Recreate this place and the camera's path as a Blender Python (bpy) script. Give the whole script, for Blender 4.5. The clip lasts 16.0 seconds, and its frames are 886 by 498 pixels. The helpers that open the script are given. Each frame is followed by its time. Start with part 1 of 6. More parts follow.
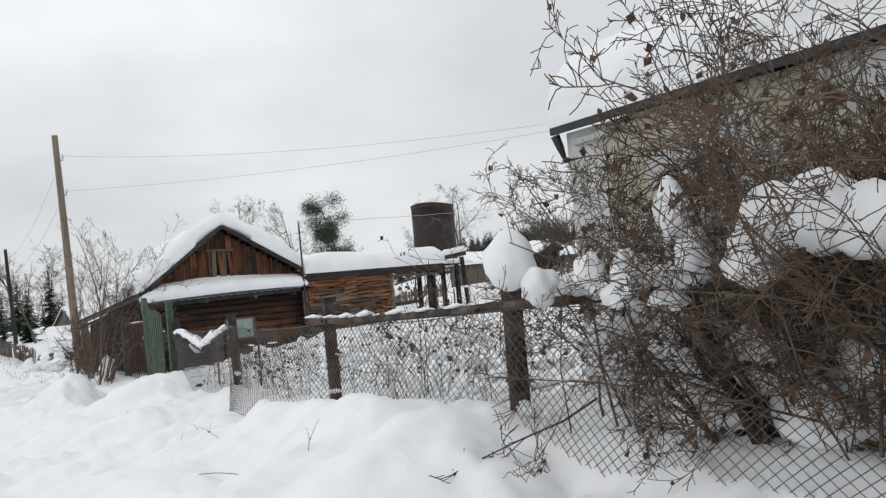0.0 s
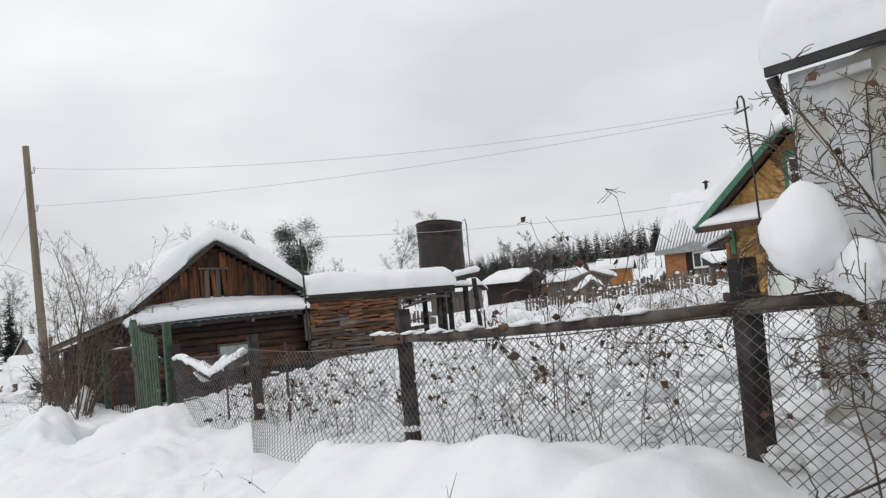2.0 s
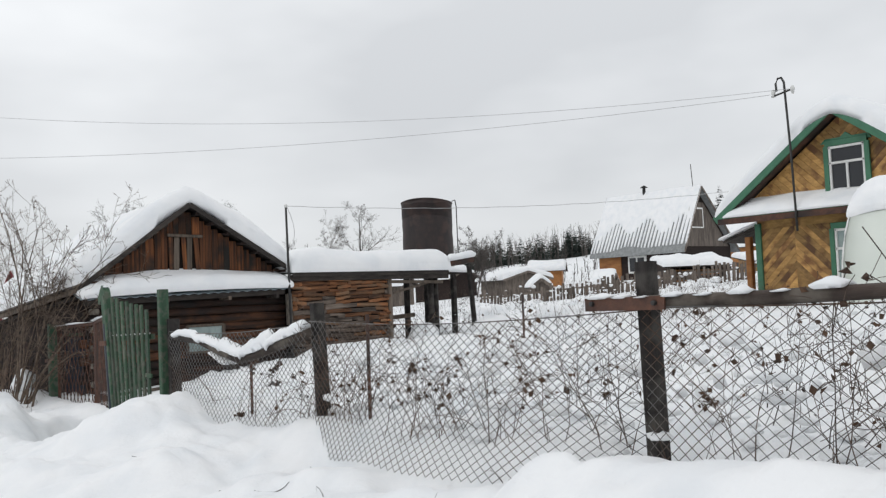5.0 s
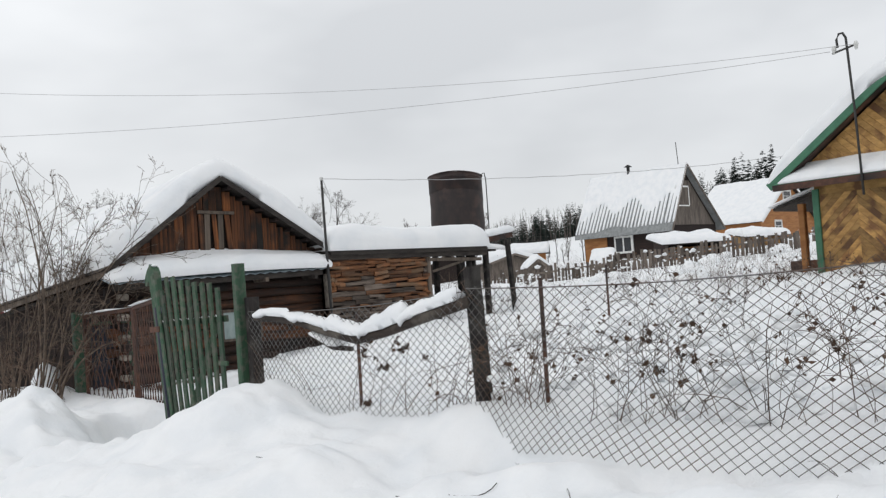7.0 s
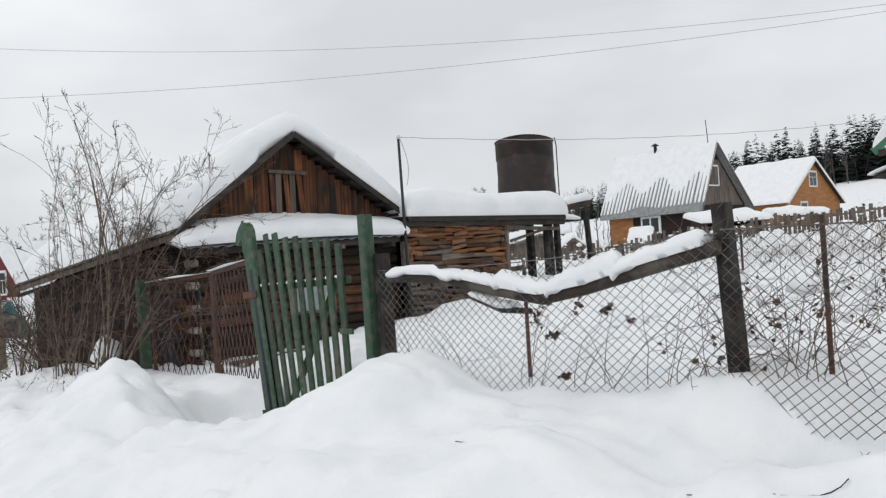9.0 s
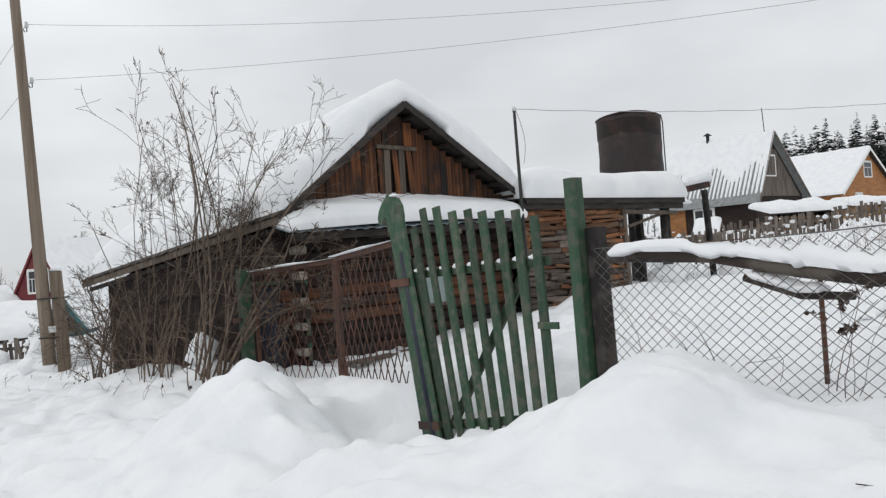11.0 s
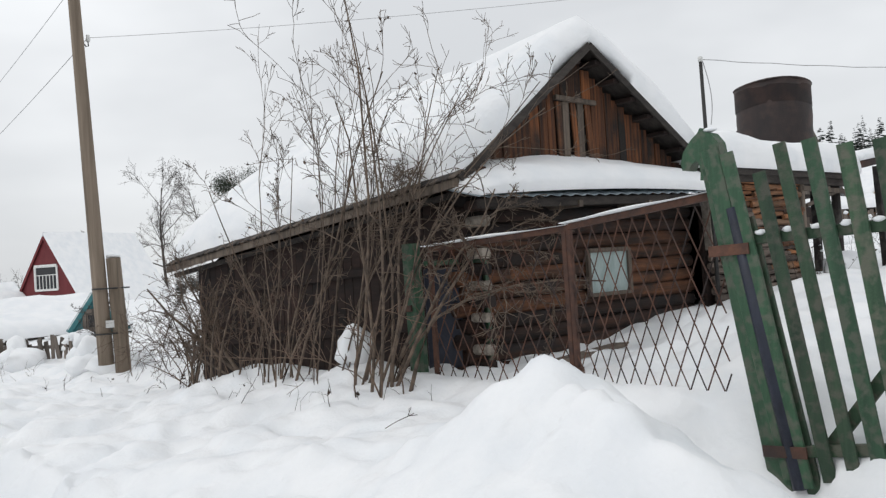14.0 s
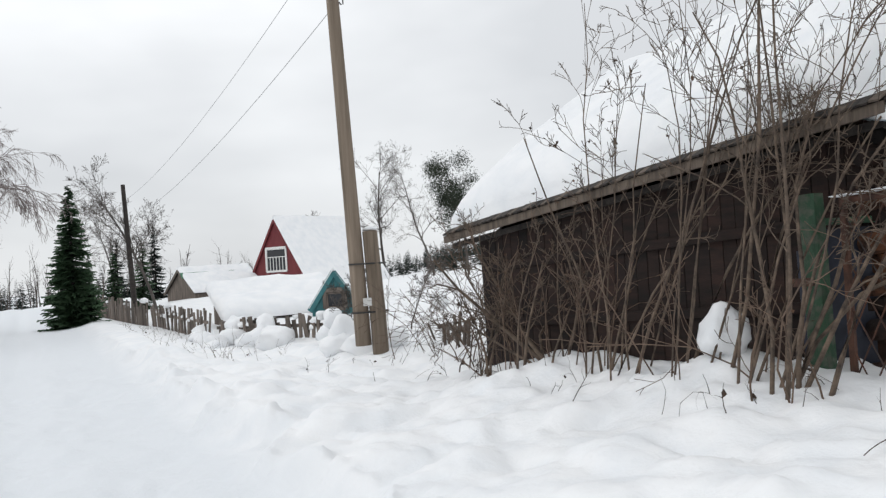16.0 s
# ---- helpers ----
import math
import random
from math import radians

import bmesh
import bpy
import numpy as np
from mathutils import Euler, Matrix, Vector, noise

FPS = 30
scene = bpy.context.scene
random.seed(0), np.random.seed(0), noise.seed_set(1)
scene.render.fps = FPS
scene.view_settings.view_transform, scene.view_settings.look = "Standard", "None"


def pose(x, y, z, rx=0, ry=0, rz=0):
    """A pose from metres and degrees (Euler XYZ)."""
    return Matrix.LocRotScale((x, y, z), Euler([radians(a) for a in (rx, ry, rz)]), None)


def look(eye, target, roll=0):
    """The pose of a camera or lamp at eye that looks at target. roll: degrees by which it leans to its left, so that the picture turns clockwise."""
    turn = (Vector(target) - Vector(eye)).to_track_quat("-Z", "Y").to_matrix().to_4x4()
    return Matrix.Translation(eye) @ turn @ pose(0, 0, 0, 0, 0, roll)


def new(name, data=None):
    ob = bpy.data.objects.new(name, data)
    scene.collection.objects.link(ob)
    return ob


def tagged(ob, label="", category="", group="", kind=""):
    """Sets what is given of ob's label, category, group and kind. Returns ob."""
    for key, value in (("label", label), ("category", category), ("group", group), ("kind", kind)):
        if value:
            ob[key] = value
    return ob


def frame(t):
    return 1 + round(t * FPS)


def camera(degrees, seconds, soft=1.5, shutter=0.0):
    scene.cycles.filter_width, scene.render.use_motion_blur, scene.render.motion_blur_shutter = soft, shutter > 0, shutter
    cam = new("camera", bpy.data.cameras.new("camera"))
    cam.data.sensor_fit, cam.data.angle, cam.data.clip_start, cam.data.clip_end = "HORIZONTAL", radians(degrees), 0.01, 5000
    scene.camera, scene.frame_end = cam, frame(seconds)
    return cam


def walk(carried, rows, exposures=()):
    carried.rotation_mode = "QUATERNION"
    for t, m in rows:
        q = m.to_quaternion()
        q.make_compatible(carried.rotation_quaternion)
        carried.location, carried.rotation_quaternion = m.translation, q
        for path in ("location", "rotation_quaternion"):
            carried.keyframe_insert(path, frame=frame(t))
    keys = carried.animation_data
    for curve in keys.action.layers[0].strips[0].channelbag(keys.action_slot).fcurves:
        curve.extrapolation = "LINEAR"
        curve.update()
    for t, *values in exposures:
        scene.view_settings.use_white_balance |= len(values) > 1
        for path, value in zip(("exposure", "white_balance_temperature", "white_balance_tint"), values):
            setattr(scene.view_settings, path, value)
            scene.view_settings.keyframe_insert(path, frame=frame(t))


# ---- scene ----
cam = camera(55.2, 16.0, soft=1.3)
METRES, EYE, TILT, LEAN, TURN = 17.0, 1.6, 1.5, 5.0, -29.8
ROWS = [
    (0.0, 0.0, 0.0, 0.0, 0.0, 0.0, -0.0),
    (0.5, -0.0148, 0.028, -0.0036, 0.13, 0.06, -0.13),
    (1.0, -0.0348, 0.0551, -0.007, -0.92, 0.69, 0.02),
    (1.5, -0.0512, 0.0839, -0.0112, -1.4, 1.19, 0.33),
    (2.0, -0.0677, 0.1099, -0.0156, -2.28, 2.08, -0.2),
    (2.5, -0.086, 0.1346, -0.0211, -5.99, 2.75, -1.69),
    (3.0, -0.1025, 0.1575, -0.0231, -8.1, 3.17, -3.51),
    (3.5, -0.12, 0.1824, -0.0261, -10.38, 3.63, -4.18),
    (4.0, -0.1378, 0.2066, -0.0311, -10.65, 3.47, -3.5),
    (4.5, -0.1573, 0.2321, -0.036, -8.95, 3.15, -3.17),
    (5.0, -0.1799, 0.2533, -0.04, -8.71, 2.25, -2.73),
    (7.5, -0.2802, 0.3668, -0.0618, -11.57, 1.21, -1.28),
    (8.0, -0.2963, 0.3917, -0.0674, -11.39, 0.36, -1.37),
    (10.5, -0.3813, 0.5088, -0.0835, -10.25, 0.83, -1.9),
    (11.0, -0.3955, 0.5405, -0.0868, -9.28, 0.25, -1.16),
    (11.5, -0.4144, 0.564, -0.0913, -8.99, -0.5, -0.86),
    (12.0, -0.4302, 0.5918, -0.0963, -9.21, -0.26, -1.09),
    (12.5, -0.4474, 0.6139, -0.0993, -9.95, 0.43, -1.61),
    (13.0, -0.4686, 0.636, -0.1008, -11.9, 0.47, -1.28),
    (13.5, -0.4855, 0.664, -0.1042, -11.83, 0.6, -1.72),
    (14.0, -0.5047, 0.6886, -0.1078, -9.95, 0.46, -1.51),
    (14.5, -0.5219, 0.7165, -0.1118, -6.87, 0.38, -0.52),
    (15.0, -0.536, 0.7463, -0.1141, -3.29, 0.22, -1.48),
    (15.5, -0.5566, 0.7716, -0.1179, -0.64, -0.83, -1.41),
    (16.0, -0.5718, 0.8031, -0.1227, 3.37, -0.86, -1.33),
]
walk(cam, [(t, pose(0, 0, EYE, TILT, LEAN, TURN) @ pose(METRES * x, METRES * y, METRES * z, 90 + pitch, roll, yaw)) for t, x, y, z, yaw, pitch, roll in ROWS], [(0.0, 0.0), (9.5, 0.0), (12.2, -0.05), (13.4, 0.0), (15.0, 0.10), (16.0, 0.10)])

# ---- sky and light ----
SUN_UP, SUN_AZ = 46.0, 290.6
world = bpy.data.worlds.new("overcast_sky")
scene.world = world
world.use_nodes = True
wn, wl = world.node_tree.nodes, world.node_tree.links
wn.clear()
w_out = wn.new("ShaderNodeOutputWorld")
w_bg = wn.new("ShaderNodeBackground")
w_sky = wn.new("ShaderNodeTexSky")
w_sky.sky_type = "NISHITA"
w_sky.sun_disc = False
w_sky.sun_elevation, w_sky.sun_rotation = radians(SUN_UP), radians(SUN_AZ)
w_geo = wn.new("ShaderNodeTexCoord")
w_map = wn.new("ShaderNodeMapping")
w_map.inputs["Scale"].default_value = (1.5, 1.5, 3.6)
w_noise = wn.new("ShaderNodeTexNoise")
w_noise.inputs["Scale"].default_value, w_noise.inputs["Detail"].default_value = 1.6, 4.0
w_noise.inputs["Roughness"].default_value = 0.45
w_ramp = wn.new("ShaderNodeValToRGB")
w_ramp.color_ramp.elements[0].position, w_ramp.color_ramp.elements[1].position = 0.34, 0.66
w_ramp.color_ramp.elements[0].color = (7.0, 7.2, 7.45, 1)
w_ramp.color_ramp.elements[1].color = (9.5, 9.7, 9.9, 1)
w_mix = wn.new("ShaderNodeMix")
w_mix.data_type = "RGBA"
w_mix.inputs["Factor"].default_value = 0.95
w_bg.inputs["Strength"].default_value = 0.098
wl.new(w_geo.outputs["Generated"], w_map.inputs["Vector"])
wl.new(w_map.outputs["Vector"], w_noise.inputs["Vector"])
wl.new(w_noise.outputs["Fac"], w_ramp.inputs["Fac"])
wl.new(w_sky.outputs["Color"], w_mix.inputs["A"])
w_sep = wn.new("ShaderNodeSeparateXYZ")
w_rise = wn.new("ShaderNodeMapRange")
w_rise.inputs["From Min"].default_value, w_rise.inputs["From Max"].default_value = 0.0, 0.45
w_rise.inputs["To Min"].default_value, w_rise.inputs["To Max"].default_value = 0.90, 1.10
w_tone = wn.new("ShaderNodeVectorMath")
w_tone.operation = "SCALE"
wl.new(w_geo.outputs["Generated"], w_sep.inputs["Vector"])
wl.new(w_sep.outputs["Z"], w_rise.inputs["Value"])
wl.new(w_ramp.outputs["Color"], w_tone.inputs[0])
wl.new(w_rise.outputs["Result"], w_tone.inputs["Scale"])
wl.new(w_tone.outputs["Vector"], w_mix.inputs["B"])
wl.new(w_mix.outputs["Result"], w_bg.inputs["Color"])
wl.new(w_bg.outputs["Background"], w_out.inputs["Surface"])
sun = new("sun", bpy.data.lights.new("sun", "SUN"))
sun.data.energy, sun.data.angle, sun.data.color = 0.32, radians(24), (1.0, 0.97, 0.93)
sun.matrix_world = look((0, 0, 40), (16, -6, 22.3))

# ---- materials ----


def nodes_of(name):
    m = bpy.data.materials.new(name)
    m.use_nodes = True
    t = m.node_tree
    return m, t.nodes, t.links, t.nodes["Principled BSDF"]


def textured(name, c1, c2, scale=(6, 6, 6), rough=0.8, bump=0.3, fine=60.0, c3=None, metal=0.0, detail=6.0, vary=0.25, patch=1.2, bump_scale=0.01):
    """Two colours streaked by a stretched noise, large stains of a third, brightness varied from piece to piece, fine relief."""
    m, n, l, b = nodes_of(name)
    tc, info = n.new("ShaderNodeTexCoord"), n.new("ShaderNodeObjectInfo")
    add = n.new("ShaderNodeVectorMath")
    add.operation = "MULTIPLY_ADD"
    comb = n.new("ShaderNodeCombineXYZ")
    for k in range(3):
        l.new(info.outputs["Random"], comb.inputs[k])
    add.inputs[1].default_value = (37.0, 23.0, 51.0)
    l.new(comb.outputs[0], add.inputs[0])
    l.new(tc.outputs["Object"], add.inputs[2])
    mp = n.new("ShaderNodeMapping")
    mp.inputs["Scale"].default_value = scale
    l.new(add.outputs[0], mp.inputs["Vector"])
    a = n.new("ShaderNodeTexNoise")
    a.inputs["Scale"].default_value, a.inputs["Detail"].default_value, a.inputs["Roughness"].default_value = 1.0, detail, 0.65
    l.new(mp.outputs[0], a.inputs["Vector"])
    ramp = n.new("ShaderNodeValToRGB")
    ramp.color_ramp.elements[0].position, ramp.color_ramp.elements[1].position = 0.33, 0.67
    ramp.color_ramp.elements[0].color, ramp.color_ramp.elements[1].color = (*c1, 1), (*c2, 1)
    l.new(a.outputs["Fac"], ramp.inputs["Fac"])
    colour = ramp.outputs["Color"]
    if c3:
        s = n.new("ShaderNodeTexNoise")
        s.inputs["Scale"].default_value, s.inputs["Detail"].default_value = patch, 5.0
        l.new(add.outputs[0], s.inputs["Vector"])
        sr = n.new("ShaderNodeValToRGB")
        sr.color_ramp.elements[0].position, sr.color_ramp.elements[1].position = 0.47, 0.62
        l.new(s.outputs["Fac"], sr.inputs["Fac"])
        mix = n.new("ShaderNodeMix")
        mix.data_type = "RGBA"
        mix.inputs["B"].default_value = (*c3, 1)
        l.new(sr.outputs["Color"], mix.inputs["Factor"])
        l.new(colour, mix.inputs["A"])
        colour = mix.outputs["Result"]
    hsv = n.new("ShaderNodeHueSaturation")
    mr = n.new("ShaderNodeMapRange")
    mr.inputs["To Min"].default_value, mr.inputs["To Max"].default_value = 1 - vary, 1 + vary
    l.new(info.outputs["Random"], mr.inputs["Value"])
    l.new(mr.outputs[0], hsv.inputs["Value"])
    l.new(colour, hsv.inputs["Color"])
    l.new(hsv.outputs[0], b.inputs["Base Color"])
    b.inputs["Roughness"].default_value, b.inputs["Metallic"].default_value = rough, metal
    f = n.new("ShaderNodeTexNoise")
    f.inputs["Scale"].default_value, f.inputs["Detail"].default_value = fine, 4.0
    l.new(mp.outputs[0] if fine < 20 else add.outputs[0], f.inputs["Vector"])
    bp = n.new("ShaderNodeBump")
    bp.inputs["Strength"].default_value, bp.inputs["Distance"].default_value = bump, bump_scale
    l.new(f.outputs["Fac"], bp.inputs["Height"])
    l.new(bp.outputs[0], b.inputs["Normal"])
    return m


def snow_material():
    m, n, l, b = nodes_of("snow")
    tc = n.new("ShaderNodeTexCoord")
    ge = n.new("ShaderNodeNewGeometry")
    a, c = n.new("ShaderNodeTexNoise"), n.new("ShaderNodeTexNoise")
    a.inputs["Scale"].default_value, a.inputs["Detail"].default_value = 2.2, 6.0
    c.inputs["Scale"].default_value, c.inputs["Detail"].default_value = 30.0, 5.0
    l.new(ge.outputs["Position"], a.inputs["Vector"])
    l.new(ge.outputs["Position"], c.inputs["Vector"])
    xyz, track, packed = n.new("ShaderNodeSeparateXYZ"), n.new("ShaderNodeMapRange"), n.new("ShaderNodeMix")
    track.inputs["From Min"].default_value, track.inputs["From Max"].default_value = -0.25, 0.35
    packed.data_type = "RGBA"
    packed.inputs["A"].default_value = (0.74, 0.765, 0.79, 1)
    r = n.new("ShaderNodeValToRGB")
    r.color_ramp.elements[0].color, r.color_ramp.elements[1].color = (0.80, 0.82, 0.84, 1), (0.88, 0.885, 0.89, 1)
    r.color_ramp.elements[0].position, r.color_ramp.elements[1].position = 0.3, 0.6
    l.new(a.outputs["Fac"], r.inputs["Fac"])
    l.new(ge.outputs["Position"], xyz.inputs[0])
    l.new(xyz.outputs["X"], track.inputs["Value"])
    l.new(track.outputs[0], packed.inputs["Factor"])
    l.new(r.outputs[0], packed.inputs["B"])
    l.new(packed.outputs["Result"], b.inputs["Base Color"])
    b.inputs["Roughness"].default_value = 0.65
    b.inputs["Specular IOR Level"].default_value = 0.25
    b1, b2 = n.new("ShaderNodeBump"), n.new("ShaderNodeBump")
    b1.inputs["Strength"].default_value, b1.inputs["Distance"].default_value = 0.5, 0.10
    b2.inputs["Strength"].default_value, b2.inputs["Distance"].default_value = 0.35, 0.01
    l.new(a.outputs["Fac"], b1.inputs["Height"])
    l.new(c.outputs["Fac"], b2.inputs["Height"])
    l.new(b1.outputs[0], b2.inputs["Normal"])
    l.new(b2.outputs[0], b.inputs["Normal"])
    return m


def film_material():
    m, n, l, b = nodes_of("greenhouse_film")
    b.inputs["Base Color"].default_value = (0.66, 0.70, 0.64, 1)
    b.inputs["Roughness"].default_value = 0.35
    a = n.new("ShaderNodeTexNoise")
    a.inputs["Scale"].default_value, a.inputs["Detail"].default_value = 2.5, 5.0
    bp = n.new("ShaderNodeBump")
    bp.inputs["Strength"].default_value, bp.inputs["Distance"].default_value = 0.5, 0.05
    l.new(a.outputs["Fac"], bp.inputs["Height"])
    l.new(bp.outputs[0], b.inputs["Normal"])
    return m


def pane_material(name, col):
    m, n, l, b = nodes_of(name)
    b.inputs["Base Color"].default_value = (*col, 1)
    b.inputs["Roughness"].default_value = 0.08
    return m


SNOW = snow_material()
BOARD_DARK = textured("weathered_gable_board", (0.004, 0.003, 0.0025), (0.23, 0.078, 0.023), (26, 26, 0.6), 0.85, 0.6, 14, (0.012, 0.009, 0.007), vary=0.55)
BOARD_GREY = textured("grey_weathered_board", (0.06, 0.047, 0.037), (0.15, 0.118, 0.093), (14, 14, 1.0), 0.9, 0.5, 12, vary=0.3)
RAFTER = textured("dark_roof_timber", (0.014, 0.011, 0.010), (0.052, 0.043, 0.037), (3, 12, 12), 0.9, 0.5, 14, vary=0.3)
# old dark timber, deepened further to carry the shade under the canopy
LOG_DARK = textured("old_dark_shaded_log", (0.004, 0.003, 0.0025), (0.062, 0.024, 0.012), (0.9, 9, 9), 0.85, 0.8, 9, (0.016, 0.011, 0.010), vary=0.5, patch=2.0)
LOG_BROWN = textured("worn_brown_log", (0.010, 0.006, 0.005), (0.17, 0.066, 0.027), (1.1, 13, 13), 0.85, 0.8, 9, (0.022, 0.014, 0.011), vary=0.5, patch=2.4)
LOG_END = textured("sawn_log_end", (0.09, 0.075, 0.06), (0.30, 0.265, 0.225), (9, 9, 9), 0.9, 0.5, 50, vary=0.5)
PLANK_ANNEX = textured("split_slab_wood", (0.035, 0.016, 0.009), (0.30, 0.125, 0.05), (1.6, 16, 16), 0.85, 0.7, 10, (0.14, 0.085, 0.05), vary=0.55, patch=1.6)
SLAB_GREY = textured("grey_split_slab", (0.03, 0.022, 0.018), (0.19, 0.15, 0.122), (1.6, 16, 16), 0.9, 0.6, 10, vary=0.4)
# brown board, colour lowered to near black to hold the shade about the house
BOARD_LEAN = textured("shade_darkened_brown_board", (0.008, 0.005, 0.004), (0.03, 0.014, 0.010), (14, 1.0, 14), 0.9, 0.4, 12, vary=0.4)
GREEN = textured("flaking_green_paint", (0.016, 0.050, 0.025), (0.034, 0.088, 0.045), (16, 16, 1.0), 0.65, 0.6, 40, (0.07, 0.085, 0.06), vary=0.25, patch=13.0)
GREEN_WORN = textured("worn_green_paint", (0.017, 0.045, 0.024), (0.042, 0.084, 0.044), (18, 18, 0.9), 0.72, 0.6, 40, (0.085, 0.09, 0.066), vary=0.3, patch=12.0)
GREEN_TRIM = textured("green_trim_paint", (0.035, 0.13, 0.075), (0.06, 0.19, 0.11), (4, 4, 4), 0.55, 0.3, 40, vary=0.15)
POST_DARK = textured("charred_dark_post", (0.006, 0.005, 0.005), (0.026, 0.021, 0.019), (10, 10, 1.2), 0.9, 0.6, 14, (0.05, 0.045, 0.04), vary=0.3, patch=6)
RAIL_WOOD = textured("wet_dark_rail", (0.016, 0.011, 0.009), (0.06, 0.042, 0.033), (10, 1.2, 10), 0.85, 0.6, 14, (0.10, 0.085, 0.07), vary=0.2, patch=4)
POLE_WOOD = textured("utility_pole_wood", (0.11, 0.085, 0.062), (0.24, 0.19, 0.145), (9, 9, 0.35), 0.9, 0.5, 9, vary=0.15)
RUST = textured("rusty_steel", (0.045, 0.022, 0.016), (0.13, 0.055, 0.032), (9, 9, 9), 0.75, 0.4, 60, (0.03, 0.02, 0.018), vary=0.2)
TANK_RUST = textured("dark_rusted_tank", (0.012, 0.009, 0.009), (0.034, 0.021, 0.019), (3, 3, 1.2), 0.65, 0.3, 40, (0.05, 0.028, 0.023), vary=0.1, patch=3)
WIRE = textured("grey_wire", (0.10, 0.10, 0.10), (0.22, 0.21, 0.20), (20, 20, 20), 0.55, 0.2, 80, (0.10, 0.06, 0.04), metal=0.6, vary=0.1)
CABLE = textured("aluminium_wire", (0.34, 0.34, 0.34), (0.48, 0.48, 0.48), (9, 9, 9), 0.6, 0.1, 60, vary=0.1)
BLACK_METAL = textured("dark_painted_steel", (0.014, 0.014, 0.014), (0.035, 0.033, 0.031), (12, 12, 12), 0.6, 0.3, 60, vary=0.2)
PORCELAIN = pane_material("insulator_porcelain", (0.62, 0.62, 0.60))
HOSE = textured("dark_blue_tarpaulin", (0.008, 0.011, 0.022), (0.02, 0.025, 0.045), (6, 6, 6), 0.5, 0.4, 30, vary=0.1)
TWIG = textured("bare_brown_twig", (0.045, 0.034, 0.027), (0.185, 0.135, 0.098), (9, 9, 9), 0.9, 0.3, 60, vary=0.15)
TWIG_STRAW = textured("straw_brown_twig", (0.055, 0.038, 0.027), (0.20, 0.138, 0.094), (6, 6, 6), 0.9, 0.3, 60, vary=0.2)
TWIG_RED = textured("reddish_brown_twig", (0.055, 0.038, 0.028), (0.18, 0.122, 0.088), (6, 6, 6), 0.9, 0.3, 60, vary=0.2)
TWIG_DARK = textured("dark_dry_stem", (0.025, 0.017, 0.014), (0.085, 0.06, 0.047), (6, 6, 6), 0.9, 0.3, 60, vary=0.2)
LEAF_DRY = textured("dry_brown_leaf", (0.022, 0.015, 0.012), (0.12, 0.062, 0.032), (4, 4, 4), 0.8, 0.2, 60, vary=0.3)
LEAF_RUST = textured("rust_brown_leaf", (0.07, 0.03, 0.016), (0.26, 0.105, 0.035), (4, 4, 4), 0.8, 0.2, 60, vary=0.3)
BARK_FAR = textured("grey_bark", (0.055, 0.047, 0.042), (0.135, 0.118, 0.106), (2, 2, 2), 0.95, 0.2, 20, vary=0.2)
BIRCH = textured("birch_bark", (0.20, 0.17, 0.16), (0.60, 0.57, 0.54), (6, 6, 18), 0.8, 0.3, 30, vary=0.1)
BIRCH_TWIG = textured("birch_twigs", (0.16, 0.13, 0.12), (0.34, 0.29, 0.275), (6, 6, 18), 0.85, 0.3, 30, vary=0.1)
NEEDLE = textured("spruce_needles", (0.02, 0.052, 0.024), (0.065, 0.125, 0.055), (7, 7, 7), 0.8, 0.3, 60, vary=0.1)
PINE_NEEDLE = textured("grey_green_pine_needles", (0.018, 0.028, 0.018), (0.055, 0.07, 0.045), (3, 3, 3), 0.9, 0.2, 20, vary=0.1)
NEEDLE_FAR = textured("far_spruce_needles", (0.012, 0.022, 0.018), (0.026, 0.04, 0.03), (0.6, 0.6, 0.6), 0.9, 0.2, 10, vary=0.1)
YELLOW = textured("varnished_yellow_board", (0.27, 0.14, 0.038), (0.50, 0.29, 0.095), (3, 10, 10), 0.6, 0.35, 14, (0.15, 0.066, 0.022), vary=0.35, patch=3.0)
WHITE_PAINT = textured("white_window_paint", (0.62, 0.62, 0.60), (0.8, 0.8, 0.78), (5, 5, 5), 0.5, 0.2, 40, vary=0.1)
WALL_GREY = textured("grey_limewash", (0.42, 0.43, 0.43), (0.56, 0.57, 0.57), (2.5, 2.5, 1.0), 0.85, 0.4, 30, (0.36, 0.33, 0.25), vary=0.05, patch=1.4)
SLATE = textured("corrugated_asbestos", (0.17, 0.18, 0.18), (0.30, 0.31, 0.31), (0.8, 4, 4), 0.85, 0.3, 20, vary=0.1)
TIN = textured("blue_grey_tin", (0.20, 0.25, 0.28), (0.34, 0.39, 0.42), (3, 9, 9), 0.5, 0.3, 30, vary=0.1)
RED_WALL = textured("dark_red_boards", (0.12, 0.014, 0.018), (0.20, 0.03, 0.035), (2, 2, 0.6), 0.7, 0.2, 20, vary=0.15)
TEAL = textured("turquoise_boards", (0.025, 0.12, 0.135), (0.05, 0.19, 0.20), (5, 5, 1), 0.7, 0.3, 20, vary=0.2)
ORANGE = textured("orange_log_wall", (0.26, 0.10, 0.03), (0.42, 0.19, 0.06), (1, 1, 5), 0.75, 0.3, 10, vary=0.2)
GREY_WOOD = textured("grey_fence_wood", (0.07, 0.056, 0.046), (0.19, 0.158, 0.134), (6, 6, 1), 0.9, 0.4, 20, vary=0.35)
GLASS_DARK = pane_material("dark_window_glass", (0.02, 0.022, 0.026))
CURTAIN = textured("pale_curtain_behind_glass", (0.22, 0.29, 0.28), (0.36, 0.43, 0.42), (6, 6, 2), 0.25, 0.1, 20, vary=0.05)
FILM = film_material()

# ---- mesh tools ----
RNG = np.random.default_rng(7)


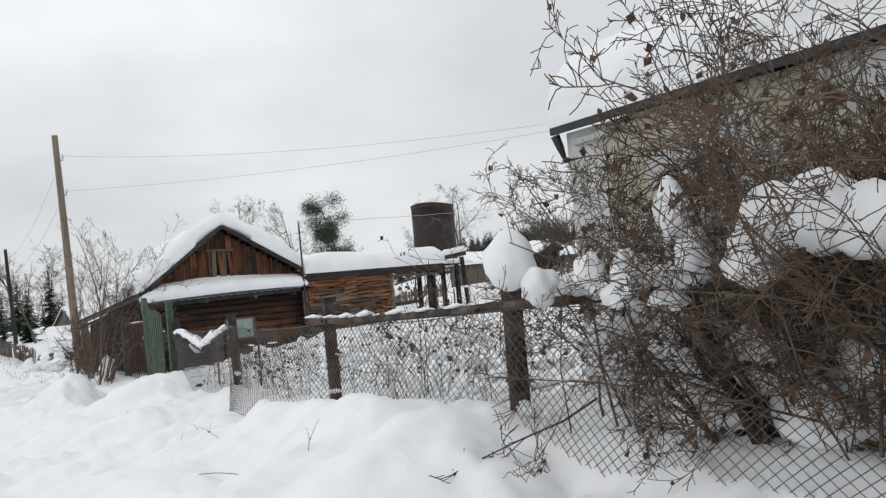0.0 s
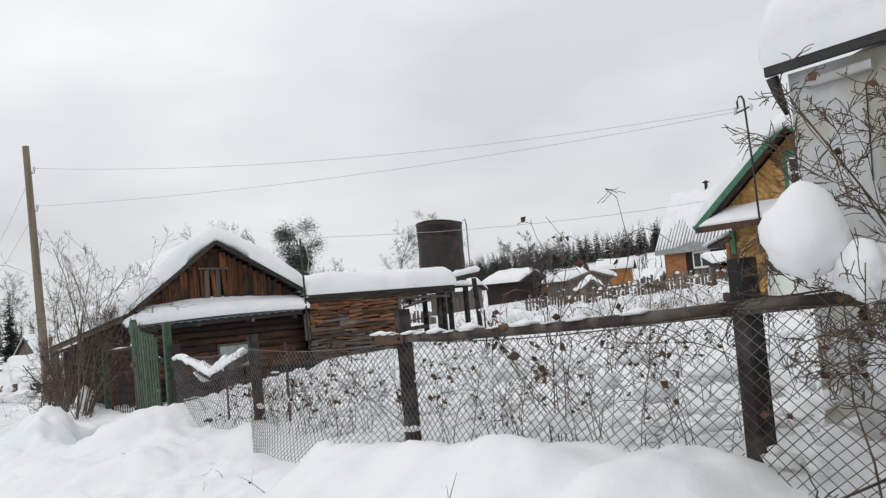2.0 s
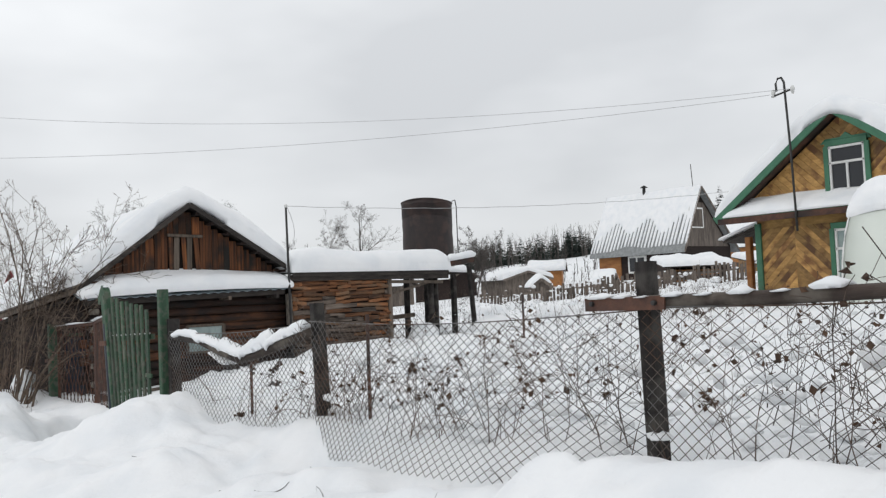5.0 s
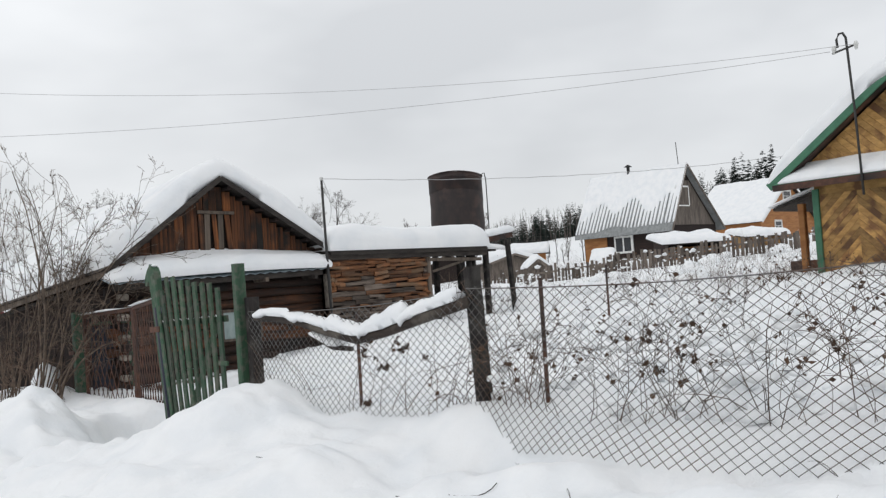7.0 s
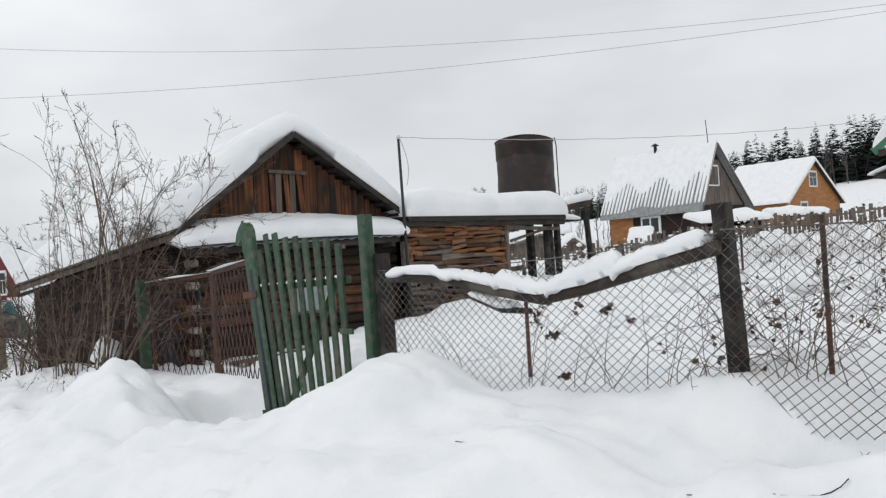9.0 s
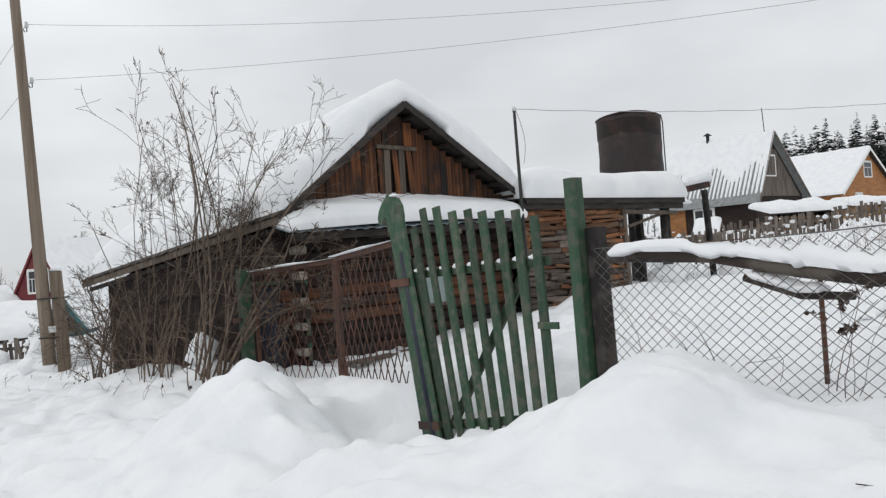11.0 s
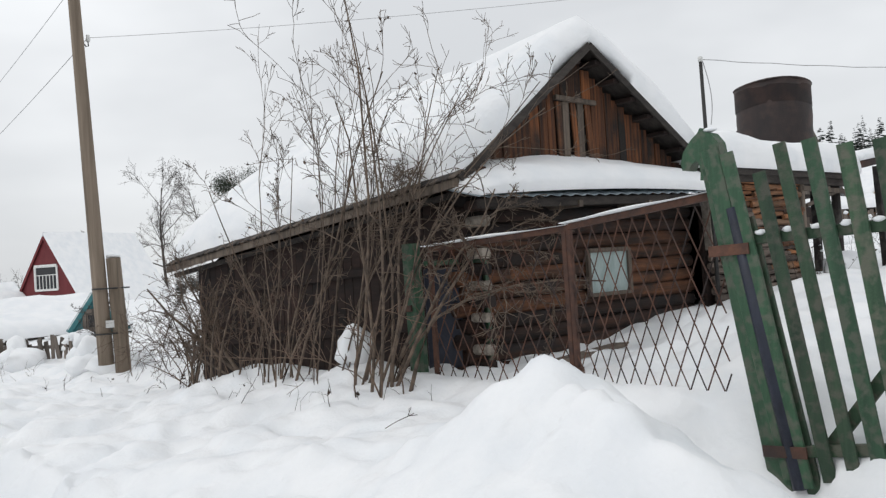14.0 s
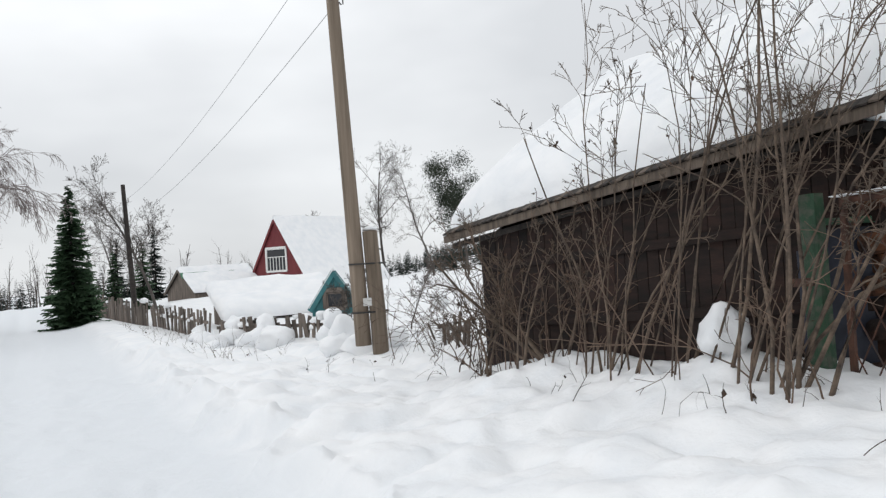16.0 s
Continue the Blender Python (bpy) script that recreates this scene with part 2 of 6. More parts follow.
class Geo:
    """Collects vertices and faces of one mesh."""

    def __init__(self):
        self.v, self.f = [], []

    def add(self, v, f):
        o = len(self.v)
        self.v.extend(tuple(map(float, p)) for p in v)
        self.f.extend(tuple(int(i) + o for i in q) for q in f)
        return self

    def beam(self, p0, p1, w, h, up=(0, 0, 1), chamfer=0.12, taper=1.0):
        """A chamfered timber of width w and height h from p0 to p1."""
        p0, p1, up = Vector(p0), Vector(p1), Vector(up)
        t = (p1 - p0).normalized()
        if abs(t.dot(up)) > 0.95:
            up = Vector((0, 1, 0)) if abs(t.y) < 0.9 else Vector((1, 0, 0))
        a = t.cross(up).normalized()
        b = a.cross(t)
        c = chamfer * min(w, h)
        ring = [(w / 2 - c, h / 2), (w / 2, h / 2 - c), (w / 2, -h / 2 + c), (w / 2 - c, -h / 2), (-w / 2 + c, -h / 2), (-w / 2, -h / 2 + c), (-w / 2, h / 2 - c), (-w / 2 + c, h / 2)]
        v = [p0 + a * x + b * y for x, y in ring] + [p1 + a * (x * taper) + b * (y * taper) for x, y in ring]
        f = [(i, (i + 1) % 8, (i + 1) % 8 + 8, i + 8) for i in range(8)] + [tuple(range(7, -1, -1)), tuple(range(8, 16))]
        return self.add(v, f)

    def tube(self, pts, radii, sides=8, cap=True):
        pts = [Vector(p) for p in pts]
        if not hasattr(radii, "__len__"):
            radii = [radii] * len(pts)
        v, f = [], []
        for i, p in enumerate(pts):
            t = (pts[min(i + 1, len(pts) - 1)] - pts[max(i - 1, 0)]).normalized()
            ref = Vector((0, 0, 1)) if abs(t.z) < 0.9 else Vector((1, 0, 0))
            a = t.cross(ref).normalized()
            b = a.cross(t)
            for k in range(sides):
                q = 2 * math.pi * k / sides
                v.append(p + (a * math.cos(q) + b * math.sin(q)) * radii[i])
        for i in range(len(pts) - 1):
            for k in range(sides):
                f.append((i * sides + k, i * sides + (k + 1) % sides, (i + 1) * sides + (k + 1) % sides, (i + 1) * sides + k))
        if cap:
            f += [tuple(range(sides - 1, -1, -1)), tuple(range((len(pts) - 1) * sides, len(pts) * sides))]
        return self.add(v, f)

    def slab(self, outline, offset):
        """A flat polygon made solid by the vector offset."""
        n, off = len(outline), Vector(offset)
        v = [Vector(p) for p in outline] + [Vector(p) + off for p in outline]
        f = [tuple(range(n)), tuple(range(2 * n - 1, n - 1, -1))] + [(i, i + n, (i + 1) % n + n, (i + 1) % n) for i in range(n)]
        return self.add(v, f)

    def mesh(self, name, smooth=False):
        me = bpy.data.meshes.new(name)
        me.from_pydata(self.v, [], self.f)
        bm = bmesh.new()
        bm.from_mesh(me)
        bmesh.ops.recalc_face_normals(bm, faces=bm.faces)
        bm.to_mesh(me)
        bm.free()
        if smooth:
            me.polygons.foreach_set("use_smooth", [True] * len(me.polygons))
        return me


def raw_mesh(name, v, f, smooth=True):
    me = bpy.data.meshes.new(name)
    me.from_pydata([tuple(p) for p in np.asarray(v).tolist()], [], [tuple(q) for q in np.asarray(f).tolist()])
    if smooth:
        me.polygons.foreach_set("use_smooth", [True] * len(me.polygons))
    return me


def put(name, geo, material, parent=None, m=None, smooth=False, label="", category="", group="", kind=""):
    me = geo if isinstance(geo, bpy.types.Mesh) else geo.mesh(name, smooth)
    if material and not me.materials:
        me.materials.append(material)
    ob = new(name, me)
    if parent:
        ob.parent = parent
    if m is not None:
        ob.matrix_basis = m
    return tagged(ob, label, category, group, kind)


def thing(name, m, label, category, group="", kind=""):
    ob = new(name)
    ob.matrix_basis = m
    ob.empty_display_size = 0.2
    return tagged(ob, label, category, group, kind)


def lattice(x, y, seed=0):
    """Smooth value noise in -1..1 on arrays."""
    x, y = np.asarray(x, float), np.asarray(y, float)
    xi, yi = np.floor(x).astype(np.int64), np.floor(y).astype(np.int64)
    fx, fy = x - xi, y - yi
    fx, fy = fx * fx * (3 - 2 * fx), fy * fy * (3 - 2 * fy)

    def h(a, b):
        k = (a * 374761393 + b * 668265263 + seed * 974711) & 0x7FFFFFFF
        k = ((k ^ (k >> 13)) * 1274126177) & 0x7FFFFFFF
        return ((k ^ (k >> 16)) & 0xFFFF) / 32767.5 - 1
    return (h(xi, yi) * (1 - fx) + h(xi + 1, yi) * fx) * (1 - fy) + (h(xi, yi + 1) * (1 - fx) + h(xi + 1, yi + 1) * fx) * fy


def step(a, b, x):
    t = np.clip((np.asarray(x, float) - a) / (b - a), 0, 1)
    return t * t * (3 - 2 * t)


# ---- the lie of the land: x across the road, y along it ----
FENCE = 3.33


def bump(x, y, cx, cy, rx, ry, h):
    return h * np.exp(-((x - cx) / rx) ** 2 - ((y - cy) / ry) ** 2)


def land(x, y):
    x, y = np.asarray(x, float), np.asarray(y, float)
    z = 0.76 - 0.05 * np.clip(y, -40, 35) - 0.035 * np.clip(y - 35, 0, 700)
    z = z + 0.065 * np.clip(x - FENCE, 0, 60) + 13.0 * step(70, 200, x) * step(-60, 60, y)
    z = z + (0.042 * np.clip(y - 31, 0, 15) + 0.033 * np.clip(y - 46, 0, 60)) * (1 - step(14, 28, x))
    z = z + 0.05 * np.clip(y - 19, 0, 13) * (1 - step(0.3, 2.4, x))
    near = np.exp(-np.clip(np.abs(y - 14) - 22, 0, None) / 6) * np.exp(-np.clip(np.abs(x - 4) - 14, 0, None) / 6)
    foot = 0.22 * step(8.4, 9.2, y) * (1 - step(11.6, 12.8, y)) + 0.10
    z = z - foot * (1 - step(2.85, 3.3, x)) - (0.66 - foot) * (1 - step(-1.0, 2.7, x))
    z = z + 0.45 * (1 - step(-8.0, -5.2, x))
    z = z - 0.10 * bump(x, 0, -1.9, 0, 0.35, 1e9, 1) * (y > -50) - 0.08 * bump(x, 0, -3.6, 0, 0.35, 1e9, 1)
    z = z + bump(x, y, 1.82, 17.68, 0.5, 0.55, 0.22) + bump(x, y, 1.7, 17.9, 0.8, 1.05, 0.24) + bump(x, y, 1.9, 17.45, 0.22, 0.3, 0.05) + bump(x, y, 3.2, 14.9, 0.35, 0.4, 0.16) + bump(x, y, 1.35, 18.3, 0.3, 0.35, 0.08) + bump(x, y, 1.0, 17.0, 0.7, 0.9, 0.12)
    z = z + bump(x, y, 2.90, 14.55, 0.40, 0.40, 0.20) + bump(x, y, 2.28, 14.42, 0.60, 0.48, 0.34) - bump(x, y, 2.35, 15.55, 0.5, 0.38, 0.14) - bump(x, y, 2.95, 15.95, 0.50, 0.45, 0.20) + bump(x, y, 2.5, 13.7, 0.5, 0.8, 0.10)
    z = z - bump(x, y, 2.75, 16.85, 0.62, 0.75, 0.58) - bump(x, y, 2.2, 16.4, 0.6, 0.5, 0.16)
    z = z + bump(x, y, 2.9, 21.6, 0.7, 1.1, 0.14) + bump(x, y, 2.9, 22.9, 0.45, 1.6, 0.16) + bump(x, y, 2.6, 24.0, 0.8, 1.2, 0.12)
    z = z + bump(x, y, 2.45, 10.6, 0.4, 0.9, 0.07) + bump(x, y, 2.55, 8.0, 0.35, 0.6, 0.14) + bump(x, y, 2.75, 6.1, 0.5, 1.6, 0.27)
    z = z + bump(x, y, 5.6, 17.4, 1.2, 1.8, 0.10) + bump(x, y, 8.5, 19.6, 1.6, 0.8, 0.22)
    rough = step(-1.2, 0.4, x)
    verge = step(-0.2, 0.6, x) * (1 - step(3.0, 3.4, x)) * near
    z = z + verge * (0.12 * np.abs(lattice(x * 1.5 + 4, y * 1.2, 11)) + 0.03 * np.abs(lattice(x * 3.9, y * 3.3, 12)) + 0.012 * lattice(x * 9, y * 8, 16) - 0.065)
    z = z - 0.18 * near * (1 - step(0.02, 0.26, x + 0.25 * lattice(y * 1.1, y * 0, 13) + 0.10 * lattice(y * 4.3, x * 2, 14)))
    z = z + near * (1 - rough) * 0.025 * lattice(x * 5, y * 3, 15)
    z = z + near * (0.055 * lattice(x * 1.1, y * 1.1, 1) + 0.030 * lattice(x * 2.7, y * 2.7, 2) * (0.3 + rough) + 0.010 * lattice(x * 7, y * 7, 3) * (0.5 + rough))
    lumpy = step(3.6, 5.0, x) * (1 - step(25, 60, x))
    z = z + lumpy * (0.10 * lattice(x * 0.7, y * 0.7, 4) + 0.06 * np.abs(lattice(x * 1.9, y * 1.9, 5)))
    z = z - 0.24 * (1 - step(3.6, 4.7, y)) * step(0.4, 1.9, x) * (1 - step(2.95, 3.35, x))
    dug = ((x - 2.87) / 0.42) ** 2 + ((y - 17.44) / 0.62) ** 2 + 0.3 * lattice(x * 3, y * 3, 35)
    z = z - 0.24 * (1 - step(0.7, 1.25, dug))
    heap = bump(x, y, 1.9, 16.8, 1.2, 2.6, 1.0)
    z = z + heap * (0.15 * np.abs(lattice(x * 1.9, y * 1.5, 31)) + 0.05 * np.abs(lattice(x * 3.9, y * 3.4, 32)) - 0.06)
    z = z - bump(x, y, 1.78, 17.42, 0.10, 0.16, 0.10) + bump(x, y, 1.62, 17.22, 0.20, 0.22, 0.07) - bump(x, y, 2.25, 17.15, 0.14, 0.25, 0.08)
    z = z + heap * 0.045 * np.abs(lattice(x * 6.5, y * 6.0, 36)) - heap * 0.05 * np.clip(lattice(x * 3.2, y * 3.0, 37) - 0.3, 0, None)
    rows = step(3.4, 3.8, x) * (1 - step(9.0, 12.0, x)) * near
    z = z + rows * (0.12 * np.abs(lattice(x * 2.2, y * 2.0, 33)) + 0.07 * np.abs(lattice(x * 4.4, y * 4.0, 34)) - 0.05)
    # crusted clods, dents and old trodden holes on the verge
    wild = step(0.1, 0.9, x) * (1 - step(3.1, 3.5, x)) * near
    wx, wy = x + 0.25 * lattice(x * 1.7, y * 1.7, 41), y + 0.25 * lattice(x * 1.7, y * 1.7, 42)
    clod = np.clip(lattice(wx * 2.4, wy * 2.0, 43) - 0.25, 0, None)
    dent = np.clip(lattice(wx * 2.1, wy * 1.7, 44) - 0.45, 0, None)
    z = z + wild * (0.085 * np.sqrt(clod + 1e-6) - 0.11 * dent + 0.018 * np.abs(lattice(wx * 6, wy * 6, 45)) + 0.008 * lattice(wx * 14, wy * 14, 46))
    z = z + near * (1 - rough) * (0.030 * lattice(wx * 3.1, wy * 1.4, 47) - 0.05 * np.clip(lattice(wx * 3.4, wy * 2.2, 48) - 0.4, 0, None))
    lip = bump(x, 0, 0.22 - 0.25 * lattice(y * 1.1, y * 0, 13), 0, 0.22, 1e9, 1.0) * near
    z = z + lip * (0.16 * np.clip(lattice(wx * 4.0, wy * 2.6, 49) + 0.1, 0, None) + 0.05 * lattice(wx * 9, wy * 7, 50))
    gl = bump(x, y, 2.6, 18.9, 0.9, 1.5, 1.0)
    return z + gl * 0.04 * lattice(x * 4, y * 4, 6) + 0.5 * lattice(x / 35, y / 35, 8) * step(60, 120, np.hypot(x, y))


def at_land(x, y):
    return float(land(x, y))


def axis(fine0, fine1, stepsize, out0, out1):
    mid = list(np.arange(fine0, fine1, stepsize))
    lo, hi, d = [], [], stepsize
    p = fine0
    while p > out0:
        d *= 1.16
        p -= d
        lo.append(p)
    p, d = fine1, stepsize
    while p < out1:
        p += d
        d *= 1.16
        hi.append(p)
    return np.array(lo[::-1] + mid + hi)


def grid_mesh(name, xs, ys, zs):
    X, Y = np.meshgrid(xs, ys)
    v = np.stack([X, Y, zs], -1).reshape(-1, 3)
    nx, ny = len(xs), len(ys)
    i = (np.arange(ny - 1)[:, None] * nx + np.arange(nx - 1)[None, :]).ravel()
    f = np.stack([i, i + 1, i + 1 + nx, i + nx], -1)
    return raw_mesh(name, v, f)


GX, GY = axis(-3.2, 5.0, 0.05, -2500, 2500), axis(1.0, 32.0, 0.06, -2500, 2500)
ground = put("ground", grid_mesh("ground", GX, GY, land(*np.meshgrid(GX, GY))), SNOW, label="deep snow over verge, garden and trodden road", category="snow", kind="structure")


# ---- snow lying on things ----
def edge_steps(length, r, n):
    e = [0, 0.06 * r, 0.2 * r, 0.45 * r, 0.75 * r, r]
    e = [q for q in e if q < length * 0.5]
    mid = list(np.linspace(e[-1], length - e[-1], n + 2))[1:-1]
    return np.array(e + mid + [length - q for q in e[::-1]]) / length


def snow_patch(base, lu, lv, thick, r=0.25, nu=14, nv=10, seed=1, rough=0.06, ease=(1, 1, 1, 1), swell=0.05, soften=None):
    """Snow over the surface base(u, v): rounded edges, an uneven top and a closed underside. ease: how steep the edges u0 u1 v0 v1 are."""
    us, vs = edge_steps(lu, r, nu), edge_steps(lv, r, nv)
    v, low = [], []
    e = 0.001
    for b in vs:
        for a in us:
            p = Vector(base(a, b))
            d = [min(1.0, q / r * k) if k else 1.0 for q, k in zip((a * lu, (1 - a) * lu, b * lv, (1 - b) * lv), ease)]
            q = 1.0
            for k in d:
                q *= math.sqrt(max(0.0, 1 - (1 - k) ** 2))
            wob = 1 + rough * 3 * float(lattice(a * lu * 1.3 + seed * 7, b * lv * 1.3, seed)) + rough * float(lattice(a * lu * 4 + seed, b * lv * 4, seed + 3))
            top = p + Vector((0, 0, thick * q * wob - (soften(a, b) if soften else 0.0)))
            s = swell * (q * (1 - q)) * 4
            du = (Vector(base(min(a + e, 1), b)) - Vector(base(max(a - e, 0), b))).normalized()
            dv = (Vector(base(a, min(b + e, 1))) - Vector(base(a, max(b - e, 0)))).normalized()
            if abs(a - 0.5) > 0.4:
                top += du * (s * (1 if a > 0.5 else -1))
            if abs(b - 0.5) > 0.4:
                top += dv * (s * (1 if b > 0.5 else -1))
            v.append(top)
            low.append(p)
    m, n = len(us), len(vs)
    o = m * n
    f = [(j * m + i, j * m + i + 1, (j + 1) * m + i + 1, (j + 1) * m + i) for j in range(n - 1) for i in range(m - 1)]
    f += [(o + j * m + i, o + (j + 1) * m + i, o + (j + 1) * m + i + 1, o + j * m + i + 1) for j in range(n - 1) for i in range(m - 1)]
    rim = [i for i in range(m)] + [j * m + m - 1 for j in range(1, n)] + [(n - 1) * m + i for i in range(m - 2, -1, -1)] + [j * m for j in range(n - 2, 0, -1)]
    f += [(rim[(k + 1) % len(rim)], rim[k], o + rim[k], o + rim[(k + 1) % len(rim)]) for k in range(len(rim))]
    return Geo().add(v + low, f)


def quad(p00, p10, p11, p01):
    a, b, c, d = (Vector(p) for p in (p00, p10, p11, p01))
    return lambda u, v: (a * (1 - u) + b * u) * (1 - v) + (d * (1 - u) + c * u) * v


def lump(c, r, seed, sub=3, rough=0.18):
    """An uneven clod of snow."""
    bm = bmesh.new()
    bmesh.ops.create_icosphere(bm, subdivisions=sub, radius=1)
    for q in bm.verts:
        k = 1 + rough * noise.noise(q.co * 1.4 + Vector((seed * 3.1, seed, 0))) * 2 + 0.06 * noise.noise(q.co * 4 + Vector((seed, 0, 5)))
        z = q.co.z if q.co.z > 0 else q.co.z * 0.7
        q.co = Vector((q.co.x * r[0] * k, q.co.y * r[1] * k, z * r[2] * k)) + Vector(c)
    me = bpy.data.meshes.new("snow_clump")
    bm.to_mesh(me)
    bm.free()
    me.polygons.foreach_set("use_smooth", [True] * len(me.polygons))
    return me


# ---- twigs, leaves and trees ----
def tubes(P, R, sides=3):
    """Many tapered tubes at once: P (n, k, 3), R (n, k)."""
    n, k, _ = P.shape
    t = np.gradient(P, axis=1)
    t /= np.linalg.norm(t, axis=2, keepdims=True) + 1e-9
    ref = np.where(np.abs(t[..., 2:3]) < 0.9, np.array([0, 0, 1.0]), np.array([1.0, 0, 0]))
    a = np.cross(t, ref)
    a /= np.linalg.norm(a, axis=2, keepdims=True) + 1e-9
    b = np.cross(a, t)
    ang = np.arange(sides) * 2 * np.pi / sides
    v = P[:, :, None, :] + R[:, :, None, None] * (a[:, :, None, :] * np.cos(ang)[:, None] + b[:, :, None, :] * np.sin(ang)[:, None])
    base = (np.arange(n)[:, None, None] * k + np.arange(k - 1)[None, :, None]) * sides
    i = np.arange(sides)[None, None, :]
    j = (i + 1) % sides
    f = np.stack([base + i, base + j, base + sides + j, base + sides + i], -1)
    return v.reshape(-1, 3), f.reshape(-1, 4)


def merge(parts):
    vs, fs, o = [], [], 0
    for v, f in parts:
        vs.append(v)
        fs.append(f + o)
        o += len(v)
    return np.concatenate(vs), np.concatenate(fs)


def wander(rng, p, d, L, k, wild, lift):
    """Polylines of k points from p along d, bent at random and pulled up (or down) by lift."""
    n = len(p)
    pts, cur = [p], d / np.linalg.norm(d, axis=1, keepdims=True)
    bend = rng.normal(0, wild * 0.8, (n, 3))
    for _ in range(k - 1):
        cur = cur + bend + rng.normal(0, wild, (n, 3)) + np.array([0, 0, lift])
        cur /= np.linalg.norm(cur, axis=1, keepdims=True)
        pts.append(pts[-1] + cur * (L / (k - 1))[:, None])
    return np.stack(pts, 1)


def branching(rng, p, d, L, R, levels, k=5, wild=0.12, lift=0.03, tip=0.35, sides=(5, 4, 3, 3, 3), rmin=0.0):
    """Stems with side shoots, level by level: (shoots per branch, length ratio, spread, radius ratio). Gives the mesh and the tips."""
    out = []
    P = wander(rng, p, d, L, k, wild, lift)
    RR = np.maximum(R[:, None] * np.linspace(1, tip, k)[None], rmin)
    out.append(tubes(P, RR, sides[0]))
    for depth, (count, ratio, spread, rr) in enumerate(levels):
        n = len(P)
        reps = rng.poisson(count, n) + (1 if count >= 2 else 0)
        idx = np.repeat(np.arange(n), reps)
        t = rng.uniform(0.3, 1.0, len(idx)) * (k - 1)
        i0 = np.minimum(t.astype(int), k - 2)
        fr = (t - i0)[:, None]
        p = P[idx, i0] * (1 - fr) + P[idx, i0 + 1] * fr
        t0 = P[idx, i0 + 1] - P[idx, i0]
        t0 /= np.linalg.norm(t0, axis=1, keepdims=True)
        d = t0 + rng.normal(0, spread, (len(idx), 3))
        L = L[idx] * ratio * rng.uniform(0.55, 1.25, len(idx)) * (1.15 - 0.5 * t / (k - 1))
        R = (RR[idx, i0] * rr)
        P = wander(rng, p, d, L, k, wild * 1.2, lift)
        RR = np.maximum(R[:, None] * np.linspace(1, tip, k)[None], rmin)
        out.append(tubes(P, RR, sides[min(depth + 1, 4)]))
    return merge(out), P[:, -1], P


def leaves(rng, p, size, fold=0.5):
    """Curled leaves as two triangles pairs each."""
    n = len(p)
    a = rng.normal(0, 1, (n, 3))
    a /= np.linalg.norm(a, axis=1, keepdims=True)
    b = np.cross(a, rng.normal(0, 1, (n, 3)))
    b /= np.linalg.norm(b, axis=1, keepdims=True) + 1e-9
    c = np.cross(a, b)
    s = (size * rng.uniform(0.5, 1.3, n))[:, None]
    v = np.stack([p, p + s * (0.5 * a + 0.4 * b + fold * 0.3 * c), p + s * a, p + s * (0.5 * a - 0.4 * b + fold * 0.3 * c)], 1)
    i = np.arange(n)[:, None] * 4
    return v.reshape(-1, 3), np.concatenate([i, i + 1, i + 2, i + 3], 1)


def conifer(rng, h, r, whorls, per, sprays, droop=0.35):
    """A spruce: drooping boughs in whorls, each set with flat sprays of needles."""
    vs = []
    y = np.repeat(np.linspace(0.06, 0.985, whorls), per)
    n = len(y)
    az = rng.uniform(0, 2 * np.pi, n)
    ln = r * (1 - y) ** 0.85 * rng.uniform(0.6, 1.12, n) + 0.03 * r
    out = np.stack([np.cos(az), np.sin(az), np.zeros(n)], 1)
    side = np.stack([-np.sin(az), np.cos(az), np.zeros(n)], 1)
    z0 = y * h + rng.uniform(-0.03, 0.03, n) * h
    for k in range(sprays):
        t = (k + 0.5 + rng.uniform(-0.4, 0.4, n)) / sprays
        c = out * (ln * t)[:, None]
        c[:, 2] = z0 - droop * ln * t + 0.22 * ln * t * t
        for sgn in (-1, 1):
            w = ln * 0.5 * (1.08 - t) * rng.uniform(0.6, 1.2, n) + 0.05 * r
            tip = c + (out * 0.55 + side * sgn) * w[:, None]
            tip[:, 2] -= w * rng.uniform(0.1, 0.5, n)
            fwd = out * (ln / sprays * 0.55 + 0.02 * r)[:, None]
            up = np.zeros((n, 3))
            up[:, 2] = 0.06 * w + 0.01
            vs.append(np.stack([c - fwd, tip - fwd * 0.2, tip + fwd * 0.3, c + fwd + up], 1))
    v = np.concatenate(vs).reshape(-1, 3)
    i = np.arange(len(v) // 4)[:, None] * 4
    return v, np.concatenate([i, i + 1, i + 2, i + 3], 1)

# ---- the log house with its gable to the garden ----
def gable_height(x, apex, zr, slope_l, slope_r):
    return zr - (apex - x) * slope_l if x < apex else zr - (x - apex) * slope_r


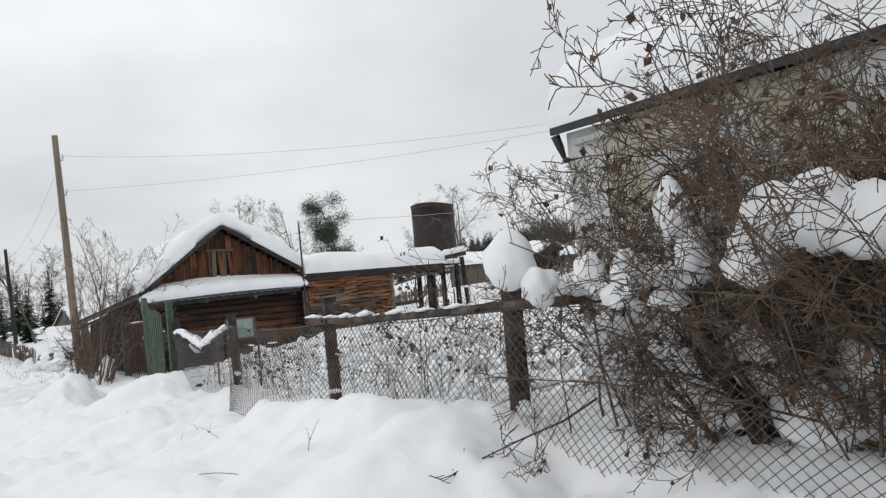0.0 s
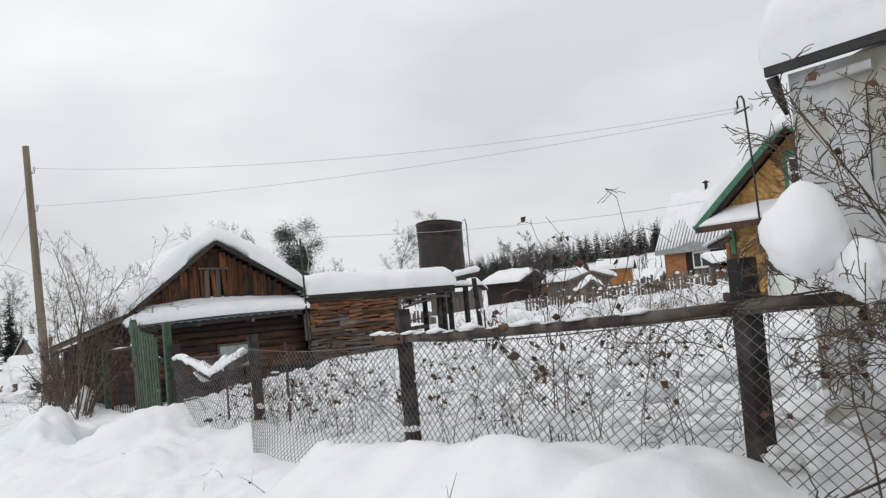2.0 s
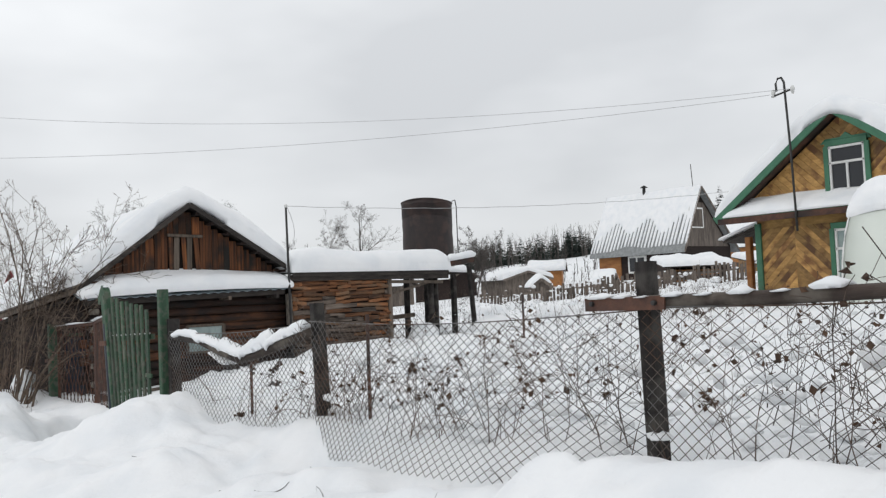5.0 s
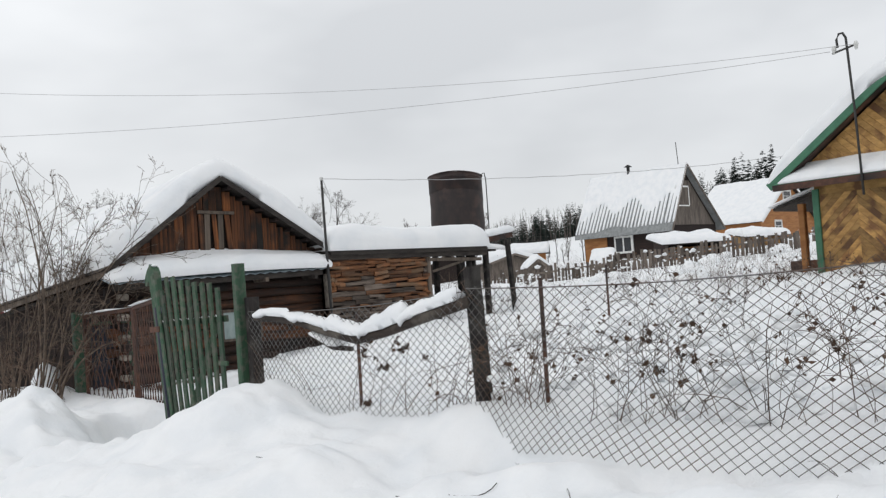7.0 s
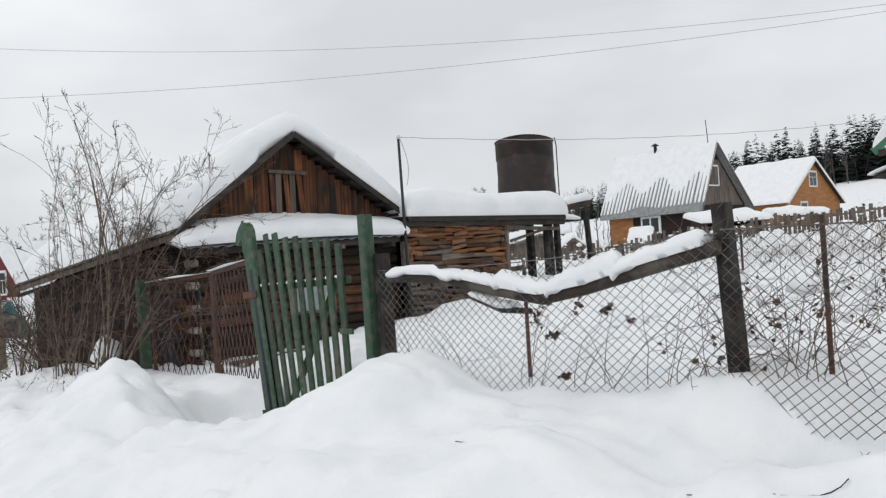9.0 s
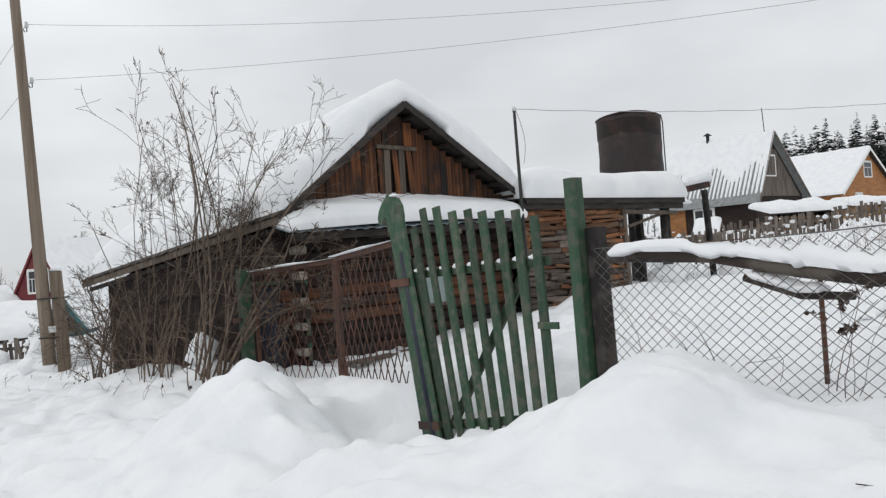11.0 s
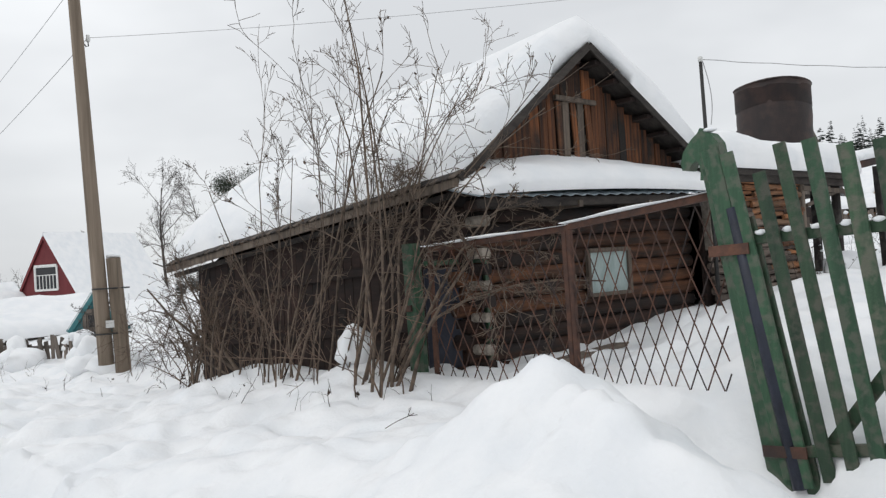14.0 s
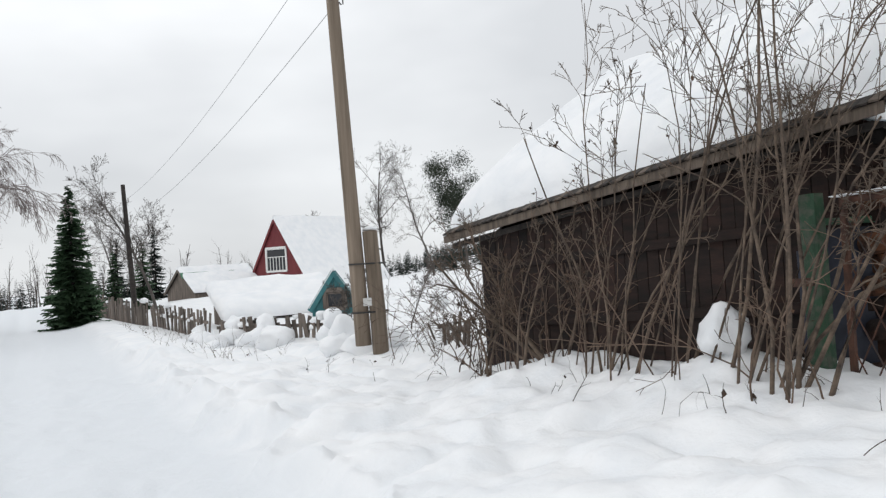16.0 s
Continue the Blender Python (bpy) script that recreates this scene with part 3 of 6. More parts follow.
def log_house():
    z0 = -0.32
    h = thing("log_house", pose(3.94, 20.72, z0), "old dark log house with plank gable and deep roof snow", "house")
    ax, az, sl, sr = 1.74, 3.50, 0.76, 0.61
    wall_y, verge_y, back_y = 0.16, -0.12, 5.2
    # log front wall
    rng = np.random.default_rng(3)
    z, i = 0.05, 0
    while z < 1.98:
        r = 0.082 + rng.uniform(-0.006, 0.006)
        x0, x1 = -0.20 if i % 2 == 0 else -0.10, 3.78
        pts = [(x0 + (x1 - x0) * k / 6, wall_y + rng.uniform(-0.008, 0.008), z + rng.uniform(-0.008, 0.008)) for k in range(7)]
        # top courses take the darker log, so canopy shade is in their colour
        put("log", Geo().tube(pts, [r * rng.uniform(0.94, 1.06) for _ in range(7)], 10), LOG_BROWN if 3 < i < 9 else LOG_DARK, h, smooth=True)
        # notched cross ends of the side wall
        e = put("log_end", Geo().beam((0.0, wall_y - 0.26 - rng.uniform(0, 0.07), z + 0.08), (0.0, wall_y + 0.1, z + 0.08), 0.10 + rng.uniform(0, 0.03), 0.085 + rng.uniform(0, 0.035), chamfer=0.2), LOG_END if i % 2 else LOG_DARK, h)
        if i % 2 == 0 and i % 4 == 0:
            e["label"] = "grey notched log end"
        z += 0.158
        i += 1
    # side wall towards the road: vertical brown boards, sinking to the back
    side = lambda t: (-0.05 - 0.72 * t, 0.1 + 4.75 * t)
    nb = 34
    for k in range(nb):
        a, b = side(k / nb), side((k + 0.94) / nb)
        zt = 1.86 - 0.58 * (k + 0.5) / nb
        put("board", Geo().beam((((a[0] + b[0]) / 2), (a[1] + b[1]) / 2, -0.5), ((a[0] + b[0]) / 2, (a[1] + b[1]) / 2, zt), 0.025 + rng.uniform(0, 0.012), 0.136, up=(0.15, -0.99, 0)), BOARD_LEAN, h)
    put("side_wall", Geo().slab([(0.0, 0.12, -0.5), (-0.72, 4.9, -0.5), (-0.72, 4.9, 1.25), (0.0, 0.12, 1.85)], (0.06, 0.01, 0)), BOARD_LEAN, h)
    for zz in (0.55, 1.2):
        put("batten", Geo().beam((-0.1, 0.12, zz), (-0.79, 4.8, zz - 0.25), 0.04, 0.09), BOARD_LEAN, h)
    # rear and far walls close the house
    put("rear_wall", Geo().slab([(-0.7, 4.9, -0.5), (3.75, 5.0, -0.5), (3.75, 5.0, 2.1), (ax - 0.2, 5.0, 3.1), (-0.7, 4.9, 1.2)], (0, 0.06, 0)), BOARD_LEAN, h)
    put("far_wall", Geo().slab([(3.72, 0.3, -0.5), (3.72, 4.95, -0.5), (3.72, 4.95, 2.15), (3.72, 0.3, 2.15)], (0.05, 0, 0)), BOARD_LEAN, h)
    # gable boards
    x = -0.05
    while x < 3.7:
        w = rng.uniform(0.10, 0.155)
        xm = x + w / 2
        top = gable_height(xm, ax, az - 0.10, sl, sr)
        hatch = 1.42 < xm < 2.02
        y = wall_y - 0.02 + rng.uniform(-0.008, 0.008)
        if top > 1.86:
            if not hatch:
                put("board", Geo().beam((xm, y, 1.80 + rng.uniform(-0.02, 0.02)), (xm + rng.uniform(-0.01, 0.01), y, top), w * 0.96, 0.026, up=(0, -1, 0)), BOARD_DARK, h)
            else:
                put("board", Geo().beam((xm, y, 2.93), (xm, y, top), w * 0.96, 0.026, up=(0, -1, 0)), BOARD_DARK, h)
        x += w
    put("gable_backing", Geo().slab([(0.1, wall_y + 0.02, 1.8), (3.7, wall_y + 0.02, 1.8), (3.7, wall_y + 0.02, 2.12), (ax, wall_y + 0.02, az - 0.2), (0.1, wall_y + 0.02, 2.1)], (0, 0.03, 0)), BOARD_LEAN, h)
    hd = put("hatch", Geo().beam((1.38, wall_y - 0.06, 2.92), (2.06, wall_y - 0.06, 2.90), 0.05, 0.055), BOARD_GREY, h, label="boarded loft hatch")
    for k, (w, dz, bend) in enumerate(((0.09, 0.0, 0.02), (0.10, 0.03, -0.03), (0.08, -0.02, 0.05), (0.10, 0.0, -0.02), (0.09, 0.04, 0.06))):
        xm = 1.45 + k * 0.122
        put("hatch_board", Geo().beam((xm + bend, wall_y - 0.04, 1.95 + dz), (xm, wall_y - 0.035, 2.88), w, 0.024, up=(0, -1, 0)), BOARD_GREY if k in (1, 3) else BOARD_DARK, hd)
    # roof: verge boards, purlins, deck and its snow
    L0, A0, R0 = (-0.28, verge_y, 1.97), (ax, verge_y, az), (3.86, verge_y, az - 2.12 * sr)
    L1, A1, R1 = (-1.05, back_y, 1.36), (ax - 0.25, back_y - 0.3, az - 0.35), (3.86, back_y, az - 2.12 * sr - 0.2)
    put("roof_deck", Geo().slab([L0, A0, A1, L1], (0, 0, 0.045)), RAFTER, h)
    put("roof_deck", Geo().slab([A0, R0, R1, A1], (0, 0, 0.045)), RAFTER, h)
    put("verge_board", Geo().beam((L0[0], verge_y - 0.015, L0[2] - 0.02), (ax, verge_y - 0.015, az - 0.02), 0.028, 0.085), RAFTER, h)
    put("verge_board", Geo().beam((ax, verge_y - 0.018, az - 0.02), (R0[0], verge_y - 0.018, R0[2] - 0.02), 0.028, 0.085), RAFTER, h)
    for k in range(7):
        t = (k + 0.6) / 7
        p = Vector(A0).lerp(Vector(R0), t)
        put("purlin", Geo().beam((p.x, verge_y + 0.02, p.z - 0.07), (p.x, wall_y + 0.1, p.z - 0.07), 0.11, 0.045), BOARD_LEAN, h)
        p = Vector(A0).lerp(Vector(L0), t)
        put("purlin", Geo().beam((p.x, verge_y + 0.02, p.z - 0.07), (p.x, wall_y + 0.1, p.z - 0.07), 0.11, 0.045), BOARD_LEAN, h)
    # eave towards the road: boards under a ragged tar-paper edge
    put("eave_board", Geo().beam((L0[0] - 0.02, L0[1], L0[2] - 0.04), (L1[0] - 0.02, L1[1], L1[2] - 0.04), 0.03, 0.085), BOARD_GREY, h)
    put("eave_board", Geo().beam((L0[0] + 0.10, L0[1], L0[2] - 0.12), (L1[0] + 0.10, L1[1], L1[2] - 0.12), 0.05, 0.06), RAFTER, h)
    for k in range(60):
        t = k / 60
        p = Vector(L0).lerp(Vector(L1), t)
        d = rng.uniform(0, 0.03)
        put("shingle", Geo().beam((p.x - 0.055 - d, p.y + 0.045, p.z + 0.005), (p.x + 0.2, p.y + 0.045, p.z + 0.16), 0.082, 0.016), RAFTER if k % 3 else BOARD_GREY, h)

    def roof_at(u, v):
        a = Vector(L0).lerp(Vector(L1), v) + Vector((0.06, 0, 0))
        b = Vector(A0).lerp(Vector(A1), v)
        c = Vector(R0).lerp(Vector(R1), v)
        p = a.lerp(b, u * 2) if u < 0.5 else b.lerp(c, u * 2 - 1)
        return p + Vector((0, 0, 0.055))
    crest = lambda u, v: 0.12 * max(0.0, 1 - abs(u - 0.5) / 0.16) ** 2
    put("roof_snow", snow_patch(roof_at, 4.9, 5.4, 0.42, 0.30, 27, 14, 5, 0.05, (1.2, 1.0, 1.8, 1), soften=crest), SNOW, h, smooth=True, label="thick rounded snow on the roof")
    # tin canopy with its snow
    c0, c1 = (-0.32, -0.42, 1.76), (3.66, -0.30, 1.84)
    g = Geo()
    n = 80
    v, f = [], []
    for k in range(n + 1):
        t = k / n
        x, zf = c0[0] + (c1[0] - c0[0]) * t, c0[2] + (c1[2] - c0[2]) * t
        w = 0.012 * math.sin(k * 1.6)
        v += [(x, c0[1] + 0.12 * t, zf + w), (x, wall_y - 0.03, zf + 0.13 + w), (x, c0[1] + 0.12 * t, zf + w - 0.004), (x, wall_y - 0.03, zf + 0.126 + w)]
    for k in range(n):
        a = k * 4
        f += [(a, a + 4, a + 5, a + 1), (a + 2, a + 3, a + 7, a + 6), (a, a + 2, a + 6, a + 4)]
    g.add(v, f)
    put("canopy", g, TIN, h, label="corrugated tin canopy")
    put("canopy_beam", Geo().beam((-0.25, -0.33, 1.70), (3.6, -0.22, 1.78), 0.05, 0.09), RAFTER, h)
    for x in (0.1, 1.2, 2.4, 3.4):
        put("bracket", Geo().beam((x, -0.34, 1.70), (x, wall_y, 1.70), 0.06, 0.07), BOARD_GREY if x in (1.2, 2.4) else RAFTER, h)

    def can_at(u, v):
        x = c0[0] + 0.03 + (c1[0] - c0[0]) * 1.02 * u
        return (x, c0[1] + 0.01 + 0.12 * u + (wall_y - c0[1] - 0.12 * u) * v, c0[2] + 0.09 * u + 0.13 * v + 0.012 + 0.12 * math.sin(math.pi * min(1, u * 1.08)) ** 0.7 * (0.35 + 0.65 * v))
    put("canopy_snow", snow_patch(can_at, 4.0, 0.62, 0.21, 0.2, 26, 4, 8, 0.06, (0.45, 1.2, 1.3, 0)), SNOW, h, smooth=True)
    # window in the log wall
    w = put("window", Geo().beam((1.70, 0.05, 1.20), (2.42, 0.05, 1.20), 0.05, 0.05).beam((1.70, 0.05, 0.70), (2.42, 0.05, 0.70), 0.09, 0.04).beam((1.70, 0.05, 0.70), (1.70, 0.05, 1.21), 0.05, 0.05).beam((2.42, 0.05, 0.70), (2.42, 0.05, 1.21), 0.06, 0.06), BOARD_GREY, h, label="small framed window with pale curtain")
    put("pane", Geo().beam((1.73, 0.06, 0.945), (2.39, 0.06, 0.945), 0.012, 0.47), CURTAIN, w)
    # a sill log and boards lying at the foot
    put("loose_board", Geo().beam((0.3, -0.55, 0.13), (2.1, -0.25, 0.17), 0.16, 0.04), BOARD_GREY, h)
    return h


log_house()


# ---- annex of split slabs, its flat roof and open end ----
def annex():
    z0 = -0.2
    a = thing("annex", pose(7.72, 20.5, z0), "low slab-walled annex under thick roof snow, one end open", "shed")
    rng = np.random.default_rng(9)
    z = 0.0
    while z < 1.84:
        hgt = rng.uniform(0.055, 0.125)
        x = 0.03 - rng.uniform(0, 0.9)
        while x < 2.42:
            w = rng.uniform(0.22, 0.95)
            x0, x1 = max(0.03, x), min(2.42, x + w)
            if x1 - x0 > 0.06:
                y = 0.10 - rng.uniform(0, 0.075)
                h0, h1 = rng.uniform(0.62, 1.12, 2) * hgt
                tilt = rng.uniform(-0.03, 0.03)
                xm = x0 + (x1 - x0) * rng.uniform(0.35, 0.65)
                g = Geo().beam((x0 + 0.003, y, z + hgt / 2 - tilt), (xm, y - 0.015, z + hgt / 2 + rng.uniform(-0.01, 0.01)), 0.06, h0, chamfer=0.38, taper=rng.uniform(0.85, 1.15))
                g.beam((x1 - 0.003, y, z + hgt / 2 + tilt), (xm, y - 0.012, z + hgt / 2 + rng.uniform(-0.01, 0.01)), 0.058, h1, chamfer=0.38, taper=rng.uniform(0.85, 1.15))
                put("slab", g, PLANK_ANNEX if rng.uniform() < (0.88 if z > 1.05 + 0.25 * math.sin(x * 2.1) else 0.16) else SLAB_GREY, a)
            x += w
        z += hgt * 0.9
    put("inner_wall", Geo().slab([(0.02, 0.15, -0.3), (2.43, 0.15, -0.3), (2.43, 0.15, 1.9), (0.02, 0.15, 1.9)], (0, 0.05, 0)), BOARD_LEAN, a)
    put("end_wall", Geo().slab([(2.38, 0.2, -0.3), (2.38, 2.9, -0.3), (2.38, 2.9, 1.9), (2.38, 0.2, 1.9)], (0.05, 0, 0)), BOARD_LEAN, a)
    put("rear_wall", Geo().slab([(0.02, 2.9, -0.3), (2.43, 2.9, -0.3), (2.43, 2.9, 1.9), (0.02, 2.9, 1.9)], (0, 0.05, 0)), BOARD_LEAN, a)
    put("corner_post", Geo().beam((2.42, 0.05, -0.3), (2.42, 0.06, 1.86), 0.10, 0.09), BOARD_GREY, a)
    put("log_corner", Geo().beam((-0.08, -0.02, 1.0), (-0.08, 0.0, 1.62), 0.10, 0.12), LOG_END, a)
    for x, y, lean in ((3.62, 0.12, 0.0), (3.78, 0.20, 0.03), (3.7, 2.7, 0.0), (2.9, 2.6, 0.02)):
        put("post", Geo().tube([(x, y, -0.3), (x + lean, y, 0.8), (x + lean, y, 1.9)], [0.075, 0.07, 0.065], 8), POST_DARK, a, smooth=True)
    put("front_beam", Geo().beam((-0.05, 0.0, 1.93), (4.05, 0.04, 1.90), 0.10, 0.12), RAFTER, a)
    put("fascia", Geo().beam((-0.02, -0.09, 1.985), (4.02, -0.06, 1.975), 0.03, 0.07), RAFTER, a)
    put("fascia", Geo().beam((2.4, 0.02, 1.80), (3.9, 0.03, 1.76), 0.04, 0.07), BOARD_GREY, a)
    put("brace", Geo().beam((2.5, 0.02, 1.55), (3.6, 0.05, 1.78), 0.04, 0.05), BOARD_GREY, a)
    put("roof_deck", Geo().slab([(-0.05, -0.1, 2.0), (4.0, -0.08, 1.99), (4.0, 3.1, 2.12), (-0.05, 3.1, 2.12)], (0, 0, 0.04)), RAFTER, a)
    put("roof_snow", snow_patch(quad((-0.05, -0.12, 2.035), (4.06, -0.1, 2.025), (4.0, 3.1, 2.15), (-0.05, 3.1, 2.15)), 4.1, 3.2, 0.46, 0.26, 22, 8, 11, 0.04, (0.7, 1, 1.1, 1)), SNOW, a, smooth=True, label="level slab of roof snow")
    # things stored under the open end
    put("crossbar", Geo().beam((2.45, 0.9, 0.95), (3.7, 0.9, 1.02), 0.06, 0.10), BOARD_GREY, a)
    put("crossbar", Geo().beam((2.45, 2.5, 1.25), (3.7, 2.5, 1.35), 0.06, 0.14), GREY_WOOD, a)
    return a


annex()
put("snow_clump", lump((10.9, 20.35, 0.35), (0.34, 0.3, 0.32), 2), SNOW, label="mound of snow beside the annex", category="snow")


def post_frame():
    p = thing("post_frame", pose(11.9, 20.4, at_land(12, 20.4)), "leaning dark post frame with snow on its lintel", "post")
    put("post", Geo().beam((0.55, 0, -0.2), (0.42, 0, 1.62), 0.10, 0.09), POST_DARK, p)
    put("lintel", Geo().beam((-0.15, 0.05, 1.62), (0.55, 0, 1.72), 0.10, 0.11), RUST, p)
    put("snow_strip", snow_patch(quad((-0.15, -0.06, 1.69), (0.55, -0.06, 1.78), (0.55, 0.1, 1.78), (-0.15, 0.1, 1.69)), 0.7, 0.16, 0.13, 0.06, 8, 3, 4, 0.15), SNOW, p, smooth=True)


post_frame()


def water_tank():
    z0 = at_land(12.5, 22.2)
    t = thing("water_tank", pose(12.50, 22.15, z0), "tall rusted steel water tank open at the top", "tank")
    zt = 3.60 - z0
    g = Geo()
    n, rows = 32, 9
    v, f = [], []
    for j in range(rows + 1):
        z = zt - 1.75 + 1.75 * j / rows
        r = 0.63 + (0.012 if j in (0, rows) else 0) + 0.006 * math.sin(j * 2.3)
        for k in range(n):
            q = 2 * math.pi * k / n
            w = r + 0.012 * float(lattice(k * 0.6, j * 0.9, 5))
            tilt = -0.03 * w * math.cos(q)
            v.append((w * math.cos(q), w * math.sin(q), z + tilt + (0.03 * math.sin(q * 2) if j == rows else 0)))
    for j in range(rows):
        for k in range(n):
            f.append((j * n + k, j * n + (k + 1) % n, (j + 1) * n + (k + 1) % n, (j + 1) * n + k))
    f.append(tuple(range(n - 1, -1, -1)))
    o = len(v)
    v += [(p[0] * 0.985, p[1] * 0.985, p[2]) for p in v[rows * n:]] + [(p[0] * 0.985, p[1] * 0.985, p[2] - 0.4) for p in v[rows * n:]]
    for k in range(n):
        f += [(rows * n + k, rows * n + (k + 1) % n, o + (k + 1) % n, o + k), (o + k, o + (k + 1) % n, o + n + (k + 1) % n, o + n + k)]
    f.append(tuple(range(o + n, o + 2 * n)))
    g.add(v, f)
    put("shell", g, TANK_RUST, t, smooth=True)
    put("rim", Geo().tube([(0.645 * math.cos(q), 0.645 * math.sin(q), zt - 0.03 * 0.645 * math.cos(q) + 0.03 * math.sin(2 * q)) for q in np.linspace(0, 2 * math.pi, 33)], 0.014, 6), TANK_RUST, t, smooth=True)
    for x, y in ((0.42, 0.42), (-0.42, 0.42), (0.42, -0.42), (-0.42, -0.42)):
        put("leg", Geo().beam((x, y, -0.3), (x, y, zt - 1.7), 0.12, 0.12), POST_DARK, t)
    put("platform", Geo().beam((-0.6, 0, zt - 1.80), (0.6, 0, zt - 1.80), 1.2, 0.08), RAFTER, t)
    put("pipe", Geo().tube([(0.60, -0.28, zt + 0.02), (0.68, -0.30, zt + 0.06), (0.71, -0.31, zt - 0.1), (0.71, -0.31, zt - 1.6)], 0.013, 6), BLACK_METAL, t, smooth=True)
    put("snow_cap", snow_patch(quad((-0.3, -0.8, zt - 1.78), (0.75, -0.8, zt - 1.82), (0.75, -0.55, zt - 1.8), (-0.3, -0.55, zt - 1.76)), 1.0, 0.25, 0.16, 0.1, 8, 3, 3, 0.2), SNOW, t, smooth=True)


water_tank()


def wire_mast():
    m = thing("wire_mast", pose(7.6, 20.42, -0.2), "thin steel mast with a drooping wire end", "pole")
    put("tube", Geo().tube([(0.05, 0, 0), (0.02, 0, 1.8), (0, 0, 3.36)], [0.028, 0.026, 0.022], 8), BLACK_METAL, m, smooth=True)
    put("insulator", Geo().tube([(0, 0, 3.34), (0, 0, 3.40), (0, 0, 3.41)], [0.03, 0.032, 0.01], 8), PORCELAIN, m, smooth=True)
    pts = [(0.02 + 0.13 * math.sin(t * 2.6) + 0.02 * t, -0.02, 3.34 - 0.78 * t) for t in np.linspace(0, 1, 12)]
    put("loose_wire", Geo().tube(pts, 0.006, 5), CABLE, m, smooth=True)


wire_mast()


def span(name, p, q, sag, r, label, n=24, wave=0.0):
    pts = []
    for k in range(n + 1):
        t = k / n
        a = Vector(p).lerp(Vector(q), t)
        pts.append(a + Vector((0, 0, -4 * sag * t * (1 - t) + wave * math.sin(k * 1.9))))
    return put(name, Geo().tube(pts, r, 5), CABLE, None, smooth=True, label=label, category="wire")


# ---- utility poles and their wires ----
def utility_pole(x, y, zb, lean, height, name_label, wood):
    p = thing("utility_pole", pose(x, y, zb), name_label, "pole")
    put("shaft", Geo().tube([(lean[0] * k, lean[1] * k, height * k) for k in np.linspace(0, 1, 8)], list(np.linspace(0.135, 0.095, 8)), 14), wood, p, smooth=True)
    for k, dz in enumerate((-0.80, -1.95)):
        c = Vector((lean[0], lean[1], height)) * (1 + dz / height) + Vector((0.10, -0.03, 0))
        ins = put("insulator", Geo().tube([c + Vector((0.07, 0, 0.05)), c + Vector((0.07, 0, 0.10)), c + Vector((0.07, 0, 0.13)), c + Vector((0.07, 0, 0.17))], [0.03, 0.042, 0.03, 0.034], 10), PORCELAIN, p, smooth=True)
        put("hook", Geo().tube([c, c + Vector((0.03, 0, -0.04)), c + Vector((0.07, 0, -0.03)), c + Vector((0.07, 0, 0.07))], 0.011, 6), BLACK_METAL, ins, smooth=True)
    return p


PB = (3.30, 30.0, -0.56)
PL, PH = (-0.23, 0.05), 7.68
pole = utility_pole(*PB, PL, PH, "tall weathered wooden utility pole strapped to a short stub post", POLE_WOOD)
put("stub_post", Geo().tube([(0.27, -0.12, -0.9), (0.24, -0.10, 0.6), (0.20, -0.06, 1.89)], [0.14, 0.135, 0.125], 12), POLE_WOOD, pole, smooth=True, label="short grey stub post")
for zz in (0.55, 1.35):
    put("strap", Geo().tube([(0.14 + 0.32 * math.cos(q), -0.03 + 0.165 * math.sin(q), zz) for q in np.linspace(0, 2 * math.pi, 25)], 0.016, 6), BLACK_METAL, pole, smooth=True)
put("number_plate", Geo().beam((-0.02, -0.145, 0.72), (0.16, -0.16, 0.72), 0.015, 0.13), WHITE_PAINT, pole, label="small white number plate")
put("stub_snow", lump((0.20, -0.06, 1.92), (0.12, 0.12, 0.05), 9, 2), SNOW, pole)


def ins_at(dz):
    k = 1 + dz / PH
    return (PB[0] + PL[0] * k + 0.17, PB[1] + PL[1] * k - 0.03, PB[2] + PH * k + 0.12)


P2 = (2.95, 58.5, at_land(2.95, 58.5) - 0.1)
pole_far = utility_pole(*P2, (-0.22, 0.3), 5.3 - P2[2], "distant dark leaning utility pole", RAFTER)
MAST_TOP = (15.79, 14.16, 5.16)
span("overhead_wire", ins_at(-0.80), MAST_TOP, 0.45, 0.0052, "upper overhead wire to the yellow house")
span("overhead_wire", ins_at(-1.95), (15.79, 14.58, 5.12), 0.30, 0.0052, "lower overhead wire to the yellow house")
span("overhead_wire", ins_at(-0.80), (P2[0] - 0.1, P2[1], 4.6), 0.5, 0.007, "overhead wire along the road")
span("overhead_wire", ins_at(-1.95), (P2[0] - 0.1, P2[1], 3.6), 0.5, 0.007, "overhead wire along the road")
span("aerial_wire", (7.6, 20.42, 3.17), (17.2, 16.4, 3.4), 0.18, 0.0055, "slack aerial wire from the mast", 40, 0.006)


# ---- gate, drive gate and the garden fence ----
def fence_post(x, y, top, w, lean=(0, 0), label="dark rough-hewn fence post", mat=None):
    z = at_land(x + 0.1, y) - 0.35
    p = put("fence_post", Geo().beam((0, 0, 0), (lean[0], lean[1], top - z), w, w * 0.85, up=(0, 1, 0), taper=0.95), mat or POST_DARK, None, pose(x, y, z), label=label, category="post", group="garden fence posts")
    return p


fence_post(3.33, 4.9, 1.56, 0.125, (0.02, 0.02))
fence_post(3.34, 8.28, 1.43, 0.112, (0.0, 0.03))
fence_post(3.37, 11.95, 1.26, 0.115, (-0.02, 0.05))
fence_post(3.34, 1.2, 1.62, 0.14, (0.0, 0.0))
fence_post(3.3, 15.31, 1.13, 0.13, (0, 0.03), "thick tarred post beside the picket gate")
fence_post(3.22, 15.42, 1.49, 0.12, (0.0, 0.03), "tall green painted gate post with split top", GREEN)


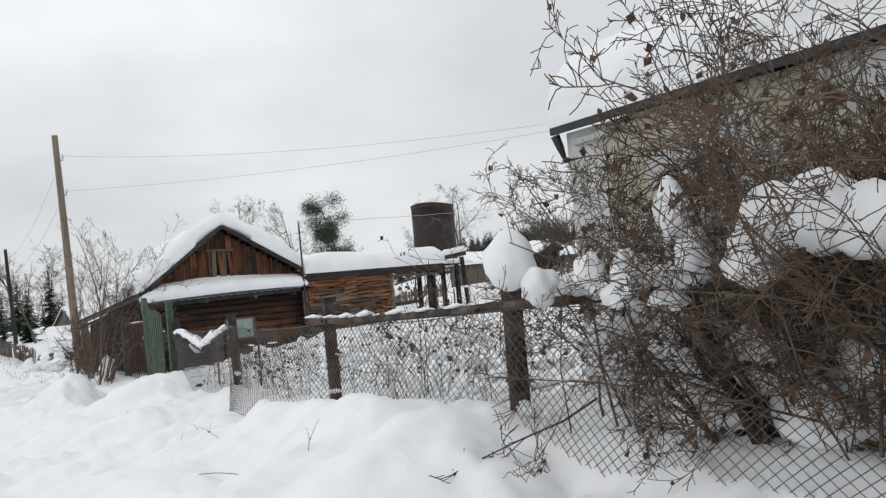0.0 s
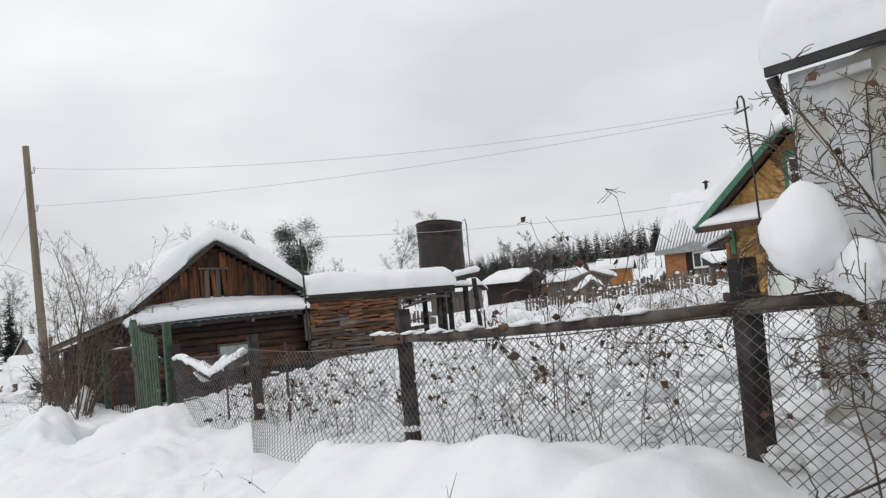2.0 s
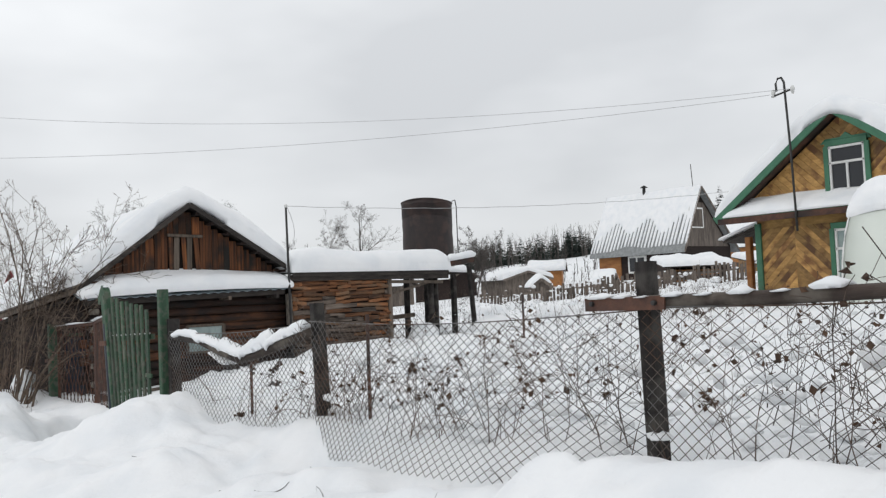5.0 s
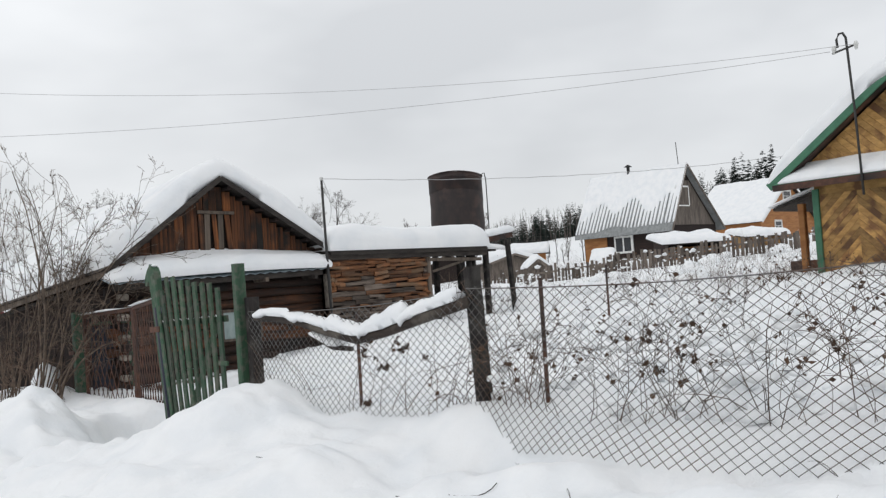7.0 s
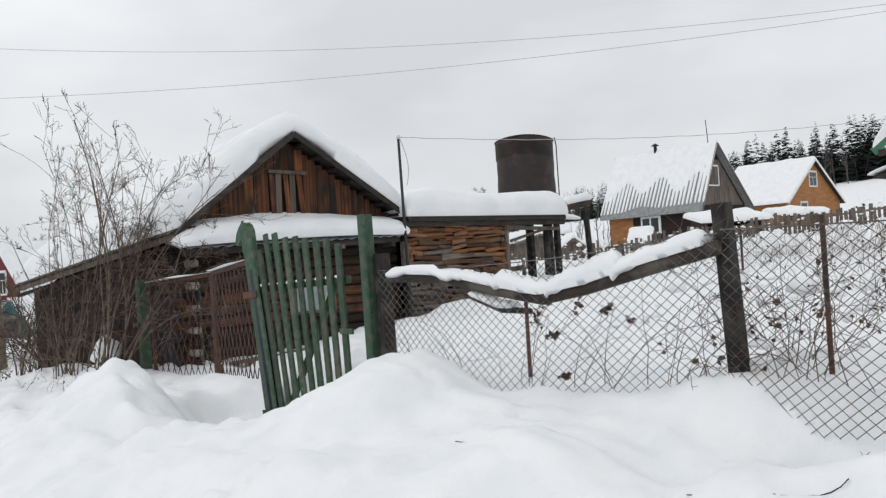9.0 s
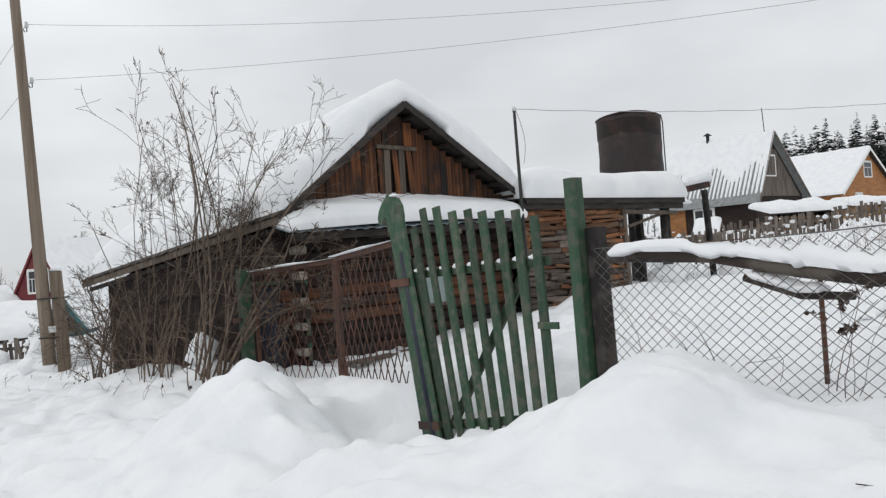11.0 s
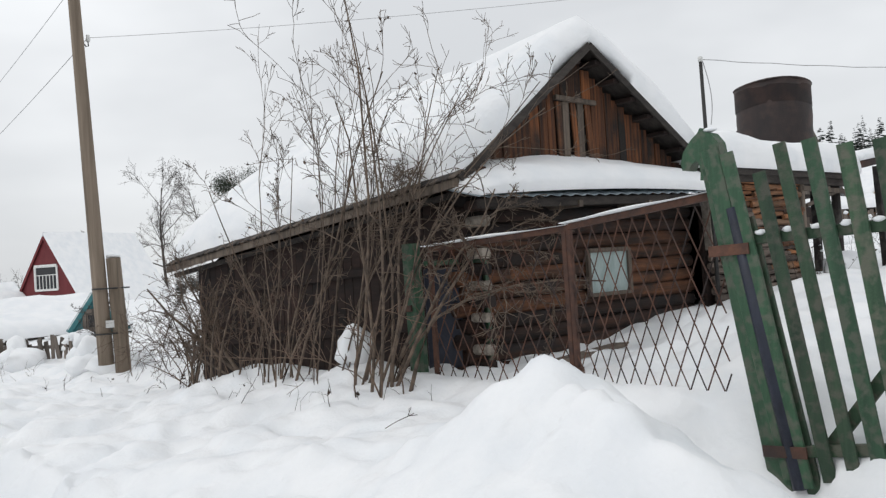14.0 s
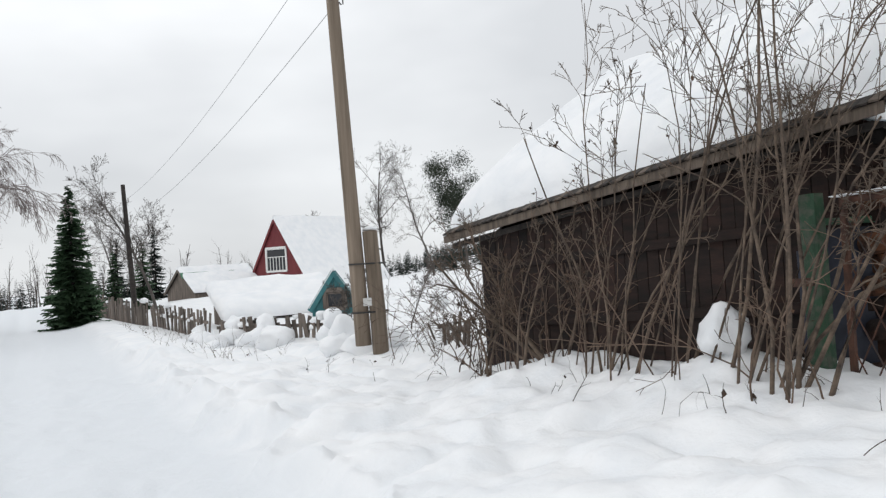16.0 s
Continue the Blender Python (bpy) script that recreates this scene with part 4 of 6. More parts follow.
def steel_post(x, y, h, label="thin rusty steel fence stake"):
    put("fence_stake", Geo().tube([(0, 0, -0.3), (0.01, 0.0, h)], 0.016, 7), RUST, None, pose(x, y, at_land(x, y)), smooth=True, label=label, category="stake")


for x, y, h in ((3.6, 13.9, 0.85), (8.8, 15.0, 0.8), (3.55, 11.5, 0.9)):
    steel_post(x, y, h)


def rail(name, pts, w, h, snow, label):
    t = thing(name, pose(*pts[0]), label, "rail")
    o = Vector(pts[0])
    loc = [Vector(p) - o for p in pts]
    put("pole", Geo().tube(loc, [w * (1 + 0.10 * math.sin(i * 2.1)) for i in range(len(loc))], 9), RAIL_WOOD, t, smooth=True)
    rng = np.random.default_rng(int(abs(pts[0][1]) * 10))

    def along(u):
        k = min(int(u * (len(loc) - 1)), len(loc) - 2)
        return loc[k].lerp(loc[k + 1], u * (len(loc) - 1) - k)
    for a, b, th in snow:
        L = (along(b) - along(a)).length
        f = lambda u, v: along(a + (b - a) * u) + Vector(((v - 0.5) * 0.11, 0, w * 0.7))
        lumps = lambda u, v: th * (0.38 * max(0.0, float(lattice(u * L * 5.5, 3.0, 5))) + 0.3 * max(0.0, float(lattice(u * L * 12.0, v * 2, 9))))
        put("snow_strip", snow_patch(f, L, 0.11, th * 1.15, 0.054, max(6, int(L * 22)), 3, int(a * 90) + 3, 0.08, swell=0.03, soften=lumps), SNOW, t, smooth=True)
    return t


rail("fence_rail", [(3.26, 8.62, 1.20), (3.26, 7.6, 1.21), (3.26, 6.4, 1.25), (3.27, 5.3, 1.30), (3.28, 4.2, 1.36), (3.3, 2.8, 1.42), (3.3, 0.6, 1.50)], 0.036, 0.1, [(0.0, 0.018, 0.035), (0.030, 0.040, 0.03), (0.055, 0.063, 0.02), (0.085, 0.097, 0.03), (0.118, 0.126, 0.02), (0.150, 0.164, 0.04), (0.185, 0.192, 0.02), (0.213, 0.230, 0.045), (0.262, 0.270, 0.02), (0.300, 0.318, 0.04), (0.345, 0.352, 0.02), (0.38, 0.395, 0.03), (0.45, 0.47, 0.04), (0.62, 0.8, 0.1)], "dark log rail with scraps of snow")
bk = thing("rail_bracket", pose(3.30, 8.30, 1.20), "rusty steel strap tying the rail to its post", "bracket")
put("strap", Geo().beam((-0.085, -0.20, 0.0), (-0.085, 0.36, -0.005), 0.012, 0.075), RUST, bk)
for yy in (-0.14, 0.30):
    put("bolt", Geo().tube([(-0.09, yy, 0.0), (-0.112, yy, 0.0), (-0.114, yy, 0.0)], [0.014, 0.014, 0.004], 7), BLACK_METAL, bk)
rail("fence_rail", [(3.27, 11.98, 1.0), (3.25, 12.5, 0.89), (3.25, 13.0, 0.77), (3.25, 13.4, 0.71), (3.25, 13.85, 0.78), (3.25, 14.4, 0.88), (3.27, 15.2, 0.92)], 0.045, 0.1, [(0.03, 0.24, 0.10), (0.23, 0.46, 0.13), (0.46, 0.66, 0.12), (0.65, 0.99, 0.085)], "bent crooked rail carrying a thick strip of snow")
rail("fence_rail", [(3.29, 14.2, 0.74), (3.29, 13.85, 0.63), (3.29, 13.55, 0.62)], 0.024, 0.1, [(0.1, 0.7, 0.05)], "short broken branch under the rail")


def chain_link(y0, y1, top, bottom, bulge, label, cell=0.090, seed=0):
    """Woven diamond mesh between two posts; it bellies out towards the road at its foot."""
    rng = np.random.default_rng(seed)
    L = abs(y1 - y0)
    H = 1.45
    lines = []
    n = int((L + H) / cell) + 1
    for s in (1, -1):
        for k in range(n):
            a0 = k * cell - (H if s > 0 else 0)
            t0 = max(0.0, -a0) if s > 0 else max(0.0, a0 - L)
            t1 = min(H, L - a0) if s > 0 else min(H, a0)
            if t1 - t0 < 0.03:
                continue
            t = np.linspace(t0, t1, 12)
            a = a0 + t if s > 0 else a0 - t
            lines.append(np.stack([a, t / H, np.full(12, 0.004 * s)], 1))
    A = np.array(lines)
    u, v = A[..., 0] / L, A[..., 1]
    y = y0 + (y1 - y0) * u
    zt = top[0] + (top[1] - top[0]) * u - 0.05 * np.sin(np.pi * u) + 0.02 * lattice(u * 5, v * 2, seed)
    zb = bottom[0] + (bottom[1] - bottom[0]) * u + 0.03 * lattice(u * 6, v * 0, seed + 1)
    x = 3.23 - bulge * np.sin(np.pi * np.clip(u, 0, 1)) ** 0.7 * (1 - v) ** 1.6 + 0.03 * lattice(u * 4 + 3, v * 3, seed + 2) + A[..., 2]
    P = np.stack([x, y, zb + (zt - zb) * v], -1)
    v_, f_ = tubes(P, np.full(P.shape[:2], 0.0027), 3)
    o = np.array([3.2, (y0 + y1) / 2, (bottom[0] + bottom[1]) / 2])
    t = thing("chain_link_panel", pose(*o), label, "fence mesh", "garden fence mesh")
    put("weave", raw_mesh("weave", v_ - o, f_), WIRE, t)
    for k, (za, zb_, r) in enumerate(((top[0], top[1], 0.004),)):
        put("tension_wire", Geo().tube([(3.235 - o[0], y0 + (y1 - y0) * q - o[1], za + (zb_ - za) * q - 0.05 * math.sin(math.pi * q) - o[2]) for q in np.linspace(0, 1, 9)], r, 4), WIRE, t)
    return t


chain_link(15.3, 11.97, (0.98, 1.08), (-0.22, -0.06), 0.10, "sagging grey chain-link mesh", seed=1)
chain_link(11.95, 8.3, (1.10, 1.16), (-0.02, 0.18), 0.32, "chain-link mesh bellied out at its foot", seed=2)
chain_link(8.28, 4.92, (1.18, 1.30), (0.05, 0.22), 0.22, "chain-link mesh hung with dry vines", seed=3)
chain_link(4.9, 1.2, (1.32, 1.45), (0.22, 0.42), 0.20, "chain-link mesh pressed by a bare bush", seed=4)


def picket_gate():
    z0 = -0.30
    g = thing("picket_gate", pose(3.16, 17.30, z0), "leaning green picket gate with worn paint", "gate")
    # the leaf leans along the fence, most at its hinge side
    rng = np.random.default_rng(21)
    lean_at = lambda t: 0.20 * (1 - t) + 0.04 * t
    place = lambda t, z: -0.08 - 1.58 * t + lean_at(t) * z
    n = 10
    for k in range(n):
        t = (k + 0.6) / n
        top = 1.70 - 0.14 * t + 0.05 * math.sin(math.pi * t) + rng.uniform(-0.03, 0.03)
        bot = -0.36 + 0.34 * t + rng.uniform(-0.03, 0.03)
        if k == 1:
            top -= 0.14
        w = 0.083 + rng.uniform(-0.008, 0.008)
        lean = rng.uniform(-0.015, 0.015)
        b = Geo().beam((-0.03, place(t, bot), bot), (-0.03, place(t, top) + lean, top), w, 0.024, up=(1, 0, 0))
        put("picket", b, GREEN_WORN if k % 3 else GREEN, g)
    put("stile", Geo().beam((0.0, place(0, -0.3), -0.3), (0.0, place(0, 1.76), 1.76), 0.12, 0.04, up=(1, 0, 0)), GREEN, g)
    put("short_board", Geo().beam((0.02, place(0.07, -0.4), -0.4), (0.02, place(0.07, 1.30), 1.30), 0.09, 0.03, up=(1, 0, 0)), GREEN_WORN, g)
    for zz, dz in ((1.16, 0.06), (-0.14, 0.22)):
        put("rail", Geo().beam((0.02, place(0, zz), zz), (0.02, place(1, zz + dz), zz + dz), 0.045, 0.07), GREEN_WORN, g)
    put("brace", Geo().beam((0.045, place(0.16, -0.1), -0.1), (0.045, place(0.86, 1.2), 1.2), 0.03, 0.08), GREEN_WORN, g)
    for k in range(n - 1):
        t = (k + 1.1) / n
        put("snow_cap", lump((0.01, place(t, 1.2), 1.20 + 0.006 * k), (0.03, 0.04, 0.022), k, 2), SNOW, g)
    put("strap_hinge", Geo().beam((-0.05, 0.30, 1.10), (-0.05, 0.02, 1.11), 0.012, 0.07), RUST, g)
    put("strap_hinge", Geo().beam((-0.05, 0.02, -0.14), (-0.05, -0.26, -0.12), 0.012, 0.07), RUST, g)
    put("latch", Geo().beam((-0.05, -1.52, 0.75), (-0.05, -1.72, 0.75), 0.02, 0.05), GREEN_WORN, g)
    return g


picket_gate()


def horse_post():
    z0 = -0.45
    p = thing("gate_post", pose(3.2, 17.30, z0), "green gate post carved as a horse head", "post")
    put("shaft", Geo().beam((0, -0.09, -0.4), (0, 0.27, 1.80), 0.15, 0.10, up=(1, 0, 0), chamfer=0.1), GREEN, p)
    # profile of the head: y forward (away from the gate), z up
    prof = [(-0.07, 1.72), (-0.075, 1.86), (-0.06, 1.95), (-0.01, 2.015), (0.05, 2.035), (0.065, 2.06), (0.085, 2.03), (0.14, 1.99), (0.20, 1.92), (0.225, 1.85), (0.215, 1.80), (0.17, 1.79), (0.145, 1.83), (0.105, 1.855), (0.085, 1.83), (0.08, 1.77), (0.085, 1.72)]
    put("horse_head", Geo().slab([(-0.045, y + 0.27, z) for y, z in prof], (0.09, 0, 0)), GREEN, p)
    put("tarred_pipe", Geo().tube([(-0.05, -0.19, -0.2), (-0.05, -0.0, 0.8), (-0.05, 0.13, 1.52)], [0.05, 0.048, 0.045], 10), HOSE, p, smooth=True)
    put("snow_cap", lump((0, 0.29, 2.04), (0.04, 0.05, 0.02), 4, 2), SNOW, p)


horse_post()


def drive_gate():
    z0 = -0.35
    g = thing("drive_gate", pose(3.35, 20.85, z0), "sagging rusty steel drive gate with diamond bars and snowy top", "gate")
    a, m, b = Vector((0.02, -0.06, 0)), Vector((0.16, -1.70, 0)), Vector((-0.13, -3.28, 0))
    for p, q, za, zb, lo in ((a, m, 1.33, 1.41, 0.12), (m, b, 1.42, 1.52, 0.22)):
        leaf = put("leaf_frame", Geo().beam((p.x, p.y, za), (q.x, q.y, zb), 0.04, 0.05).beam((p.x, p.y - 0.02, 0.0), (p.x, p.y - 0.02, za), 0.04, 0.045, up=(0, 1, 0)).beam((q.x, q.y + 0.03 - (0.30 if zb > 1.5 else 0.0), -0.1), (q.x, q.y + 0.03, zb), 0.04, 0.05, up=(0, 1, 0)), RUST, g)
        L = (q - p).length
        H = 1.25
        cell = 0.155
        rng = np.random.default_rng(5)
        for s in (1, -1):
            k = -int(H / 2 / cell)
            while k * cell < L + H / 2:
                a0 = k * cell
                t0 = max(0.0, -a0 * 2) if s > 0 else max(0.0, (a0 - L) * 2)
                t1 = min(H, (L - a0) * 2) if s > 0 else min(H, a0 * 2)
                if t1 - t0 > 0.06:
                    pa, pb = (a0 + s * t0 / 2) / L, (a0 + s * t1 / 2) / L
                    q0, q1 = p.lerp(q, pa), p.lerp(q, pb)
                    zz = lambda t, f: za + (zb - za) * f - 0.03 - (H - t)
                    put("bar", Geo().tube([(q0.x + 0.006 * s, q0.y, zz(t0, pa)), (q1.x + 0.006 * s, q1.y, zz(t1, pb))], 0.0065, 4), RUST, leaf)
                k += 1
        f = lambda u, v: Vector((p.x, p.y, za)).lerp(Vector((q.x, q.y, zb)), u) + Vector(((v - 0.5) * 0.045, 0, 0.026))
        put("snow_strip", snow_patch(f, L, 0.045, 0.022, 0.02, 18, 1, 6, 0.3), SNOW, leaf, smooth=True)
    put("meeting_post", Geo().beam((0.18, -1.72, -0.3), (0.16, -1.72, 0.28), 0.09, 0.07, up=(0, 1, 0)), RUST, g)
    return g


drive_gate()
gp = thing("gate_post", pose(3.33, 20.98, -0.65), "green painted wooden gate post with rusty hinge", "post")
put("shaft", Geo().beam((0, 0, 0), (0.0, 0.03, 1.70), 0.15, 0.13, up=(1, 0, 0)), GREEN, gp)
put("back_board", Geo().beam((0.05, 0.12, 0), (0.05, 0.15, 1.3), 0.12, 0.03, up=(1, 0, 0)), HOSE, gp)
put("hinge", Geo().beam((-0.075, -0.02, 1.08), (-0.075, 0.2, 1.07), 0.02, 0.06), RUST, gp)


def mesh_panel():
    m = thing("mesh_panel", pose(3.55, 21.1, -0.4), "dark green mesh panel closing the gap beside the house", "fence")
    put("frame", Geo().beam((0, 0, 1.25), (0.5, -0.35, 1.25), 0.05, 0.05).beam((0.5, -0.35, 0), (0.5, -0.35, 1.25), 0.05, 0.05, up=(0, 1, 0)), GREEN, m)
    put("sheet", Geo().slab([(0.02, 0.03, 0.0), (0.5, -0.32, 0.0), (0.5, -0.32, 1.2), (0.02, 0.03, 1.2)], (0.01, 0.02, 0)), HOSE, m)


mesh_panel()


# ---- grey building beside the thicket ----
def grey_building():
    b = thing("grey_building", pose(4.08, 5.06, 0.2), "grey limewashed outbuilding with dark eave and deep roof snow", "building")
    put("road_wall", Geo().slab([(0, -9, -0.4), (0, 0, -0.4), (0, 0, 2.36), (0, -9, 2.36)], (0.22, 0, 0)), WALL_GREY, b)
    put("garden_wall", Geo().slab([(0.22, 0, -0.4), (5, 0, -0.4), (5, 0, 2.36), (2.6, 0, 3.3), (0.22, 0, 2.36)], (0, -0.22, 0)), WALL_GREY, b)
    put("far_wall", Geo().slab([(4.8, -9, -0.4), (4.8, -0.22, -0.4), (4.8, -0.22, 2.36), (4.8, -9, 2.36)], (0.2, 0, 0)), WALL_GREY, b)
    put("rear_wall", Geo().slab([(0.22, -9, -0.4), (4.8, -9, -0.4), (4.8, -9, 2.36), (2.6, -9, 3.3), (0.22, -9, 2.36)], (0, 0.22, 0)), WALL_GREY, b)
    put("roof_deck", Geo().slab([(-0.07, 0.07, 2.36), (2.5, 0.07, 3.36), (2.5, -9.2, 3.36), (-0.07, -9.2, 2.36)], (0, 0, 0.05)), BLACK_METAL, b)
    put("roof_deck", Geo().slab([(2.5, 0.14, 3.36), (5.2, 0.14, 2.36), (5.2, -9.2, 2.36), (2.5, -9.2, 3.36)], (0, 0, 0.05)), BLACK_METAL, b)
    put("eave_board", Geo().beam((-0.08, 0.08, 2.385), (-0.08, -9.1, 2.385), 0.03, 0.055), BLACK_METAL, b)
    put("gutter_end", Geo().tube([(-0.07, 0.05, 2.35), (-0.03, 0.05, 2.26), (0.0, 0.03, 2.14)], [0.035, 0.03, 0.012], 8), BLACK_METAL, b, smooth=True)
    put("lintel", Geo().beam((-0.02, -0.12, 2.27), (-0.02, -0.5, 2.28), 0.05, 0.05), WALL_GREY, b)
    put("wall_seam", Geo().beam((-0.008, -0.42, 1.7), (-0.008, -0.44, 2.2), 0.005, 0.006, up=(0, 1, 0)), BLACK_METAL, b)
    put("roof_snow", snow_patch(quad((-0.10, 0.09, 2.41), (2.5, 0.09, 3.42), (2.5, -9.2, 3.42), (-0.10, -9.2, 2.41)), 2.8, 9.4, 0.52, 0.22, 8, 26, 3, 0.05, (1, 0, 1, 1)), SNOW, b, smooth=True)


grey_building()


# ---- yellow house with chevron boarding ----
def clip(poly, keep):
    """Cuts a convex polygon by half planes (a, b, c): a x + b y <= c."""
    for a, b, c in keep:
        out = []
        for i, p in enumerate(poly):
            q = poly[(i + 1) % len(poly)]
            dp, dq = a * p[0] + b * p[1] - c, a * q[0] + b * q[1] - c
            if dp <= 0:
                out.append(p)
            if dp * dq < 0:
                t = dp / (dp - dq)
                out.append((p[0] + (q[0] - p[0]) * t, p[1] + (q[1] - p[1]) * t))
        poly = out
        if len(poly) < 3:
            return []
    return poly


def diagonal_boards(h, keep, x0, x1, z0, z1, slope, w, y, rng, mat):
    """Boards at 45 degrees over the region that keep leaves."""
    k = -1
    s = 1 if slope > 0 else -1
    c = z0 - (x1 - x0) * 1.2
    while c < z1 + (x1 - x0) * 1.2:
        strip = [(x0 - 0.1, c), (x1 + 0.1, c + (x1 - x0 + 0.2)), (x1 + 0.1, c + (x1 - x0 + 0.2) + w * 1.36), (x0 - 0.1, c + w * 1.36)]
        if s < 0:
            strip = [(x0 + x1 - p[0], p[1]) for p in strip]
        poly = clip(strip, keep)
        if len(poly) >= 3:
            put("board", Geo().slab([(p[0], y - rng.uniform(0, 0.008), p[1]) for p in poly], (0, 0.03, 0)), mat, h)
        c += w * 1.414


def window_unit(h, x0, x1, z0, z1, y, cols, transom, frame_mat, surround, glass):
    w = put("window", Geo().beam((x0 - 0.05, y, z0 - 0.03), (x1 + 0.05, y, z0 - 0.03), 0.07, 0.09).beam((x0 - 0.06, y, z1 + 0.06), (x1 + 0.06, y, z1 + 0.06), 0.06, 0.12).beam((x0 - 0.05, y, z0), (x0 - 0.05, y, z1), 0.10, 0.06, up=(0, 1, 0)).beam((x1 + 0.05, y, z0), (x1 + 0.05, y, z1), 0.10, 0.06, up=(0, 1, 0)), surround, h)
    g = Geo().beam((x0, y + 0.01, z0 + 0.03), (x1, y + 0.01, z0 + 0.03), 0.05, 0.05).beam((x0, y + 0.01, z1 - 0.03), (x1, y + 0.01, z1 - 0.03), 0.05, 0.05)
    for k in range(cols + 1):
        x = x0 + 0.025 + (x1 - x0 - 0.05) * k / cols
        g.beam((x, y + 0.01, z0), (x, y + 0.01, z1 if k in (0, cols) or not transom else z0 + (z1 - z0) * 0.62), 0.045, 0.05, up=(0, 1, 0))
    if transom:
        g.beam((x0, y + 0.01, z0 + (z1 - z0) * 0.63), (x1, y + 0.01, z0 + (z1 - z0) * 0.63), 0.05, 0.05)
    put("window_frame", g, frame_mat, w)
    put("pane", Geo().beam((x0, y + 0.03, (z0 + z1) / 2), (x1, y + 0.03, (z0 + z1) / 2), 0.01, z1 - z0), glass, w)
    return w


def yellow_house():
    z0 = 0.55
    h = thing("yellow_house", pose(16.28, 15.38, z0, 0, 0, -90), "small yellow boarded house with green trim and snowy roof", "house")
    rng = np.random.default_rng(4)
    ax, az, ez, wd = 1.95, 4.66 - z0, 2.66 - z0, 3.9
    sl = (az - ez) / 2.7
    put("front_wall", Geo().slab([(0, 0.06, -0.6), (wd, 0.06, -0.6), (wd, 0.06, 2.55), (ax, 0.06, az - 0.2), (0, 0.06, 2.55)], (0, 0.12, 0)), YELLOW, h)
    for a, b in ((0.0, 0.06), (wd - 0.06, wd)):
        put("side_wall", Geo().slab([(a, 0.18, -0.6), (b, 0.18, -0.6), (b, 0.18, 2.5), (a, 0.18, 2.5)], (0, 5.8, 0)), YELLOW, h)
    put("rear_wall", Geo().slab([(0, 6, -0.6), (wd, 6, -0.6), (wd, 6, 2.5), (ax, 6, az - 0.25), (0, 6, 2.5)], (0, 0.1, 0)), YELLOW, h)
    for x0, x1 in ((0.10, 1.62), (2.42, 3.8)):
        xm = (x0 + x1) / 2
        for a, b, s in ((x0, xm, 1), (xm, x1, -1)):
            diagonal_boards(h, [(1, 0, b), (-1, 0, -a), (0, 1, 1.84), (0, -1, 0.3)], a, b, -0.3, 1.84, s, 0.115, 0.045, rng, YELLOW)
    top = [(-sl, 1, az - 0.12 - sl * ax), (sl, 1, az - 0.12 + sl * ax), (0, -1, -2.30)]
    diagonal_boards(h, top + [(1, 0, ax)], 0, ax, 2.3, az, -1, 0.125, 0.045, rng, YELLOW)
    diagonal_boards(h, top + [(-1, 0, -ax)], ax, wd, 2.3, az, 1, 0.125, 0.045, rng, YELLOW)
    for x in (0.04, wd - 0.04):
        put("corner_board", Geo().beam((x, 0.02, -0.6), (x, 0.02, 1.95), 0.13, 0.07, up=(0, 1, 0)), GREEN_TRIM, h)
    # pent roof across the front
    put("pent_roof", Geo().slab([(-0.62, -0.42, 2.08), (wd + 0.62, -0.42, 2.08), (wd + 0.3, 0.05, 2.36), (-0.3, 0.05, 2.36)], (0, 0, 0.04)), GREEN_TRIM, h)
    put("pent_fascia", Geo().beam((-0.64, -0.43, 2.04), (wd + 0.64, -0.43, 2.04), 0.03, 0.13), RUST, h)
    put("pent_snow", snow_patch(quad((-0.5, -0.44, 2.12), (wd + 0.5, -0.44, 2.12), (wd + 0.3, 0.04, 2.40), (-0.2, 0.04, 2.40)), 4.8, 0.5, 0.13, 0.12, 20, 3, 2, 0.08, (0.5, 0.5, 1, 0)), SNOW, h, smooth=True)
    # roof
    vy, by = -0.30, 6.3
    put("roof_deck", Geo().slab([(-0.75, vy, ez), (ax, vy, az), (ax, by, az), (-0.75, by, ez)], (0, 0, 0.05)), RAFTER, h)
    put("roof_deck", Geo().slab([(ax, vy, az), (4.65, vy, ez), (4.65, by, ez), (ax, by, az)], (0, 0, 0.05)), RAFTER, h)
    for q in ((-0.78, ez - 0.03), (4.68, ez - 0.03)):
        put("verge_board", Geo().beam((q[0], vy - 0.02, q[1]), (ax, vy - 0.02 - 0.004 * (q[0] > 0), az - 0.01), 0.035, 0.17), GREEN_TRIM, h)
        put("soffit", Geo().beam((q[0] + 0.1 * (1 if q[0] < 0 else -1), vy + 0.12, q[1] - 0.03), (ax, vy + 0.12 - 0.003 * (q[0] > 0), az - 0.10), 0.2, 0.03), RUST, h)

    def roof_at(u, v):
        x = -0.78 + 5.46 * u
        z = az - abs(x - ax) * sl
        return (x, vy - 0.04 + (by - vy) * v, z + 0.06)
    crest = lambda u, v: 0.2 * max(0.0, 1 - abs(5.46 * u - 0.78 - ax) / 0.7) ** 2
    put("roof_snow", snow_patch(roof_at, 6.6, 6.6, 0.42, 0.28, 27, 12, 7, 0.04, (0.5, 1.2, 1.3, 1), soften=crest), SNOW, h, smooth=True)
    window_unit(h, 1.72, 2.44, 2.99 - z0, 3.92 - z0, -0.03, 2, True, WHITE_PAINT, GREEN_TRIM, GLASS_DARK)
